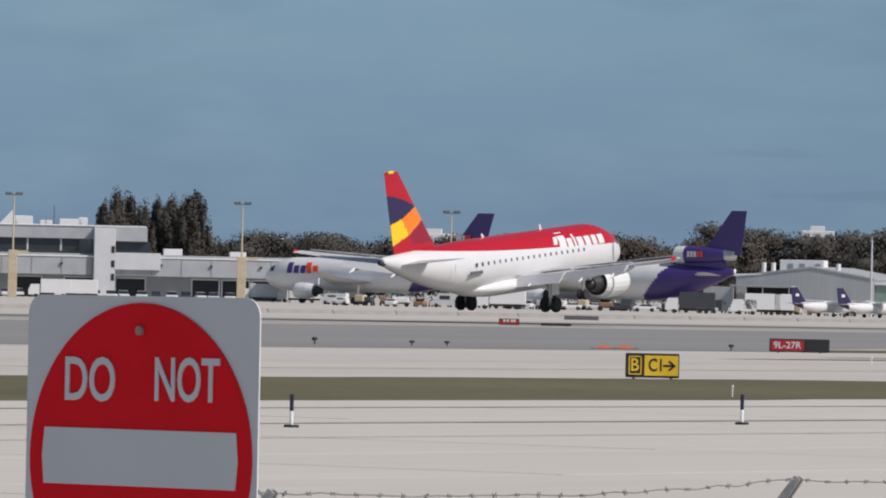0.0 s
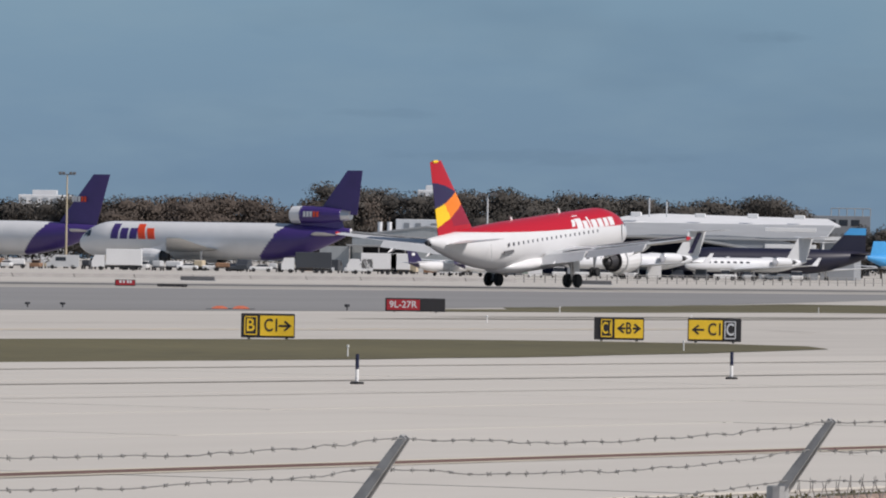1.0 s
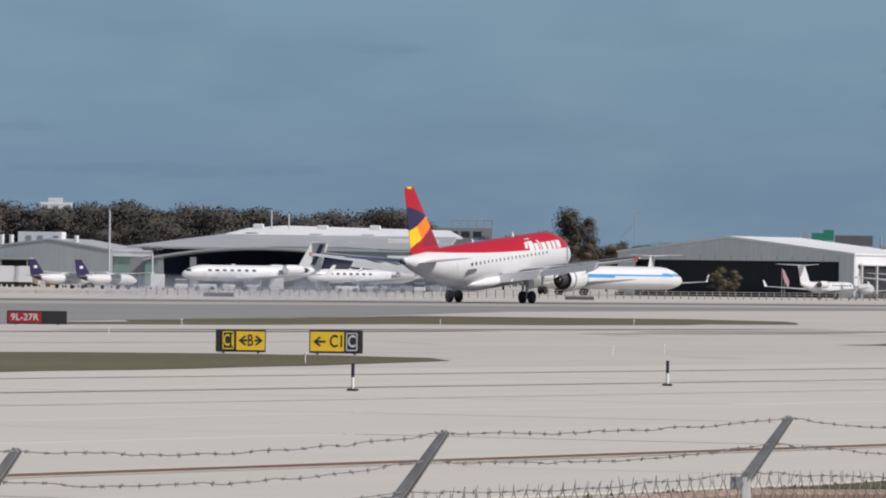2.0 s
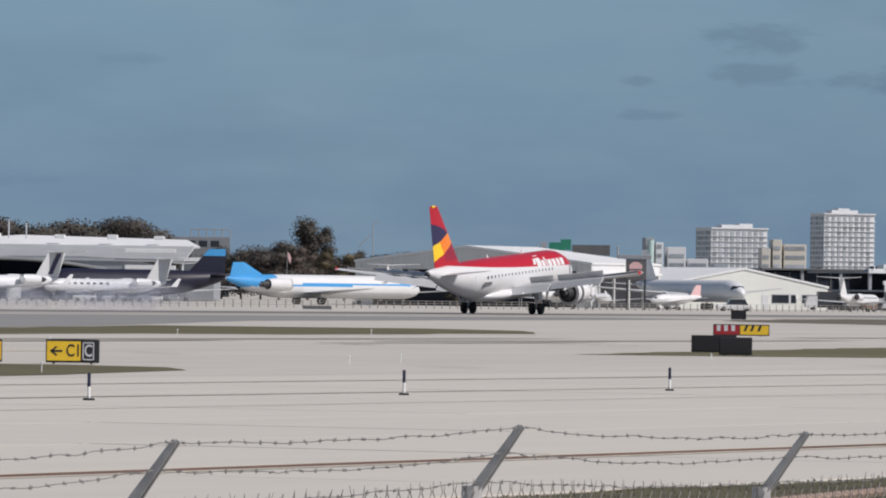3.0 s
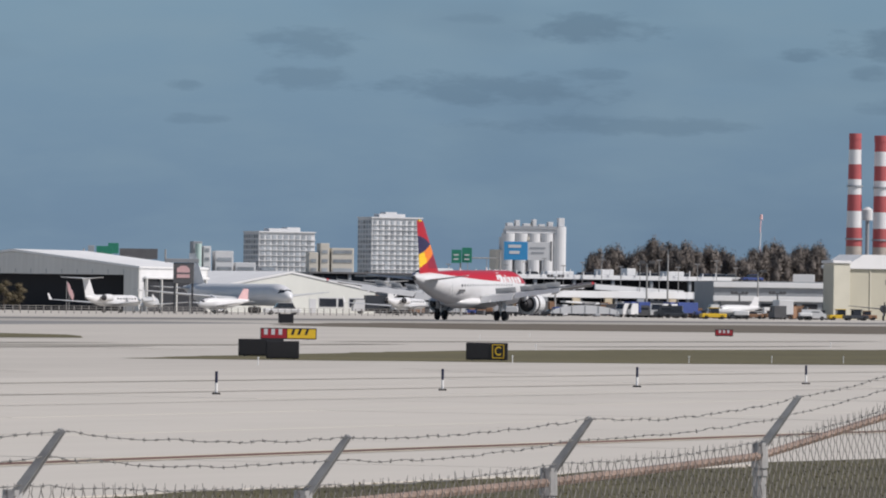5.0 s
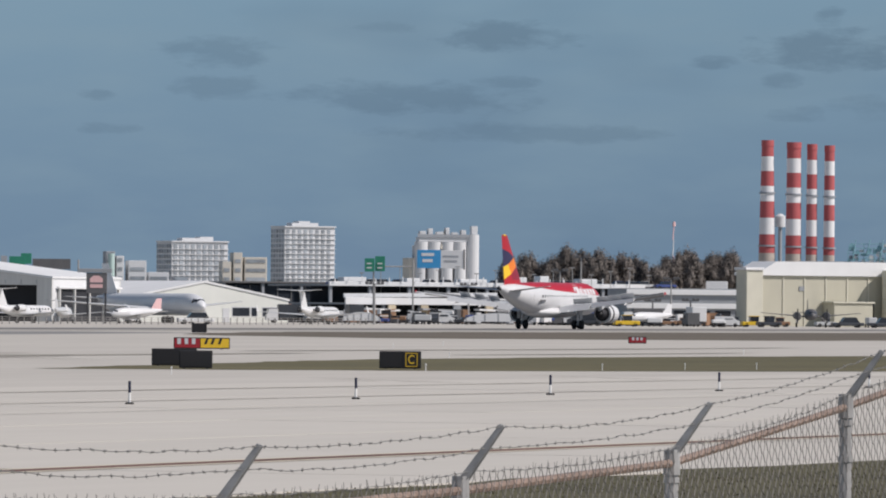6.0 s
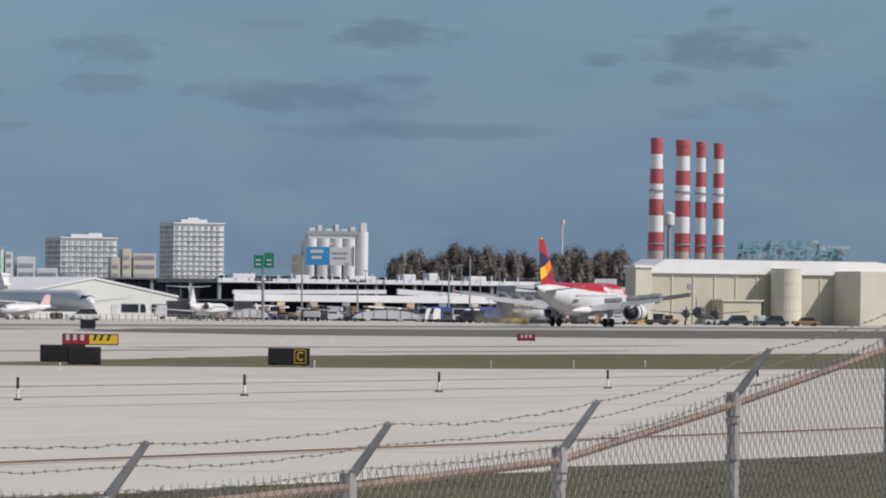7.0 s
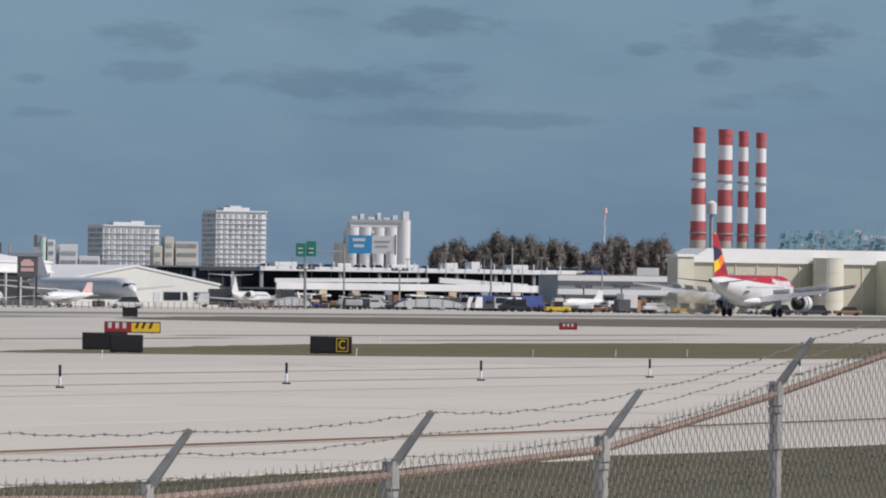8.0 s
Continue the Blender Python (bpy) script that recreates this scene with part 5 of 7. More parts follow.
def hangar(name, m, label, width, depth, eave, peak, keys, door=None, peak_at=0.5, ribs=0, roof_over=0.15):
    """A gabled hall: gable front on y = 0; keys: front, side and roof materials; door: (x0, x1, height, material)."""
    wall, side, roof = keys
    h = thing(name, m, label, "hangar")
    w2, px = width / 2, -width / 2 + width * peak_at
    if door:
        x0, x1, dh, dk = door
        pts = [(-w2, 0), (x0, 0), (x0, dh), (x1, dh), (x1, 0), (w2, 0), (w2, eave), (px, peak), (-w2, eave)]
        # shallow dark panel, ceiling and floor; the doorway's shade is their colour
        part("interior", box(x0 - 0.3, x1 + 0.3, 2.2, 2.5, 0.02, dh + 0.4), M[dk], h, "dark panel coloured as interior shade")
        part("inner_ceiling", box(x0 - 0.3, x1 + 0.3, 0.45, 2.19, dh + 0.05, dh + 0.2), M[dk], h)
        part("inner_floor", box(x0, x1, 0.45, 2.19, 0.0, 0.035), M[dk], h)
    else:
        pts = [(-w2, 0), (w2, 0), (w2, eave), (px, peak), (-w2, eave)]
    part("gable_wall", prism(pts, 0, 0.4), M[wall], h)
    part("back_wall", prism([(-w2, 0), (w2, 0), (w2, eave), (px, peak), (-w2, eave)], depth - 0.4, depth), M[wall], h)
    part("side_wall", box(-w2, -w2 + 0.4, 0.41, depth - 0.41, 0, eave), M[side], h)
    part("side_wall", box(w2 - 0.4, w2, 0.41, depth - 0.41, 0, eave), M[side], h)
    o = roof_over
    part("roof", prism([(-w2 - o, eave + 0.02), (px, peak + 0.05), (px, peak + 0.4), (-w2 - o, eave + 0.35)], -o, depth + o), M[roof], h)
    part("roof", prism([(px + 0.01, peak + 0.05), (w2 + o, eave + 0.02), (w2 + o, eave + 0.35), (px + 0.01, peak + 0.4)], -o, depth + o), M[roof], h)
    for i in range(ribs):
        y = 1.5 + (depth - 3) * i / max(1, ribs - 1)
        for s in (-1, 1):
            part("rib", box(s * w2 + (0.01 if s > 0 else -0.16), s * w2 + (0.16 if s > 0 else -0.01), y, y + 0.25, 0, eave - 0.1), M[wall], h)
    return h


# grey feeder hangar with a lean-to
h = hangar("hangar", facade(60.32, 1395, 252), "low grey metal hangar with a pale blue lean-to", 26, 40, 6.4, 8.3, ("metal_grey", "wall_grey", "roof_grey"), (-11, -2, 4.6, "shade_and_crate_black"), 0.55)
shell(h, "lean_to", -19, -13.3, -1, 14, 0, 4.6, "metal_grey")
shell(h, "canopy", -13.2, -1.5, -4.4, -0.4, 4.7, 5.0, "roof_grey")
for x in (-12.6, -7, -2):
    part("canopy_post", tube((x, -4.2, 0), (x, -4.2, 4.7), 0.1, seg=8), M["galvanised"], h)
shell(h, "roof_cabin", -6.4, 2.0, 8, 12, 7.5, 9.9, "roof_white", label="white plant cabin on the roof")
for x in (-4.8, -2.6, 0.4):
    part("cabin_window", box(x, x + 1.0, 7.92, 7.99, 8.2, 9.2), M["wall_grey"], h)
for x in (-9, -7.2, 5.2):
    part("roof_vent", tube((x, 6, 6.5), (x, 6, 9.3), 0.45, 0.45, 10), M["roof_white"], h)
shell(h, "annex", 13.1, 24, 2, 20, 0, 5.4, "green_wall", label="green painted annex")
shell(h, "annex_roof", 13.05, 24.3, 1.6, 20.2, 5.45, 5.75, "roof_white")


# wide hangar under a curved roof
def arched_hangar():
    h = thing("hangar", facade(62.55, 1262, 246), "wide grey hangar with a low arched opening and a white roof", "hangar")
    n = 14
    arch = [(-32 + 40 * i / n, 4.2 + 2.3 * math.sin(math.pi * i / n) ** 0.8) for i in range(n + 1)]
    part("front_wall", prism([(-34.5, 0), (-32, 0)] + arch + [(8, 0), (18, 0), (18, 5.2), (10, 6.9), (2, 7.3), (-10, 7.25), (-27, 5.9), (-34.5, 4.9)], 0, 0.6), M["wall_grey"], h)
    part("canopy", prism([(x, z + 0.25) for x, z in arch] + [(x, z + 0.6) for x, z in arch[::-1]], -4.5, -0.02), M["roof_grey"], h)
    # back, ceiling and floor are dark blue; the shade inside is in the colour
    part("interior", box(-32, 8, 26, 26.4, 0.02, 7), M["interior_shade_blue"], h, "dark blue panel coloured as interior shade")
    part("inner_ceiling", box(-32, 8, 0.7, 26, 6.75, 6.9), M["interior_shade_blue"], h)
    part("inner_floor", box(-32, 8, 0.7, 26, 0.0, 0.036), M["interior_shade_blue"], h)
    part("roof_slope", loft([[Vector((-35, y, z)), Vector((19, y, z - 0.2 if y < 5 else z)), Vector((19, y, z - 0.5)), Vector((-35, y, z - 0.35))] if y < 1 else [Vector((-20, y, z)), Vector((20, y, z)), Vector((20, y, z - 0.4)), Vector((-20, y, z - 0.4))] for y, z in ((-0.3, 7.0), (16, 9.3))]), M["roof_grey"], h)
    part("roof", loft([[Vector((-20 + 3 * k, y, z)), Vector((-10.8, y, z + 0.5 * k)), Vector((21 - 3 * k, y, z)), Vector((21 - 3 * k, y, z - 0.3)), Vector((-20 + 3 * k, y, z - 0.3))] for y, z, k in ((15.6, 9.25, 0), (34, 10.5, 1))]), M["roof_white"], h, "bright white upper roof")
    for i, (x, z) in enumerate(((-21, 8.6), (-15, 10.3), (-4, 10.35), (5, 10.3), (13, 10.3))):
        part("roof_vent", box(x, x + 1.8, 17, 19, z, z + 0.65 + 0.15 * (i % 2), 0.1), M["roof_white"], h)
    shell(h, "side_hall", 18.2, 24, 2, 30, 0, 6.6, "wall_grey")
    shell(h, "side_roof", 18.1, 24.6, 1.4, 30.4, 6.65, 7.3, "roof_white")
    for z in (3.6, 5.2, 8.0):
        part("louvre", box(9, 17.6, -0.75, -0.05, z, z + 0.7, 0.05), M["roof_white"], h)
    for x in (-29.5, -24):
        part("column", box(x, x + 1.0, -4.2, -3.2, 0, 5.2), M["wall_grey"], h)
    for x, hh in ((-12, 3.2), (-9, 2.6)):
        part("roof_mast", tube((x, 20, 10.3), (x, 20, 10.3 + hh), 0.12, seg=6), M["wall_white"], h)


arched_hangar()
# dark flat blocks behind the arched hangar
fb = thing("office_block", facade(63.16, 1900, 243), "dark grey flat-roofed office block behind the hangars", "building")
shell(fb, "wall", -16, 4, 0, 20, 0, 16.6, "wall_grey")
shell(fb, "wall", 4.1, 20, 2, 20, 0, 15.2, "wall_grey")
for x in range(-15, 17, 3):
    part("window_strip", box(x, x + 2.2, -0.09, -0.02, 12.6, 14.2), M["window_dark"], fb)
part("roof_house", box(-12, -5, 4, 10, 16.65, 18.0), M["wall_grey"], fb)
for i in range(6):
    part("roof_post", tube((10 + i * 2, 3, 15.2), (10 + i * 2, 3, 17.2), 0.12, seg=6), M["galvanised"], fb)
part("roof_rail", tube((10, 3, 17.1), (20, 3, 17.1), 0.12, seg=6), M["galvanised"], fb)

# gabled hangar facing west, with a bright south wall
c = hangar("hangar", facade(65.62, 1155, 270), "large grey gabled hangar with a wide dark doorway", 40, 27, 6.6, 9.0, ("lightened_grey", "roof_white", "roof_white"), (-17, 17.5, 5.6, "shade_and_crate_black"), 0.47)
# flat dark panel on the wall, painted as the bays' shade
part("side_opening", box(20.02, 20.12, 2, 26, 0.02, 5.0), M["shade_and_crate_black"], c, "dark panel coloured as shaded bays along the side")
for i in range(5):
    part("side_column", box(20.13, 20.5, 2 + i * 5.8, 2.4 + i * 5.8, 0, 5.0), M["lightened_grey"], c)
part("side_lintel", box(20.13, 20.6, 1.5, 26.5, 5.05, 5.4, 0.05), M["roof_white"], c)
for i in range(15):
    part("rib", box(-19 + i * 2.6, -18.85 + i * 2.6, -0.05, -0.01, 5.75, 6.4), M["metal_grey"], c)

rb = thing("roof_sign", facade(66.47, 1420, 246), "green and dark highway sign boards seen over a roof", "highway sign")
for x0, x1, z0, z1, key in ((-8.2, -7.0, 9.6, 11.9, "far_grey"), (-6.6, -3.6, 10.0, 11.8, "road_green"), (-4.4, -2.4, 10.4, 12.4, "road_green"), (-2.2, 5.0, 9.4, 11.4, "dark_grey")):
    part("board", box(x0, x1, -0.1 + 0.03 * x0, 0.2 + 0.03 * x0, z0, z1, 0.03), M[key], rb)
for x in (-9, -4, 1, 6.5):
    part("post", tube((x, 1.2, 0), (x, 1.2, 11.3), 0.16, seg=8), M["galvanised"], rb)

# dark sign tower with a red emblem
st = thing("sign_tower", facade(66.87, 1050, 247), "dark sign board with a red emblem on steel legs", "sign")
part("board", box(-1.4, 1.5, 0, 0.4, 4.2, 7.1, 0.05), M["dark_grey"], st)
part("cap", box(-2.6, 2.2, -0.1, 0.5, 7.15, 7.7, 0.05), M["wall_grey"], st)
part("emblem", prism([(-0.9, 5.0), (0.9, 5.0), (0.9, 6.3), (0.4, 6.7), (-0.4, 6.7), (-0.9, 6.3)], -0.06, -0.01), M["pale_red"], st, "pale red emblem")
part("emblem_bar", box(-0.9, 0.9, -0.09, -0.07, 5.55, 5.75), M["dark_grey"], st)
for x in (-1.2, 1.3):
    part("leg", tube((x, 0.2, 0), (x, 0.2, 4.25), 0.14, seg=8), M["dark_metal"], st)

# cream workshop with a sloping gable
w = hangar("workshop", facade(67.70, 1200, 222), "cream workshop building with a sloping gable and small windows", 30, 34, 3.5, 6.3, ("cream", "cream", "roof_white"), None, 0.5)
for x, ww in ((5.0, 3.0), (8.4, 0.9), (10.4, 3.2)):
    part("window", box(x, x + ww, -0.08, -0.02, 1.1, 2.4), M["window_dark"], w)
    part("window_frame", prism([(x - 0.15, 0.95), (x + ww + 0.15, 0.95), (x + ww + 0.15, 2.55), (x - 0.15, 2.55)], -0.018, -0.008), M["wall_white"], w)
part("door", box(3.2, 4.4, -0.06, -0.01, 0.02, 2.3), M["wall_white"], w)


# terminal and parking decks: pale parapets over dark open floors
def decks(bearing, dist, az, x0, x1, levels, label, depth=40, edge="roof_white"):
    g = thing("parking_deck", facade(bearing, dist, az), label, "building")
    for z0, z1, setback, a, b_ in levels:
        part("parapet", box(x0 + a, x1 + b_, setback, setback + 0.5, z0, z1, 0.05), M[edge], g)
        part("deck", box(x0 + a, x1 + b_, setback + 0.51, depth, z0, z0 + 0.35), M["wall_grey"], g)
        n = int((x1 + b_ - x0 - a) / 8)
        for i in range(n + 1):
            x = x0 + a + 0.3 + (x1 + b_ - x0 - a - 1.2) * i / max(1, n)
            part("column", box(x, x + 0.6, setback + 0.55, setback + 1.15, 0, z0), M["wall_grey"], g)
        # near-black back wall; shade under the deck is put into its colour
        part("recess", box(x0 + a, x1 + b_, setback + 9, setback + 9.4, 0, z0 - 0.02), M["shade_and_crate_black"], g)
    return g


g = decks(69.75, 1500, 224, -27, 44, [(7.0, 7.9, 10, 0, 0), (3.3, 4.7, 0, -1, -6)], "white banded terminal and parking decks over dark open floors")
for x, ww, hh in ((-22, 5, 0.9), (-8, 3, 0.8), (4, 6, 0.7), (16, 3, 1.2), (22, 2, 1.5), (31, 4, 1.0)):
    part("roof_unit", box(x, x + ww, 14, 17, 7.9, 7.9 + hh, 0.08), M["roof_white"], g)
part("ramp_parapet", prism([(10, 5.0), (30, 4.0), (30, 5.0), (10, 6.1)], 4, 4.5), M["roof_white"], g)
part("ramp_parapet", prism([(-26, 4.7), (8, 5.1), (8, 5.9), (-26, 5.5)], 5, 5.5), M["roof_white"], g)
for i in range(9):
    x = -26 + i * 7.2
    part("pier", box(x, x + 1.6, -0.6, -0.05, 0, 3.25), M["tan_wall" if i % 3 else "wall_grey"], g)
for i in range(5):
    x = -25 + i * 12.5
    part("awning", prism([(x, 2.3), (x + 7.5, 2.0), (x + 7.5, 2.35), (x, 2.65)], -3.2, -0.65), M["wall_mid" if i % 2 else "roof_white"], g)
for i in range(23):
    x = -26 + i * 3.0
    part("roof_baluster", box(x, x + 0.18, 9.6, 9.75, 7.9, 8.5 + 0.25 * (i % 3)), M["roof_white"], g)
d = decks(68.45, 1560, 226, -18, 18, [(7.6, 8.0, 0, 0, 0)], "dark long low terminal hall", 30, edge="dark_grey")
for i in range(12):
    part("mullion", box(-17.6 + i * 3.1, -17.4 + i * 3.1, 1.3, 1.48, 0.1, 7.2), M["dark_grey"], d)
part("low_wing", box(-18, 17, -6, -0.1, 0, 2.6, 0.05), M["wall_mid"], d, "low grey wing before the hall")
# flush dark panels paint the shade of the wing's openings
for i in range(7):
    part("wing_opening", box(-17 + i * 4.9, -13.8 + i * 4.9, -6.08, -6.02, 0.05, 1.9), M["shade_and_crate_black"], d)
part("glass_front", box(-18, 18, 1.5, 1.9, 0.1, 7.2), M["window_dark"], d)
t = thing("terminal_wing", facade(71.45, 1420, 240), "grey flat terminal wing with pale bands", "building")
shell(t, "wall", -13, 13, 0, 20, 0, 6.8, "wall_grey")
for z in (3.0, 5.6):
    part("band", box(-13.2, 13.2, -0.5, -0.05, z, z + 1.0, 0.05), M["roof_white"], t)
# openings are flat panels with their shade as colour
for x in range(-12, 12, 4):
    part("opening", box(x, x + 3, -0.08, -0.02, 0.05, 2.6), M["shade_and_crate_black"], t)
bb = thing("billboard", facade(71.62, 1650, 252), "small white billboard on legs beside the pines", "billboard")
part("board", box(-2.4, 2.4, 0, 0.3, 6.6, 9.2, 0.05), M["roof_white"], bb)
part("board", box(10.5, 13, 0, 0.3, 6.2, 8.6, 0.05), M["roof_white"], bb)
part("leg", tube((0, 0.5, 0), (0, 0.5, 6.7), 0.15, seg=8), M["galvanised"], bb)
part("leg", tube((11.7, 0.5, 0), (11.7, 0.5, 6.3), 0.15, seg=8), M["galvanised"], bb)


# ---- big beige hangar ----
def beige_hangar():
    h = thing("hangar", facade(71.95, 1300, 222), "long beige panelled hangar with a white roof and a round tower", "hangar")
    part("front_wall", box(0, 62, 0, 0.5, 0, 8.8), M["beige"], h)
    part("end_wall", box(0.0, 0.5, 0.51, 8, 0, 8.8), M["beige"], h)
    for i in range(9):
        x = 0.2 + i * 4.3
        part("pilaster", box(x, x + 0.22, -0.16, -0.01, 0, 8.7), M["beige_light"], h)
    part("roof", prism([(-0.6, 8.85), (62, 8.85), (62, 9.3), (46, 11.3), (3.0, 11.3), (-0.6, 9.3)], -0.5, 8), M["roof_white"], h, "white metal roof")
    part("corner_block", box(-3.4, -0.05, -1.2, 2.4, 0, 9.7, 0.08), M["beige_light"], h, "pale corner block")
    part("block_cap", box(-3.7, 0.0, -1.5, 2.6, 9.72, 10.2, 0.05), M["roof_white"], h)
    part("round_tower", add_tube(bmesh.new(), (26.0, -3.0, 0), (26.0, -3.0, 9.9), 2.7, 2.7, 28), M["beige_light"], h, "round pale concrete tower")
    for z in (2.4, 4.8, 7.2, 9.75):
        part("tower_band", add_tube(bmesh.new(), (26.0, -3.0, z), (26.0, -3.0, z + 0.1), 2.73, 2.73, 28), M["beige"], h)
    part("wing_block", box(37.5, 62, -9, -0.02, 0, 9.6, 0.08), M["beige_light"], h, "projecting pale block")
    part("block_canopy", box(52, 66, -15, -9.05, 8.6, 9.2), M["road_green"], h, "dark green canopy edge")
    part("annex", box(12.6, 20.4, -4.0, -0.2, 0, 4.1, 0.05), M["beige"], h, "low beige annex")
    part("annex_roof", box(12.3, 20.7, -4.3, -0.2, 4.12, 4.4), M["beige_light"], h)
    # flat dark panel painted as the doorway's shade
    part("doorway", box(20.9, 23.0, -0.1, -0.01, 0.02, 4.0), M["shade_and_crate_black"], h)
    for x in (7.8, 38):
        part("wall_vent", box(x, x + 1.0, -0.12, -0.02, 6.2, 7.0), M["wall_grey"], h)


beige_hangar()


# ---- far town ----
def tower_block(bearing, dist, az, widths, height, label, floors, cols, roof_bits, side_cols=4, gap=0.5):
    """A slab of flats: bays of balconies and windows on the two seen faces."""
    b = thing("apartment_tower", facade(bearing, dist, az), label, "apartment building")
    w, dep = widths
    part("wall", box(-w / 2, w / 2, 0, dep, 0, height, 0.2), M["far_white"], b)
    fh = (height - 6) / floors
    win = bpy.data.meshes.new("window")
    bm = box(0, (w - 2) / cols * gap, -0.3, -0.05, 0, fh * 0.74)
    bm.to_mesh(win)
    bm.free()
    win.materials.append(M["far_window"])
    for f in range(floors):
        part("balcony_band", box(-w / 2 - 0.4, w / 2 + 0.1, -0.7, -0.02, 5.0 + f * fh, 5.0 + f * fh + 0.3), M["far_white"], b)
        for c_ in range(cols):
            ob = new("window", win)
            ob.parent = b
            ob.location = (-w / 2 + 1 + c_ * (w - 2) / cols, 0, 5.0 + f * fh + fh * 0.2)
    sw = bpy.data.meshes.new("window")
    bm = box(-0.3, -0.05, 0, dep / side_cols * 0.62, 0, fh * 0.66)
    bm.to_mesh(sw)
    bm.free()
    sw.materials.append(M["far_window"])
    for f in range(floors):
        for c_ in range(side_cols):
            ob = new("window", sw)
            ob.parent = b
            ob.location = (-w / 2, 0.6 + c_ * dep / side_cols, 5.0 + f * fh + fh * 0.3)
    part("cornice", box(-w / 2 - 0.3, w / 2 + 0.3, -0.8, dep + 0.3, height, height + 0.6), M["far_white"], b)
    for x, y, ww, hh in roof_bits:
        part("roof_house", box(x, x + ww, y, y + 6, height + 0.6, height + 0.6 + hh * 0.6), M["far_white"], b)
    return b


tower_block(68.50, 3600, 222, (27, 15), 41.6, "tall white apartment tower with rows of balconies", 15, 8, ((-8, 3, 14, 2.6), (-4, 4, 6, 4.0)), 5)
tower_block(67.66, 3600, 222, (30, 17), 34.0, "broad white apartment block with dark window bays", 11, 9, ((-8, 3, 12, 2.4), (2, 4, 7, 3.4)), 6, 0.62)
lowb = thing("town_block", facade(67.32, 3300, 240), "low pale town buildings and tanks below the towers", "building")
for x0, x1, z, key in ((-22, -18, 27, "far_grey"), (-17.4, -14, 25, "far_white"), (-12, -4, 23, "far_white"), (-3, 6, 18, "far_white"), (8, 15, 16, "far_grey"), (16, 27, 14, "far_white"), (30, 34, 23, "far_beige"), (35, 39, 27, "far_beige"), (40, 50, 25, "far_beige"), (51, 72, 12, "far_white"), (74, 96, 10, "far_beige"), (-30, -23, 16, "far_grey")):
    part("house", box(x0, x1, 0.05 * x0, 12 + 0.05 * x0, 0, z, 0.15), M[key], lowb)
    for k in range(int(z / 4)):
        part("window_strip", box(x0 + 0.8, x1 - 0.8, 0.05 * x0 - 0.25, 0.05 * x0 - 0.05, 2.5 + k * 4, 4.0 + k * 4), M["far_window"], lowb)
part("silo_tank", add_tube(bmesh.new(), (-20, -4, 0), (-20, -4, 26), 1.4, 1.4, 16), M["far_pale_green"], lowb, "pale green vertical tank")
for x, r_, hh in ((2, 5, 13), (14, 6, 12), (26, 7, 11)):
    part("storage_tank", add_tube(bmesh.new(), (x, -14, 0), (x, -14, hh), r_, r_, 20), M["far_white"], lowb)


def silos():
    s = thing("silo_block", facade(69.55, 2400, 236), "white cement silos with roof machinery", "silos")
    for i in range(5):
        x = -8.4 + i * 4.2
        part("silo", add_tube(bmesh.new(), (x, 0, 0), (x, 0, 24.2 if i < 4 else 26.6), 2.2, 2.2, 18), M["far_white"], s)
    for i in range(4):
        x = -8.0 + i * 4.2
        part("silo", add_tube(bmesh.new(), (x, 5, 0), (x, 5, 23), 2.2, 2.2, 16), M["far_white"], s)
    part("gallery", box(-9.5, 7, -1.2, 3, 24.25, 25.7, 0.1), M["far_white"], s)
    for x, ww, hh in ((-9, 2, 2.2), (-6.2, 1.4, 3.2), (-3.5, 2.2, 2.0), (-0.5, 1.2, 3.6), (1.6, 2.0, 1.8), (4.6, 1.6, 2.7), (8.0, 2.0, 3.2)):
        part("roof_machine", box(x, x + ww, -0.6, 1.8, 25.75 if x < 7 else 26.65, (25.75 if x < 7 else 26.65) + hh * 0.85, 0.1), M["far_white"], s)
    for x in (-7.4, -2.2, 3.4):
        part("pipe", tube((x, -1.5, 22), (x + 1.6, 0.5, 28), 0.35, 0.3, 8), M["far_beige"], s)
    part("side_hall", box(-12.4, -10.6, 0, 9, 0, 19), M["far_beige"], s)
    part("rail", box(-10, 8, -1.7, -1.6, 25.7, 26.6), M["far_grey"], s)


silos()
bl = thing("billboard", facade(69.50, 2200, 249), "large blue and white billboard on dark posts", "billboard")
part("board", box(-6.8, 0.2, 0, 0.5, 14.6, 20.0, 0.05), M["bill_blue"], bl, "blue half of the billboard")
part("board", box(-0.2, 6.8, 0.05, 0.55, 14.6, 19.9, 0.05), M["far_white"], bl, "white half of the billboard")
for x0, x1, z in ((-5.5, -1.8, 18.2), (-5.2, -2.2, 16.4)):
    part("mark", box(x0, x1, -0.08, -0.02, z, z + 0.9), M["far_white"], bl)
for x0, x1, z in ((0.8, 5.4, 17.9), (1.2, 5.0, 16.5)):
    part("mark", box(x0, x1, -0.03, 0.03, z, z + 0.5), M["far_grey"], bl)
for x in (-4, 0, 4):
    part("post", tube((x, 1.2, 0), (x, 1.2, 15), 0.35, seg=8), M["dark_grey"], bl)
part("frame_edge", box(6.85, 7.3, -0.05, 0.7, 14.3, 20.2), M["dark_grey"], bl)
gs = thing("highway_sign", facade(69.0, 1400, 248), "green highway sign panels on a gantry", "highway sign")
part("panel", box(-1.9, -0.05, 0, 0.15, 9.4, 11.9, 0.03), M["road_green"], gs)
part("panel", box(0.05, 1.9, 0.1, 0.25, 9.5, 12.3, 0.03), M["road_green"], gs)
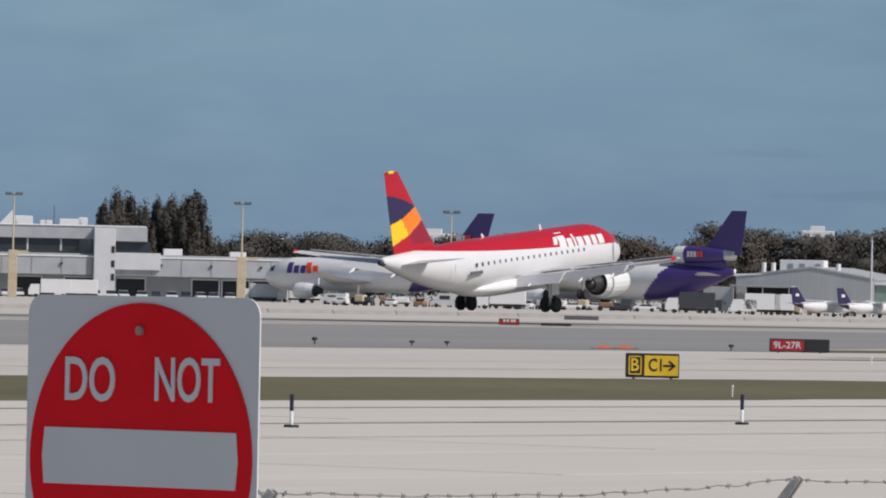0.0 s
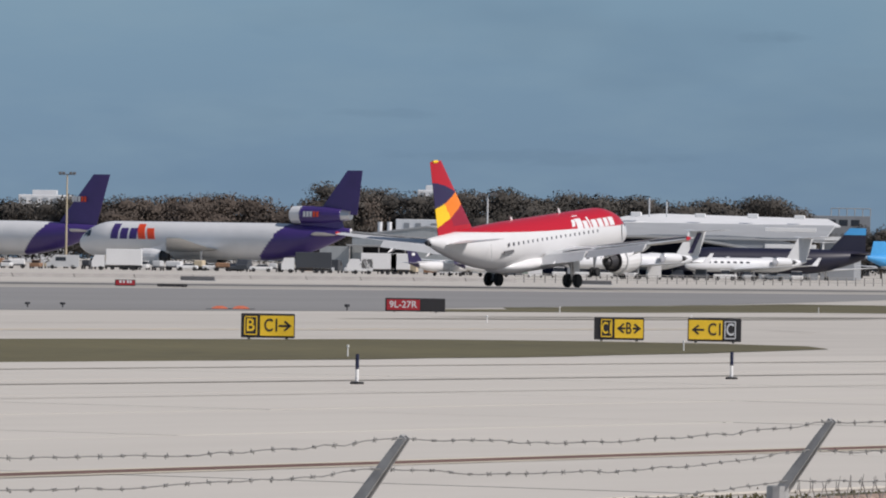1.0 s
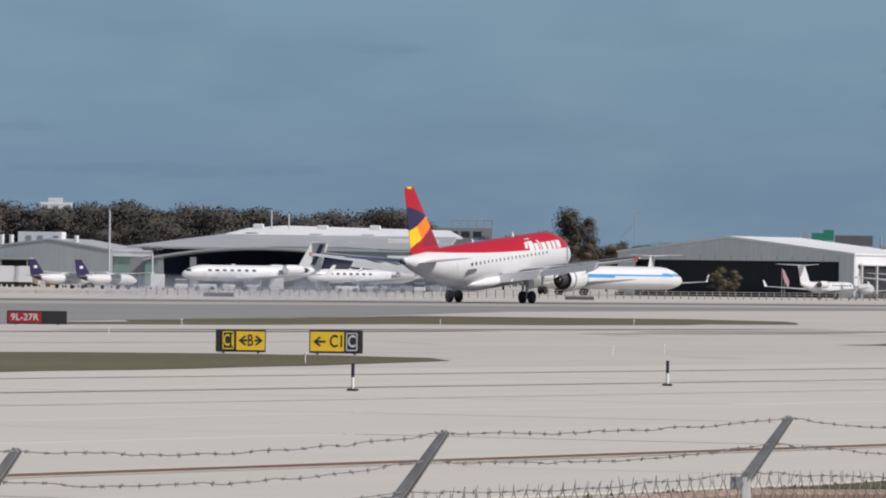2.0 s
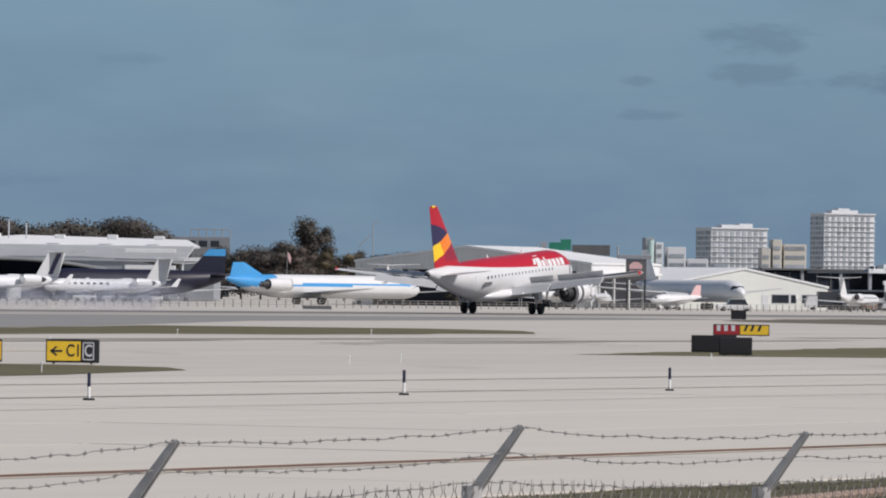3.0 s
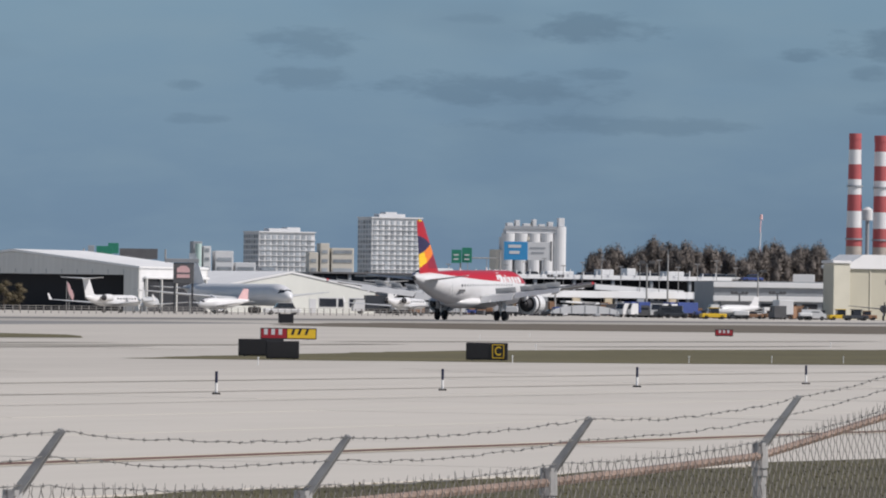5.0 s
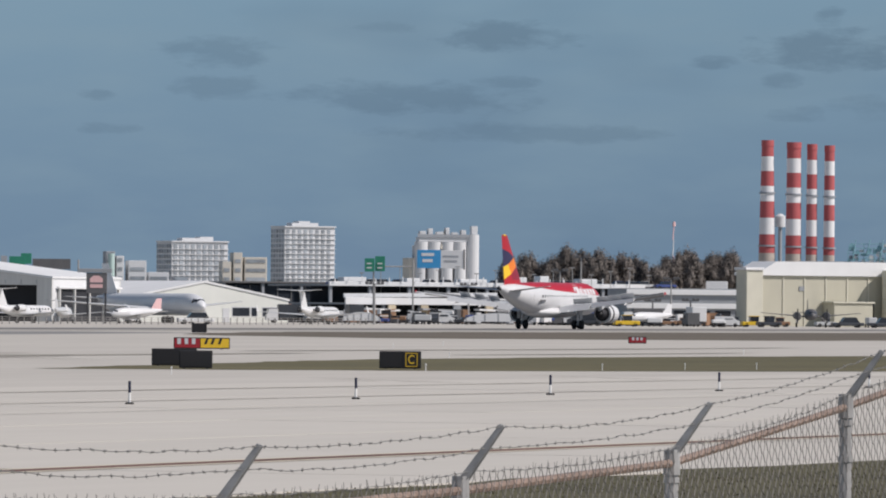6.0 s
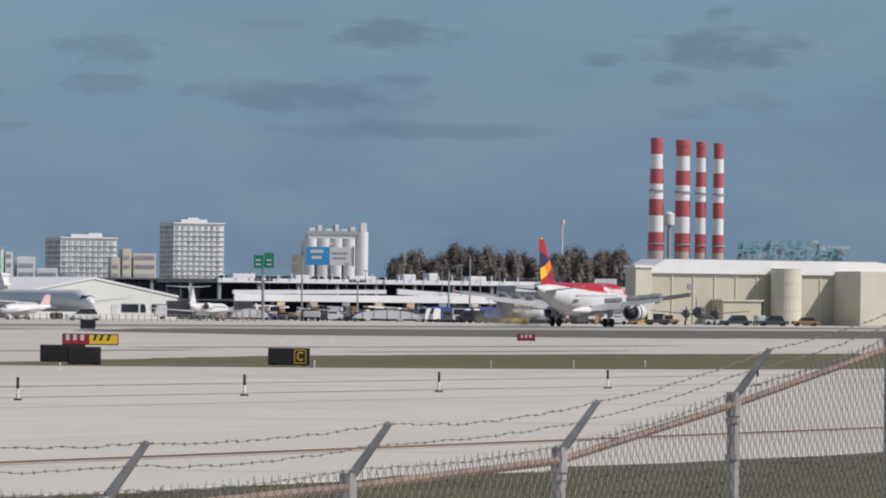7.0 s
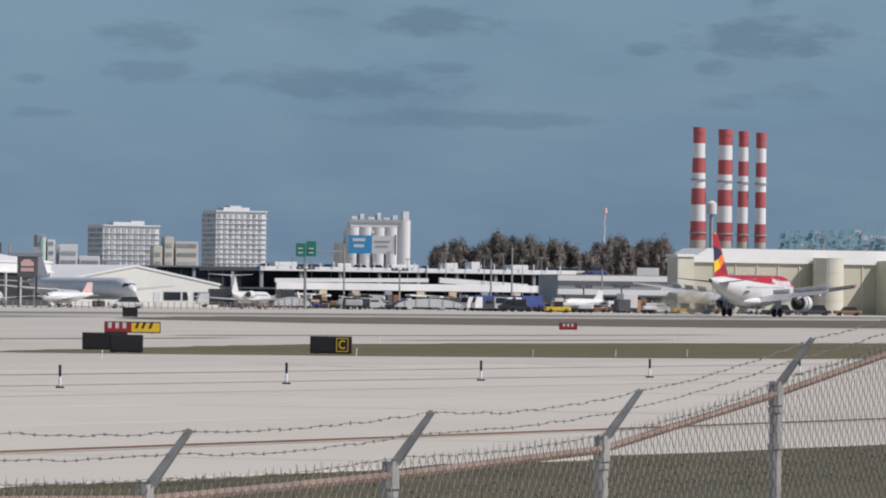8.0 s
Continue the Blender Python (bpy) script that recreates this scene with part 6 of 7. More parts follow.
for x in (-1.5, 0.5):
    for z in (10.0, 10.8):
        part("mark", box(x, x + 0.9, -0.03, 0.08, z, z + 0.25), M["far_white"], gs)
part("gantry", tube((-0.2, 0.6, 0), (-0.2, 0.6, 9.6), 0.16, seg=8), M["galvanised"], gs)
part("gantry_arm", tube((-0.2, 0.6, 10.4), (7.2, 0.6, 10.4), 0.12, seg=8), M["galvanised"], gs)
part("gantry", tube((7.2, 0.6, 0), (7.2, 0.6, 11.6), 0.16, seg=8), M["galvanised"], gs)

# power station stacks
for bearing, r0, r1, top in ((72.0, 5.3, 3.3, 99.0), (72.202, 4.7, 3.9, 97.9), (72.34, 3.4, 2.75, 97.0), (72.474, 3.4, 2.75, 96.3)):
    x, y, _ = polar(bearing, 4200)
    s = thing("chimney", pose(x, y, -0.03), "tall red and white banded power station chimney", "chimney", "power station chimneys")
    edges = [0, 36, 46.5, 55.8, 65, 73.6, 82, 90.2, 99.0]
    for i in range(8):
        z0, z1 = edges[i] * top / 99, edges[i + 1] * top / 99
        ra, rb_ = r0 + (r1 - r0) * z0 / top, r0 + (r1 - r0) * z1 / top
        key = "stack_base" if i == 0 else ("stack_red" if i % 2 else "stack_white")
        part("shaft", add_tube(bmesh.new(), (0, 0, z0), (0, 0, z1 - 0.02), ra, rb_, 28), M[key], s)
    part("rim", add_tube(bmesh.new(), (0, 0, top - 3.2), (0, 0, top + 0.3), r1 * 1.07, r1 * 1.07, 28), M["stack_red"], s)
    for z in (top * 0.70, top * 0.40):
        part("walkway", add_tube(bmesh.new(), (0, 0, z), (0, 0, z + 0.9), r0 + (r1 - r0) * z / top + 0.7, r0 + (r1 - r0) * z / top + 0.7, 24), M["far_grey"], s)
x, y, _ = polar(72.10, 4230)
tk = thing("water_tower", pose(x, y, -0.03), "pale grey elevated water tank between the chimneys", "water tower")
part("tank", add_tube(bmesh.new(), (0, 0, 51), (0, 0, 57), 3.0, 3.0, 18), M["far_white"], tk)
part("cap", add_tube(bmesh.new(), (0, 0, 57), (0, 0, 58.5), 3.0, 1.0, 18), M["far_white"], tk)
part("stem", tube((0, 0, 0), (0, 0, 51), 1.1, 1.1, 12), M["far_grey"], tk)


def power_plant():
    p = thing("power_plant", facade(73.05, 4100, 253), "teal and grey power station steelwork behind the hangar", "power station")
    rng = random.Random(9)
    part("base_hall", box(-58, 34, 8, 30, 0, 31, 0.2), M["far_grey"], p)
    for i in range(22):
        x = -31 + i * 2.9
        part("column", box(x, x + 0.4, 0, 0.5, 0, 41 - 0.12 * abs(x + 10) + rng.uniform(-5, 2.5)), M["plant_teal"], p)
    for z, x0, x1 in ((32, -31, 31), (35.2, -31, 22), (38.0, -29, 8), (40.4, -26, -6)):
        part("floor_beam", box(x0, x1, -0.1, 0.7, z, z + 0.4), M["plant_teal"], p)
    for i in range(46):
        x, z = rng.uniform(-31, 28), rng.uniform(30, 37)
        part("vessel", box(x, x + rng.uniform(1.0, 4.5), 1, 4, z, z + rng.uniform(0.8, 2.6), 0.2), M[rng.choice(("plant_teal", "far_white", "far_grey", "plant_teal", "far_grey"))], p)
    for i in range(30):
        x, z, q = rng.uniform(-30, 28), rng.uniform(31, 38.5), rng.uniform(0.7, 1.8)
        part("drum", add_tube(bmesh.new(), (x, 0.2, z), (x, 3, z), q, q, 14), M[rng.choice(("plant_teal", "far_white", "far_grey"))], p)
    for i in range(14):
        x = rng.uniform(-30, 20)
        part("dome", revolve_y([(-0.5, 1.6), (0.6, 1.5), (1.2, 0.9), (1.5, 0.2)], (x, 1.5, rng.uniform(37, 40.5)), 14), M[rng.choice(("plant_teal", "far_white"))], p)
    for i in range(9):
        x = -28 + i * 7 + rng.uniform(-1, 1)
        part("pipe", tube((x, -0.5, 31), (x + rng.uniform(-4, 4), -0.5, 43), 0.3, 0.3, 6), M["plant_teal"], p)
    for i in range(6):
        x = 20 + i * 2
        part("drum", add_tube(bmesh.new(), (x, 2, 38), (x, 4, 38), 1.0, 1.0, 12), M["far_white"], p)


power_plant()
# white flats that look over the woods
for bearing, dist, w_, z, hh in ((57.45, 2050, 15, 18.5, 5), (60.42, 2050, 9, 21.5, 5), (60.55, 2040, 6, 18, 4), (56.3, 2100, 3.5, 15.5, 4), (56.65, 2100, 3, 16, 4), (55.6, 2100, 4, 14.6, 3)):
    f = thing("far_house", facade(bearing, dist, 240), "white house showing over the trees", "house", "white houses over the trees")
    part("wall", box(-w_ / 2, w_ / 2, 0, 8, 0, z, 0.2), M["far_white"], f)
    part("roof_house", box(-w_ / 4, w_ / 5, 2, 7, z, z + 1.3, 0.1), M["far_white"], f)
    for k in range(max(1, int(w_ / 3))):
        part("window", box(-w_ / 2 + 0.8 + k * 3, -w_ / 2 + 2.2 + k * 3, -0.2, -0.03, z - 2.2, z - 0.8), M["far_window"], f)


# ---- trees ----
mt("bark", (0.12, 0.095, 0.075), 0.9, grain=4, vary=0.25, bump=0.4)
mt("leaf_dark", (0.062, 0.056, 0.049), 0.9, grain=0.3, stain=0.06, vary=0.3, world_space=True)
mt("leaf_brown", (0.080, 0.063, 0.052), 0.9, grain=0.3, stain=0.06, vary=0.35, world_space=True)
# pine leaves are paled, with the haze before them in the base colour
mt("leaf_pine", (0.15, 0.132, 0.12), 0.9, grain=0.3, stain=0.06, vary=0.3, world_space=True)
mt("leaf_olive", (0.105, 0.085, 0.05), 0.9, grain=0.3, stain=0.06, vary=0.35, world_space=True)


def leaf_mesh(name, centres, radii, per, size, seed):
    """Many small leaf clumps, each a bent pair of triangles, scattered near the skins of the given lobes."""
    rng = np.random.default_rng(seed)
    c, r = np.repeat(np.array(centres, float), per, axis=0), np.repeat(np.array(radii, float), per, axis=0)
    n = len(c)
    d = rng.normal(size=(n, 3))
    d /= np.linalg.norm(d, axis=1)[:, None]
    p = c + d * r * rng.uniform(0.5, 1.15, n)[:, None]
    p[:, 2] = np.maximum(p[:, 2], 0.3)
    f = d + 0.45 * rng.normal(size=(n, 3))
    a = np.cross(f, rng.normal(size=(n, 3)))
    a /= np.linalg.norm(a, axis=1)[:, None]
    b = np.cross(f, a)
    b /= np.linalg.norm(b, axis=1)[:, None]
    s = size * rng.uniform(0.5, 1.4, n)[:, None]
    v = np.stack([p - a * s, p - b * s * 0.6, p + a * s, p + b * s * 0.6], axis=1).reshape(-1, 3)
    # a lumpy inner mass behind the leaves of each clump
    nu, nv, m = 9, 6, len(centres)
    th, ph = np.meshgrid(np.arange(nu) * 2 * math.pi / nu, (np.arange(nv) + 0.5) * math.pi / nv)
    ball = np.stack([np.cos(th) * np.sin(ph), np.sin(th) * np.sin(ph), np.cos(ph)], axis=2).reshape(-1, 3)
    lump = rng.uniform(0.25, 0.62, (m, nu * nv, 1))
    core = np.array(centres, float)[:, None, :] + ball[None] * np.array(radii, float)[:, None, :] * lump
    core[:, :, 2] = np.maximum(core[:, :, 2], 0.2)
    quads = np.array([(i * nu + k, (i + 1) * nu + k, (i + 1) * nu + (k + 1) % nu, i * nu + (k + 1) % nu) for i in range(nv - 1) for k in range(nu)])
    faces = np.concatenate([np.arange(n * 4).reshape(-1, 4), (quads[None] + (np.arange(m) * nu * nv)[:, None, None] + n * 4).reshape(-1, 4)])
    me = bpy.data.meshes.new(name)
    me.from_pydata(np.concatenate([v, core.reshape(-1, 3)]).tolist(), [], faces.tolist())
    # leaves share the lie of their clump, so that light falls softly over a crown
    lie = 0.7 * d + 0.25 * rng.normal(size=(n, 3)) + np.array((-0.15, -0.25, 0.4))
    lie /= np.linalg.norm(lie, axis=1)[:, None]
    lie = np.concatenate([np.repeat(lie, 4, axis=0), np.tile(ball, (m, 1))])
    me.polygons.foreach_set("use_smooth", np.ones(len(faces), bool))
    me.normals_split_custom_set_from_vertices(lie.tolist())
    return me


def tree(bearing, dist, height, width, label, key="leaf_dark", seed=1, lobes=16, tall=False, per=260, name="tree"):
    rng = random.Random(seed)
    x, y, _ = polar(bearing, dist)
    t = thing(name, pose(x, y, -0.03, 0, 0, rng.uniform(0, 360)), label, "tree")
    bm = tube((0, 0, 0), (0, 0, height * 0.45), 0.022 * height, 0.014 * height, 8)
    add_tube(bm, (0, 0, height * 0.45), (rng.uniform(-0.05, 0.05) * width, 0, height * 0.85), 0.014 * height, 0.004 * height, 7)
    centres, radii = [], []
    for i in range(lobes):
        k = 0.28 + 0.68 * (i + rng.random()) / lobes
        spread = width * 0.5 * (math.sin(math.pi * min(1, 0.18 + k * 0.8)) ** 0.7) * (0.85 if tall else 1.0)
        a = rng.uniform(0, 6.283)
        q = spread * rng.uniform(0.25, 0.85)
        cpt = (q * math.cos(a), q * math.sin(a), height * k * 0.93)
        centres.append(cpt)
        if tall:
            radii.append((width * rng.uniform(0.07, 0.13), width * rng.uniform(0.07, 0.13), height * rng.uniform(0.10, 0.19)))
        else:
            radii.append((width * rng.uniform(0.12, 0.24), width * rng.uniform(0.12, 0.24), height * rng.uniform(0.06, 0.13)))
        add_tube(bm, (0, 0, height * k * 0.6), cpt, 0.006 * height, 0.002 * height, 5)
    part("trunk", bm, M["bark"], t)
    me = leaf_mesh("crown", centres, radii, per, 0.02 * height ** 0.8, seed)
    me.materials.append(M[key])
    ob = new("crown", me)
    ob.parent = t
    return t


# tall casuarinas beside the cargo building
for i, (bearing, hh, ww) in enumerate(((54.95, 19.6, 6.5), (55.05, 21.8, 8), (55.15, 21.4, 8), (55.25, 19.2, 8), (55.38, 20.6, 8), (55.48, 21.0, 9), (55.58, 21.4, 9), (55.67, 22.4, 8))):
    tree(bearing, 1550 + 6 * (i % 3), hh, ww, "tall dark casuarina tree behind the cargo building", "leaf_dark", 20 + i, 38, True, 280)
# lone tree and bushes by the gabled hangar
tree(64.36, 1500, 17.6, 10, "tall sparse tree over darker bushes", "leaf_dark", 41, 18, False, 360)
tree(64.47, 1505, 15.8, 8.5, "tall sparse tree over darker bushes", "leaf_dark", 42, 14, False, 360)
for i, (bearing, hh, ww, key) in enumerate(((64.0, 9.5, 9, "leaf_dark"), (64.14, 11.0, 9, "leaf_dark"), (64.3, 9.8, 10, "leaf_brown"), (64.5, 9.0, 9, "leaf_olive"), (64.64, 8.6, 8, "leaf_olive"), (64.76, 9.4, 6, "leaf_dark"), (64.88, 8.4, 5, "leaf_brown"), (63.85, 9.2, 9, "leaf_dark"), (63.7, 9.6, 9, "leaf_dark"), (64.95, 8.8, 4, "leaf_dark"))):
    tree(bearing, 1480, hh * 1.15, ww * 1.3, "round dark bush-like tree", key, 50 + i, 12, False, 360)
tree(65.50, 1095, 4.6, 4.8, "small round dry-leaved tree before the hangar door", "leaf_olive", 70, 12, False, 260)
tree(65.62, 1092, 4.4, 3.2, "small round dry-leaved tree before the hangar door", "leaf_olive", 71, 10, False, 360)
# pines towards the terminal
for i in range(30):
    rng_ = random.Random(200 + i)
    bearing = 70.02 + 1.74 * i / 29 + rng_.uniform(-0.02, 0.02)
    hh = 14.6 + 2.0 * math.sin(i * 0.9) * 0.5 + rng_.uniform(-0.6, 1.6) + (2.0 if 5 < i < 14 or i > 19 else 0.0)
    tree(bearing, 1700 + rng_.uniform(-10, 25), hh * 0.94, 10.0 + rng_.uniform(-1.5, 2), "feathery grey-green pine in a row", "leaf_pine", 220 + i, 34, True, 230)
for bearing, dist, hh in ((69.85, 1690, 7.2), (68.35, 1600, 8.3), (67.05, 1700, 8), (68.28, 2600, 13)):
    tree(bearing, dist, hh, hh * 0.6, "small dark tree among buildings", "leaf_dark", int(hh * 10), 10, False, 360)


# distant woods as one uneven mass of crowns
def woods(name, b0, b1, dist, base, swell, n, seed, key, label):
    rng = np.random.default_rng(seed)
    centres, radii = [], []
    for i in range(n):
        b = b0 + (b1 - b0) * (i + rng.uniform(-0.5, 0.5)) / n
        top = base + swell * (0.5 * math.sin(b * 5.1 + seed) + 0.3 * math.sin(b * 13.0) + 0.35 * math.sin(b * 31.0)) + rng.uniform(-1.2, 1.2)
        w = rng.uniform(3.5, 7.5)
        dd = dist + rng.uniform(-25, 25)
        for z, k in ((top - 2.4, 1.0), (top * 0.62, 1.25), (top * 0.3, 1.3)):
            x, y, _ = polar(b, dd)
            centres.append((x + rng.uniform(-2, 2), y + rng.uniform(-2, 2), z))
            radii.append((w * k, w * k, 2.6 if z > top * 0.7 else top * 0.25))
    me = leaf_mesh(name, centres, radii, 720, 0.33, seed)
    me.materials.append(M[key])
    return tagged(new(name, me), label, "woods", kind="stuff")


woods("woods", 55.6, 58.2, 1900, 15.2, 2.0, 34, 3, "leaf_dark", "dark band of distant trees")
woods("woods", 57.9, 60.0, 1880, 16.2, 2.2, 30, 4, "leaf_brown", "brownish band of distant trees")
woods("woods", 59.6, 61.5, 1870, 18.6, 1.8, 28, 5, "leaf_dark", "dark band of taller distant trees")
woods("woods", 61.2, 63.3, 1860, 17.4, 2.6, 30, 7, "leaf_dark", "dark rounded band of distant trees")
woods("woods", 63.0, 65.3, 1900, 10.5, 1.6, 30, 8, "leaf_dark", "low dark band of distant trees")
woods("woods", 71.7, 75.0, 2300, 8.0, 1.0, 26, 9, "leaf_dark", "low dark band of trees far along the airfield")
woods("woods", 52.0, 55.0, 2000, 12.0, 1.6, 30, 11, "leaf_dark", "dark band of distant trees")
woods("woods", 65.0, 72.0, 2900, 9.0, 1.5, 26, 12, "leaf_dark", "low dark band of trees before the town")


# ---- masts, lamps, ramp clutter ----
def light_mast(bearing, dist, height, label, key="wall_white", base_w=0.0):
    x, y, _ = polar(bearing, dist)
    m = thing("light_mast", pose(x, y, -0.03, 0, 0, -bearing), label, "light mast")
    part("pole", tube((0, 0, 0), (0, 0, height), 0.2, 0.11, 8), M[key], m)
    if base_w:
        part("pedestal", box(-base_w / 2, base_w / 2, -0.4, 0.4, 0, height * 0.46, 0.05), M["tan_wall"], m, "tan pedestal shaft")
        part("side_arm", box(0, 2.6, -0.15, 0.15, height * 0.43, height * 0.455), M["tan_wall"], m)
    part("cross_bar", box(-1.3, 1.3, -0.1, 0.1, height - 0.15, height), M["dark_grey"], m)
    for xx in (-1.2, -0.6, 0.6, 1.2):
        part("lamp_head", box(xx - 0.26, xx + 0.26, -0.3, 0.1, height - 0.1, height + 0.35, 0.05), M["dark_grey"], m)
    return m


light_mast(54.26, 1250, 17.2, "tall floodlight mast with a tan pedestal", "tan_wall", base_w=1.5)
light_mast(56.01, 1250, 16.4, "tall floodlight mast with a tan pedestal", "tan_wall", base_w=1.5)
light_mast(57.61, 1250, 15.7, "tall floodlight mast behind parked freighters", "tan_wall")
light_mast(60.83, 1150, 12.4, "white floodlight mast on the ramp")
light_mast(61.16, 1100, 5.9, "short white floodlight mast")
light_mast(69.0, 1150, 6.3, "slim lamp post before the terminal", "galvanised")
light_mast(69.72, 1250, 6.6, "slim lamp post before the terminal", "galvanised")
light_mast(70.42, 1330, 9.5, "slim dark mast before the pines", "galvanised")
light_mast(70.58, 1330, 11.9, "tall slim dark mast before the pines", "galvanised")
light_mast(71.27, 1330, 8.2, "slim dark mast before the pines", "galvanised")
light_mast(71.13, 1250, 4.2, "short dark ramp lamp", "dark_grey")
light_mast(71.42, 1250, 4.3, "short dark ramp lamp", "dark_grey")
x, y, _ = polar(71.28, 2500)
rm = thing("radio_mast", pose(x, y, -0.03), "thin red and white radio mast", "mast")
for i in range(6):
    part("section", tube((0, 0, i * 5.3), (0.25 * i, 0, (i + 1) * 5.3), 0.2, 0.17, 6), M["pale_red" if i % 2 else "far_white"], rm)
part("tip_ball", add_tube(bmesh.new(), (1.2, 0, 31), (1.2, 0, 32.6), 0.6, 0.4, 10), M["pale_red"], rm)
x, y, _ = polar(64.79, 2600)
cr = thing("crane", pose(x, y, -0.03, 0, 0, -65), "far grey lattice crane over the trees", "crane")
part("tower", tube((3, 0, 0), (3, 0, 25), 0.22, 0.18, 6), M["far_grey"], cr)
part("jib", tube((-2, 0, 17), (2.6, 0, 22), 0.2, 0.14, 6), M["far_grey"], cr)
part("jib", tube((3, 0, 25), (5, 0, 26.5), 0.15, 0.12, 6), M["far_grey"], cr)


def vehicle(kind, bearing, dist, az, key, label, k=1.0):
    """Ramp vehicles: body, cab with glass, four wheels."""
    v = thing({"van": "van", "truck": "truck", "car": "car", "tug": "tug", "cart": "baggage_cart"}[kind], heading(bearing, dist, az), label, "vehicle", "vehicles on the ramp")
    spec = {"van": (5.2, 2.0, 2.3), "truck": (7.5, 2.4, 3.2), "car": (4.5, 1.8, 1.45), "tug": (3.4, 1.9, 1.5), "cart": (3.2, 1.6, 1.7)}[kind]
    L, W, H = [q * k for q in spec]
    if kind == "car":
        part("body", box(-L / 2, L / 2, -W / 2, W / 2, 0.3, 0.85, 0.1), M[key], v)
        part("cabin", prism([(-L * 0.36, 0.85), (L * 0.24, 0.85), (L * 0.12, H), (-L * 0.26, H)], -W * 0.44, W * 0.44), M["window_dark"], v)
        part("roof", box(-L * 0.26, L * 0.12, -W * 0.42, W * 0.42, H, H + 0.05, 0.02), M[key], v)
    elif kind == "truck":
        part("cargo_box", box(-L / 2, L * 0.22, -W / 2, W / 2, 0.8, H, 0.06), M[key], v)
        part("cab", prism([(L * 0.24, 0.5), (L * 0.5, 0.5), (L * 0.5, 1.3), (L * 0.44, 2.3), (L * 0.24, 2.3)], -W / 2, W / 2), M["vehicle_white"], v)
        part("windscreen", prism([(L * 0.505, 1.35), (L * 0.45, 2.2), (L * 0.44, 2.2), (L * 0.495, 1.35)], -W * 0.42, W * 0.42), M["window_dark"], v)
        part("chassis", box(-L / 2, L * 0.45, -W * 0.3, W * 0.3, 0.45, 0.78), M["dark_metal"], v)
    elif kind == "van":
        part("body", prism([(-L / 2, 0.35), (L / 2, 0.35), (L / 2, 1.0), (L * 0.36, 1.2), (L * 0.24, H), (-L / 2, H)], -W / 2, W / 2), M[key], v)
        part("windows", box(-L * 0.1, L * 0.22, -W / 2 - 0.02, W / 2 + 0.02, 1.25, H - 0.35), M["window_dark"], v)
    elif kind == "tug":
        part("body", box(-L / 2, L / 2, -W / 2, W / 2, 0.3, 0.9, 0.08), M[key], v)
        part("cab", box(-L * 0.2, L * 0.15, -W * 0.4, W * 0.4, 0.9, H, 0.06), M["window_dark"], v)
        part("cab_roof", box(-L * 0.24, L * 0.2, -W * 0.44, W * 0.44, H, H + 0.1, 0.03), M[key], v)
    else:
        part("bed", box(-L / 2, L / 2, -W / 2, W / 2, 0.45, 0.6, 0.03), M["dark_metal"], v)
        part("load", box(-L * 0.45, L * 0.45, -W * 0.45, W * 0.45, 0.61, H, 0.12), M[key], v)
    for sx in (-0.32, 0.32):
        for sy in (-1, 1):
            part("wheel", revolve_y([(-0.1, 0.2), (-0.1, 0.33), (0.1, 0.33), (0.1, 0.2)], (sx * L, sy * (W / 2 - 0.1), 0.33), 10), M["tyre"], v)
    return v


rv = random.Random(77)
# row of parked cars and trucks under the cargo building
for i in range(17):
    vehicle("car", 54.2 + i * 0.115 + rv.uniform(-0.02, 0.02), 1318 + rv.uniform(-6, 6), rv.choice((50, 60, 230)), rv.choice(("vehicle_white", "vehicle_white", "wing_grey", "vehicle_dark")), rv.choice(("parked car before the cargo building",)))
for b_, key in ((54.55, "vehicle_white"), (54.75, "vehicle_white"), (56.45, "vehicle_white"), (56.15, "wing_grey")):
    vehicle("truck", b_, 1305, 325, key, "box truck before the cargo building")
# freight ramp clutter under the parked freighters
for i in range(46):
    b_ = 56.7 + 4.3 * i / 45 + rv.uniform(-0.04, 0.04)
    kind = rv.choice(("cart", "cart", "tug", "van", "car", "cart", "tug"))
    key = rv.choice(("vehicle_white", "vehicle_white", "wing_grey", "brown_box", "vehicle_dark", "tan_wall"))
    vehicle(kind, b_, 1190 + rv.uniform(-45, 20), rv.choice((330, 345, 60, 70, 250)), key, {"cart": "loaded freight cart on the ramp", "tug": "small tug parked on the ramp", "van": "service van parked on the ramp", "car": "car parked on the ramp"}[kind], rv.uniform(0.75, 1.0))
for b_, key, text in ((59.95, "vehicle_white", "white ramp truck with dark panels"), (60.05, "vehicle_white", "white box truck on the ramp"), (59.45, "vehicle_dark", "dark box truck on the ramp"), (58.0, "vehicle_white", "white ramp truck beside a freighter")):
    vehicle("truck", b_, 1120, 330, key, text)
for i in range(12):
    vehicle(rv.choice(("car", "van", "tug")), 61.2 + 2.0 * i / 11, 1090 + rv.uniform(-15, 25), rv.choice((330, 250, 60)), rv.choice(("vehicle_white", "wing_grey", "vehicle_dark", "vehicle_white")), "service vehicle before the hangars")
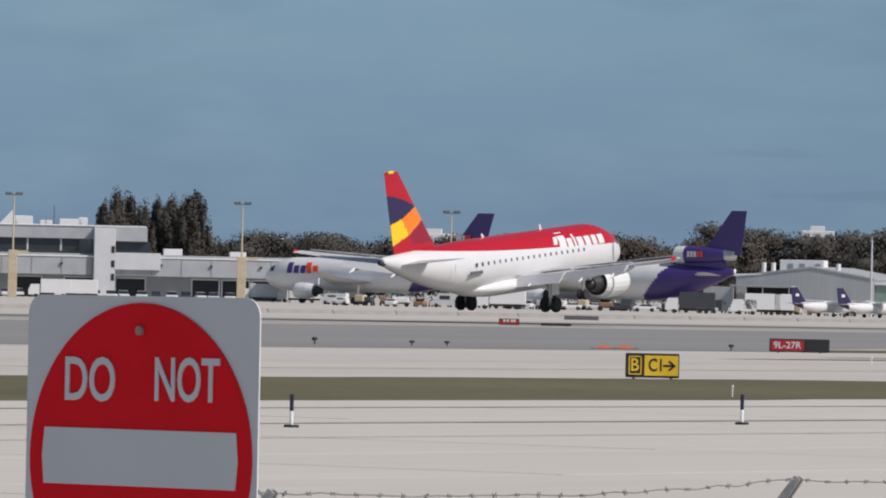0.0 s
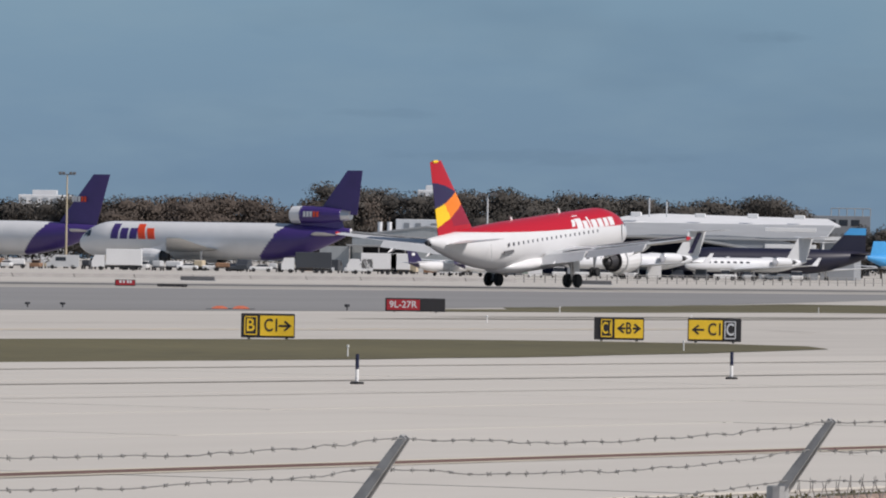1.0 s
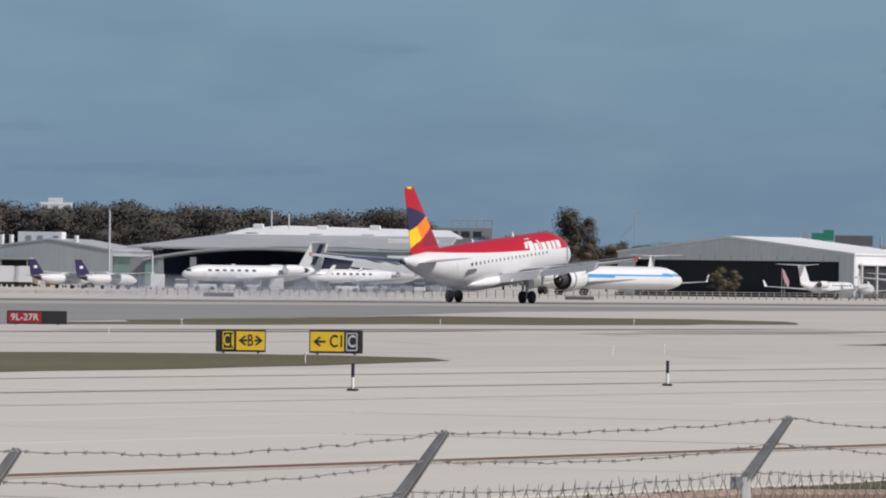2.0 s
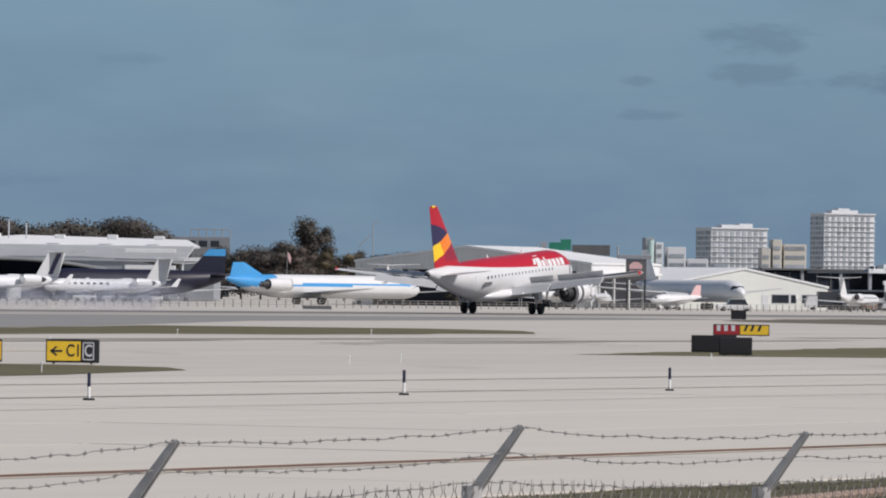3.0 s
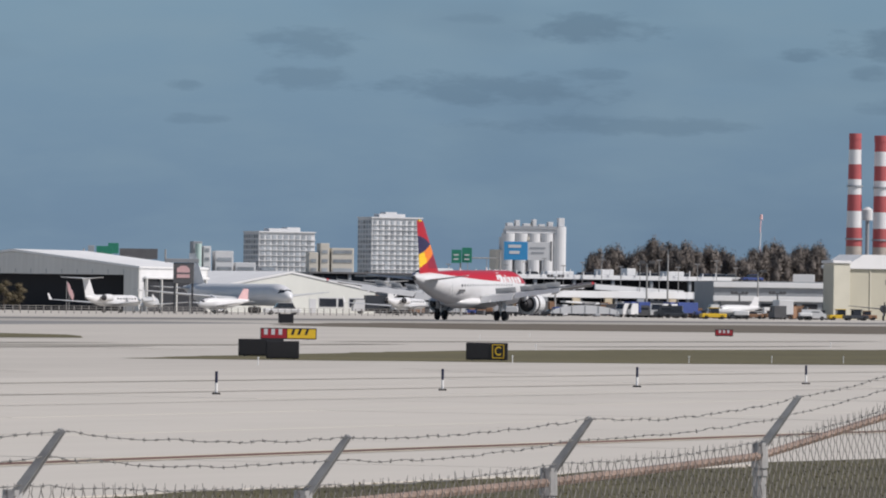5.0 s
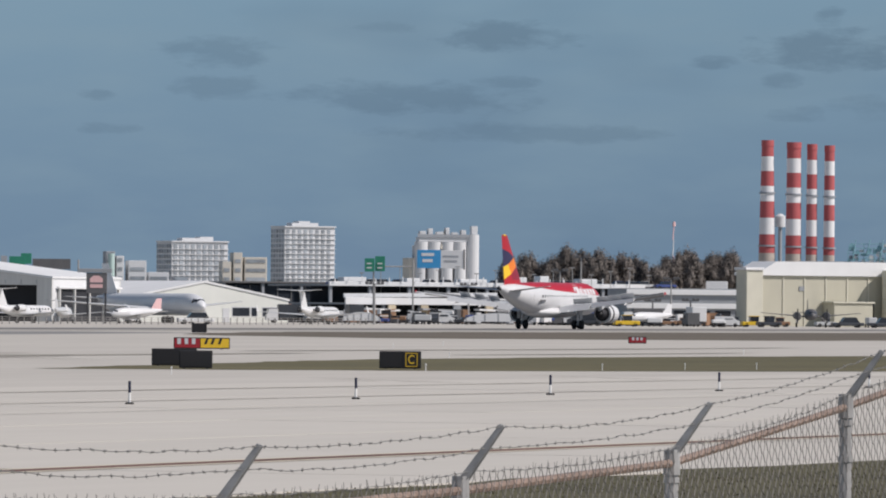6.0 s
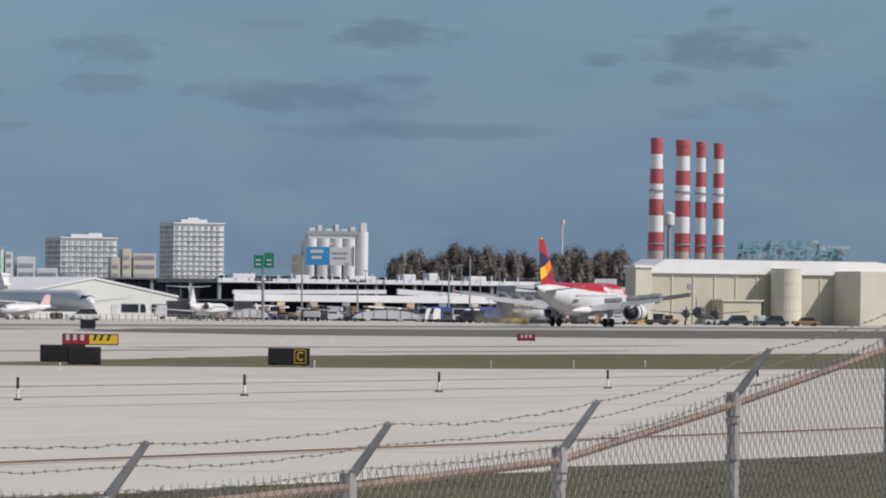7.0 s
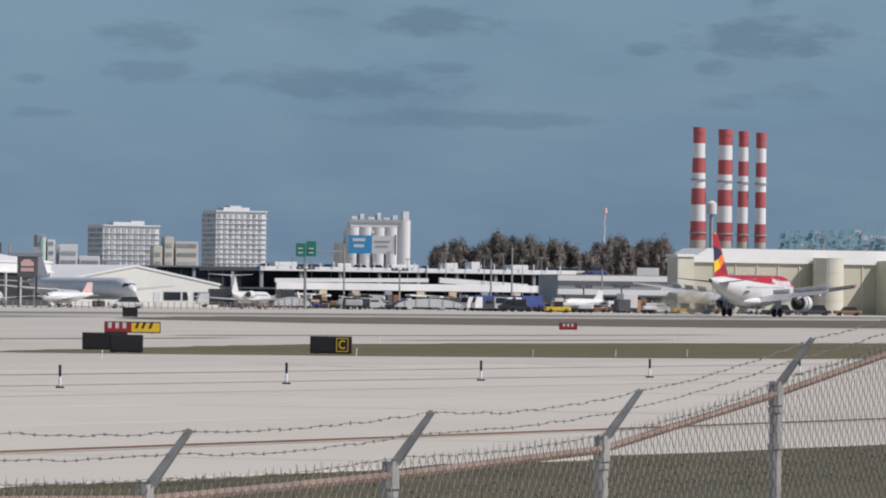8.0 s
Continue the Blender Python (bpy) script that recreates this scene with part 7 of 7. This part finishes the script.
# apron clutter towards the terminal
for i in range(60):
    b_ = 68.2 + 3.5 * i / 59 + rv.uniform(-0.02, 0.02)
    kind = rv.choice(("cart", "car", "van", "truck", "tug", "cart", "van"))
    key = rv.choice(("vehicle_white", "wing_grey", "vehicle_dark", "brown_box", "vehicle_blue", "dark_grey", "vehicle_dark", "brown_box"))
    vehicle(kind, b_, 1230 + rv.uniform(-55, 90), rv.choice((330, 345, 60, 160, 250)), key, {"cart": "loaded cart standing on the apron", "tug": "small tug on the apron", "van": "service van on the apron", "truck": "box truck on the apron", "car": "car parked on the apron"}[kind], rv.uniform(0.7, 1.0))
for b_, d_, key, text in ((67.63, 1052, "vehicle_white", "white pickup beside the cream workshop"), (70.93, 1160, "yellow_machine", "yellow loader standing on the apron"), (71.9, 1210, "yellow_machine", "small yellow tug before the beige hangar"), (72.02, 1205, "vehicle_dark", "dark tug before the beige hangar"), (72.62, 1220, "vehicle_dark", "dark car before the beige hangar"), (72.9, 1225, "vehicle_dark", "dark car beside the round tower")):
    vehicle("tug" if "tug" in text or "loader" in text else "car", b_, d_, 330, key, text, 1.15)
for i in range(5):
    vehicle(rv.choice(("cart", "tug", "car")), 71.75 + 1.4 * i / 4, 1240 + rv.uniform(-12, 18), rv.choice((330, 60)), rv.choice(("vehicle_dark", "brown_box", "wing_grey")), "small apron vehicle before the beige hangar")
# blue trucks with white cabs
for b_ in (70.32, 70.38, 70.62, 70.68):
    vehicle("truck", b_, 1215, 300, "vehicle_blue", "blue tank truck with a white cab", 0.8)
# containers, ladders and lamp standards among the apron traffic
for i in range(130):
    b_ = 68.15 + 3.6 * rv.random()
    x, y, _ = polar(b_, rv.uniform(1240, 1390))
    w_, h_ = rv.uniform(0.5, 2.3), rv.uniform(0.6, 2.5)
    key = rv.choice(("dark_grey", "vehicle_white", "wall_grey", "brown_box", "brown_box", "vehicle_dark", "dark_grey", "shade_and_crate_black"))
    cbox = thing("container", pose(x, y, -0.03, 0, 0, -b_ + rv.uniform(-30, 30)), {"dark_grey": "dark grey equipment container on the apron", "vehicle_white": "white equipment container on the apron", "wall_grey": "grey equipment container on the apron", "brown_box": "brown freight container on the apron", "tan_wall": "tan freight container on the apron", "vehicle_dark": "dark freight container on the apron", "roof_white": "bright white container on the apron", "shade_and_crate_black": "black equipment crate on the apron"}[key], "container", "containers on the apron")
    part("body", box(-w_ / 2, w_ / 2, -0.8, 0.8, 0.12, h_, 0.06), M[key], cbox)
    part("skid", box(-w_ / 2 + 0.05, w_ / 2 - 0.05, -0.7, 0.7, 0.0, 0.11), M["dark_metal"], cbox)
    if i % 3 == 0:
        part("lid_rail", box(-w_ / 2, w_ / 2, -0.85, -0.81, h_ - 0.35, h_ - 0.2), M["vehicle_white"], cbox)
for i in range(16):
    b_ = 68.9 + 2.2 * i / 15
    x, y, _ = polar(b_, 1512)
    lp = thing("lamp_post", pose(x, y, -0.03, 0, 0, -b_), "thin grey lamp post on the parking deck", "lamp post", "lamp posts on the deck")
    part("pole", tube((0, 0, 0), (0, 0, 9.6 + (i % 3) * 0.7), 0.09, 0.07, 6), M["galvanised"], lp)
    part("lamp_head", box(-0.5, 0.5, -0.2, 0.2, 9.6 + (i % 3) * 0.7, 9.8 + (i % 3) * 0.7), M["galvanised"], lp)
for i in range(22):
    b_ = 68.7 + 2.5 * i / 21 + rv.uniform(-0.03, 0.03)
    x, y, _ = polar(b_, 1535)
    v = vehicle("car", b_, 1535, rv.choice((140, 320)), rv.choice(("vehicle_white", "vehicle_dark", "wing_grey", "vehicle_blue")), "car parked on the upper deck")
    v.location.z = 7.05
# flags and tents
for b_, d_, hh in ((65.98, 1080, 4.4), (66.0, 1085, 3.6), (64.2, 1250, 8.6)):
    x, y, _ = polar(b_, d_)
    f = thing("flag", pose(x, y, -0.03, 0, 0, -b_), "faded red and white flag on a pole", "flag")
    part("pole", tube((0, 0, 0), (0, 0, hh), 0.05, 0.04, 6), M["galvanised"], f)
    part("cloth", prism([(0.06, hh - 0.1), (0.45, hh - 0.5), (0.7, hh - 1.3), (0.55, hh - 2.2), (0.2, hh - 1.5)], -0.03, 0.03), M["pale_red"], f)
for b_, d_, w_ in ((69.95, 1180, 11), (68.9, 1150, 6)):
    x, y, _ = polar(b_, d_)
    tn = thing("tent", pose(x, y, -0.03, 0, 0, -b_), "low white arched fabric shelter on the apron", "shelter")
    arc = [math.pi * i / 16 for i in range(17)]
    part("canopy", prism([(w_ * 0.5 * math.cos(a), 0.55 + 1.35 * math.sin(a)) for a in arc], 0, 6), M["roof_white"], tn)
    for i in range(7):
        a = math.pi * (i + 1) / 8
        part("seam", prism([(w_ * 0.5 * math.cos(a) - 0.06, 0.56), (w_ * 0.5 * math.cos(a) + 0.06, 0.56), (w_ * 0.5 * math.cos(a) + 0.06, 0.5 + 1.3 * math.sin(a)), (w_ * 0.5 * math.cos(a) - 0.06, 0.5 + 1.3 * math.sin(a))], -0.04, -0.01), M["wall_grey"], tn)
    for s in (-1, 1):
        part("post", tube((s * w_ * 0.49, 0, 0), (s * w_ * 0.49, 0, 0.7), 0.06, seg=6), M["galvanised"], tn)

# low post-and-rail fence along the ramp edge
mt("fence_dark", (0.26, 0.25, 0.24), 0.8, vary=0.2)
rf = thing("ramp_fence", pose(0, 0, 0), "low grey post-and-rail fence along the ramp edge", "fence")
pm = bpy.data.meshes.new("post")
bm = box(-0.05, 0.05, -0.05, 0.05, -0.03, 0.95, 0.01)
bm.to_mesh(pm)
bm.free()
pm.materials.append(M["fence_dark"])
for i in range(130):
    ob = new("post", pm)
    ob.parent = rf
    ob.location = (716 + i * 2.4, 395 + (i % 2) * 0.02, 0)
for z in (0.3, 0.6, 0.9):
    part("rail", box(714, 1030, 394.96, 395.04, z, z + 0.05), M["fence_dark"], rf)
jb = thing("barrier", pose(0, 0, 0), "row of weathered grey concrete barriers", "barrier")
bm0 = prism([(-0.3, 0), (0.3, 0), (0.2, 0.15), (0.1, 0.4), (-0.1, 0.4), (-0.2, 0.15)], -1.9, 1.9)
bme = bpy.data.meshes.new("block")
bm0.to_mesh(bme)
bm0.free()
bme.materials.append(M["fence_dark"])
for i in range(75):
    ob = new("block", bme)
    ob.parent = jb
    ob.location, ob.rotation_euler = (440 + i * 3.799, 400 + (i % 3) * 0.05, -0.03), (0, 0, radians(90))
for x, y in ((690, 372), (763, 365), (600, 366)):
    f = thing("equipment_box", pose(x, y, -0.03, 0, 0, -62), "dark low equipment cabinet beside the runway", "cabinet")
    part("body", box(-1.6, 1.6, -0.4, 0.4, 0.05, 0.42, 0.05), M["dark_grey"], f)
    part("plinth", box(-1.7, 1.7, -0.5, 0.5, 0.0, 0.06), M["wall_grey"], f)


# ---- tyre smoke ----
def smoke_material(name, tone, thick):
    m = bpy.data.materials.new(name)
    m.use_nodes = True
    t = m.node_tree
    t.nodes.clear()
    clear, grey = t.nodes.new("ShaderNodeBsdfTransparent"), t.nodes.new("ShaderNodeBsdfDiffuse")
    grey.inputs[0].default_value = (*tone, 1)
    n, tc = t.nodes.new("ShaderNodeTexNoise"), t.nodes.new("ShaderNodeTexCoord")
    n.inputs["Scale"].default_value, n.inputs["Detail"].default_value = 0.6, 4
    t.links.new(tc.outputs["Object"], n.inputs["Vector"])

    def calc(op, *v):
        q = t.nodes.new("ShaderNodeMath")
        q.operation, q.use_clamp = op, op == "SUBTRACT"
        for i, x in enumerate(v):
            if isinstance(x, bpy.types.NodeSocket):
                t.links.new(x, q.inputs[i])
            else:
                q.inputs[i].default_value = x
        return q.outputs[0]
    # dense at the heart of a puff, thinning to nothing at its rim
    sep = t.nodes.new("ShaderNodeSeparateXYZ")
    t.links.new(tc.outputs["Generated"], sep.inputs[0])
    u, w = calc("MULTIPLY_ADD", sep.outputs[0], 2.0, -1.0), calc("MULTIPLY_ADD", sep.outputs[2], 2.0, -1.0)
    heart = calc("SUBTRACT", 1.0, calc("ADD", calc("MULTIPLY", u, u), calc("MULTIPLY", w, w)))
    ramp = t.nodes.new("ShaderNodeMapRange")
    ramp.inputs[1].default_value, ramp.inputs[2].default_value, ramp.inputs[3].default_value, ramp.inputs[4].default_value = 0.3, 0.72, 0.12 * thick, thick
    t.links.new(n.outputs["Fac"], ramp.inputs[0])
    dense = calc("MULTIPLY", ramp.outputs[0], heart)
    mix, out = t.nodes.new("ShaderNodeMixShader"), t.nodes.new("ShaderNodeOutputMaterial")
    t.links.new(dense, mix.inputs[0])
    t.links.new(clear.outputs[0], mix.inputs[1])
    t.links.new(grey.outputs[0], mix.inputs[2])
    t.links.new(mix.outputs[0], out.inputs[0])
    return m


M["tyre_smoke"] = smoke_material("tyre_smoke", (0.55, 0.58, 0.68), 0.24)
M["dust"] = smoke_material("dust", (0.52, 0.47, 0.38), 0.6)
puffs, dust = [], []
rp = random.Random(31)


def puff(a, b, c, key, label, group):
    rings = []
    for k in range(15):
        v = math.pi * (k + 0.15) / 14.3
        rings.append([Vector((a * math.cos(v), b * math.sin(v) * math.cos(u), c * math.sin(v) * math.sin(u))) for u in [2 * math.pi * j / 22 for j in range(22)]])
    ob = part("smoke_puff", loft(rings), M[key], None, smooth=True)
    ob.visible_shadow = False
    return tagged(ob, label, "smoke", group)


for i in range(10):
    a, c = rp.uniform(4.4, 6.2), rp.uniform(1.3, 1.9)
    ob = puff(a, a * 0.5, c, "tyre_smoke", "thin blue-grey puff of tyre smoke over the runway", "tyre smoke puffs")
    puffs.append((ob, 556 + i * 6.6 + rp.uniform(-1, 1), 307 + rp.uniform(-2, 2), c * 0.8, 1.1 + i * 0.1))

for dx, dy, a, c in ((-9, 6.5, 3.6, 2.4), (-14, 7.5, 3.2, 1.9), (-4, 6.0, 2.8, 1.6)):
    dust.append((puff(a, a * 0.6, c, "dust", "thin tan dust cloud blown up behind the airliner", "dust behind the airliner"), dx, dy, c))


def motions():
    walk(jet, [(t, pose(x, y, z, 0, -p, 0.3 - 0.27 * t)) for t, x, y, z, p in JET_PATH])
    for ob, m in spoilers:
        walk(ob, [(t, m @ pose(0, 0, 0, 0, a, 0)) for t, a in ((0.0, 0), (2.2, 0), (2.6, 20), (3.0, 42), (8.0, 42))])

    for ob in sleeves:
        walk(ob, [(t, pose(dx, 0, 0)) for t, dx in ((0.0, 0), (2.4, 0), (3.1, -0.62), (8.0, -0.62))])
    # tyre smoke lifts off the runway as the wheels touch, drifts and thins
    for ob, x, y, top, t0 in puffs:
        walk(ob, [(t, pose(x + dx, y + dy, z, 0, 0, -62)) for t, dx, dy, z in ((0.0, 0, 0, -6), (t0, 0, 0, -6), (t0 + 0.15, -0.5, 0, top - 0.15), (2.6, -1.5, 1.5, top), (3.4, -3, 3, top), (4.6, -5, 5, -4), (8.0, -6, 6, -6))])
    # dust rises from the runway once the reversers are open and trails the jet
    for ob, dx, dy, c in dust:
        walk(ob, [(0.0, pose(800, 318, -8, 0, 0, -70)), (5.0, pose(800, 318, -8, 0, 0, -70))] + [(t, pose(x + dx, y + dy, c * k, 0, 0, -70)) for t, x, y, k in ((6.5, 925.1, 320.2, 0.1), (7.2, 970.6, 322, 0.6), (8.0, 1022.6, 324.0, 0.8))])


motions()
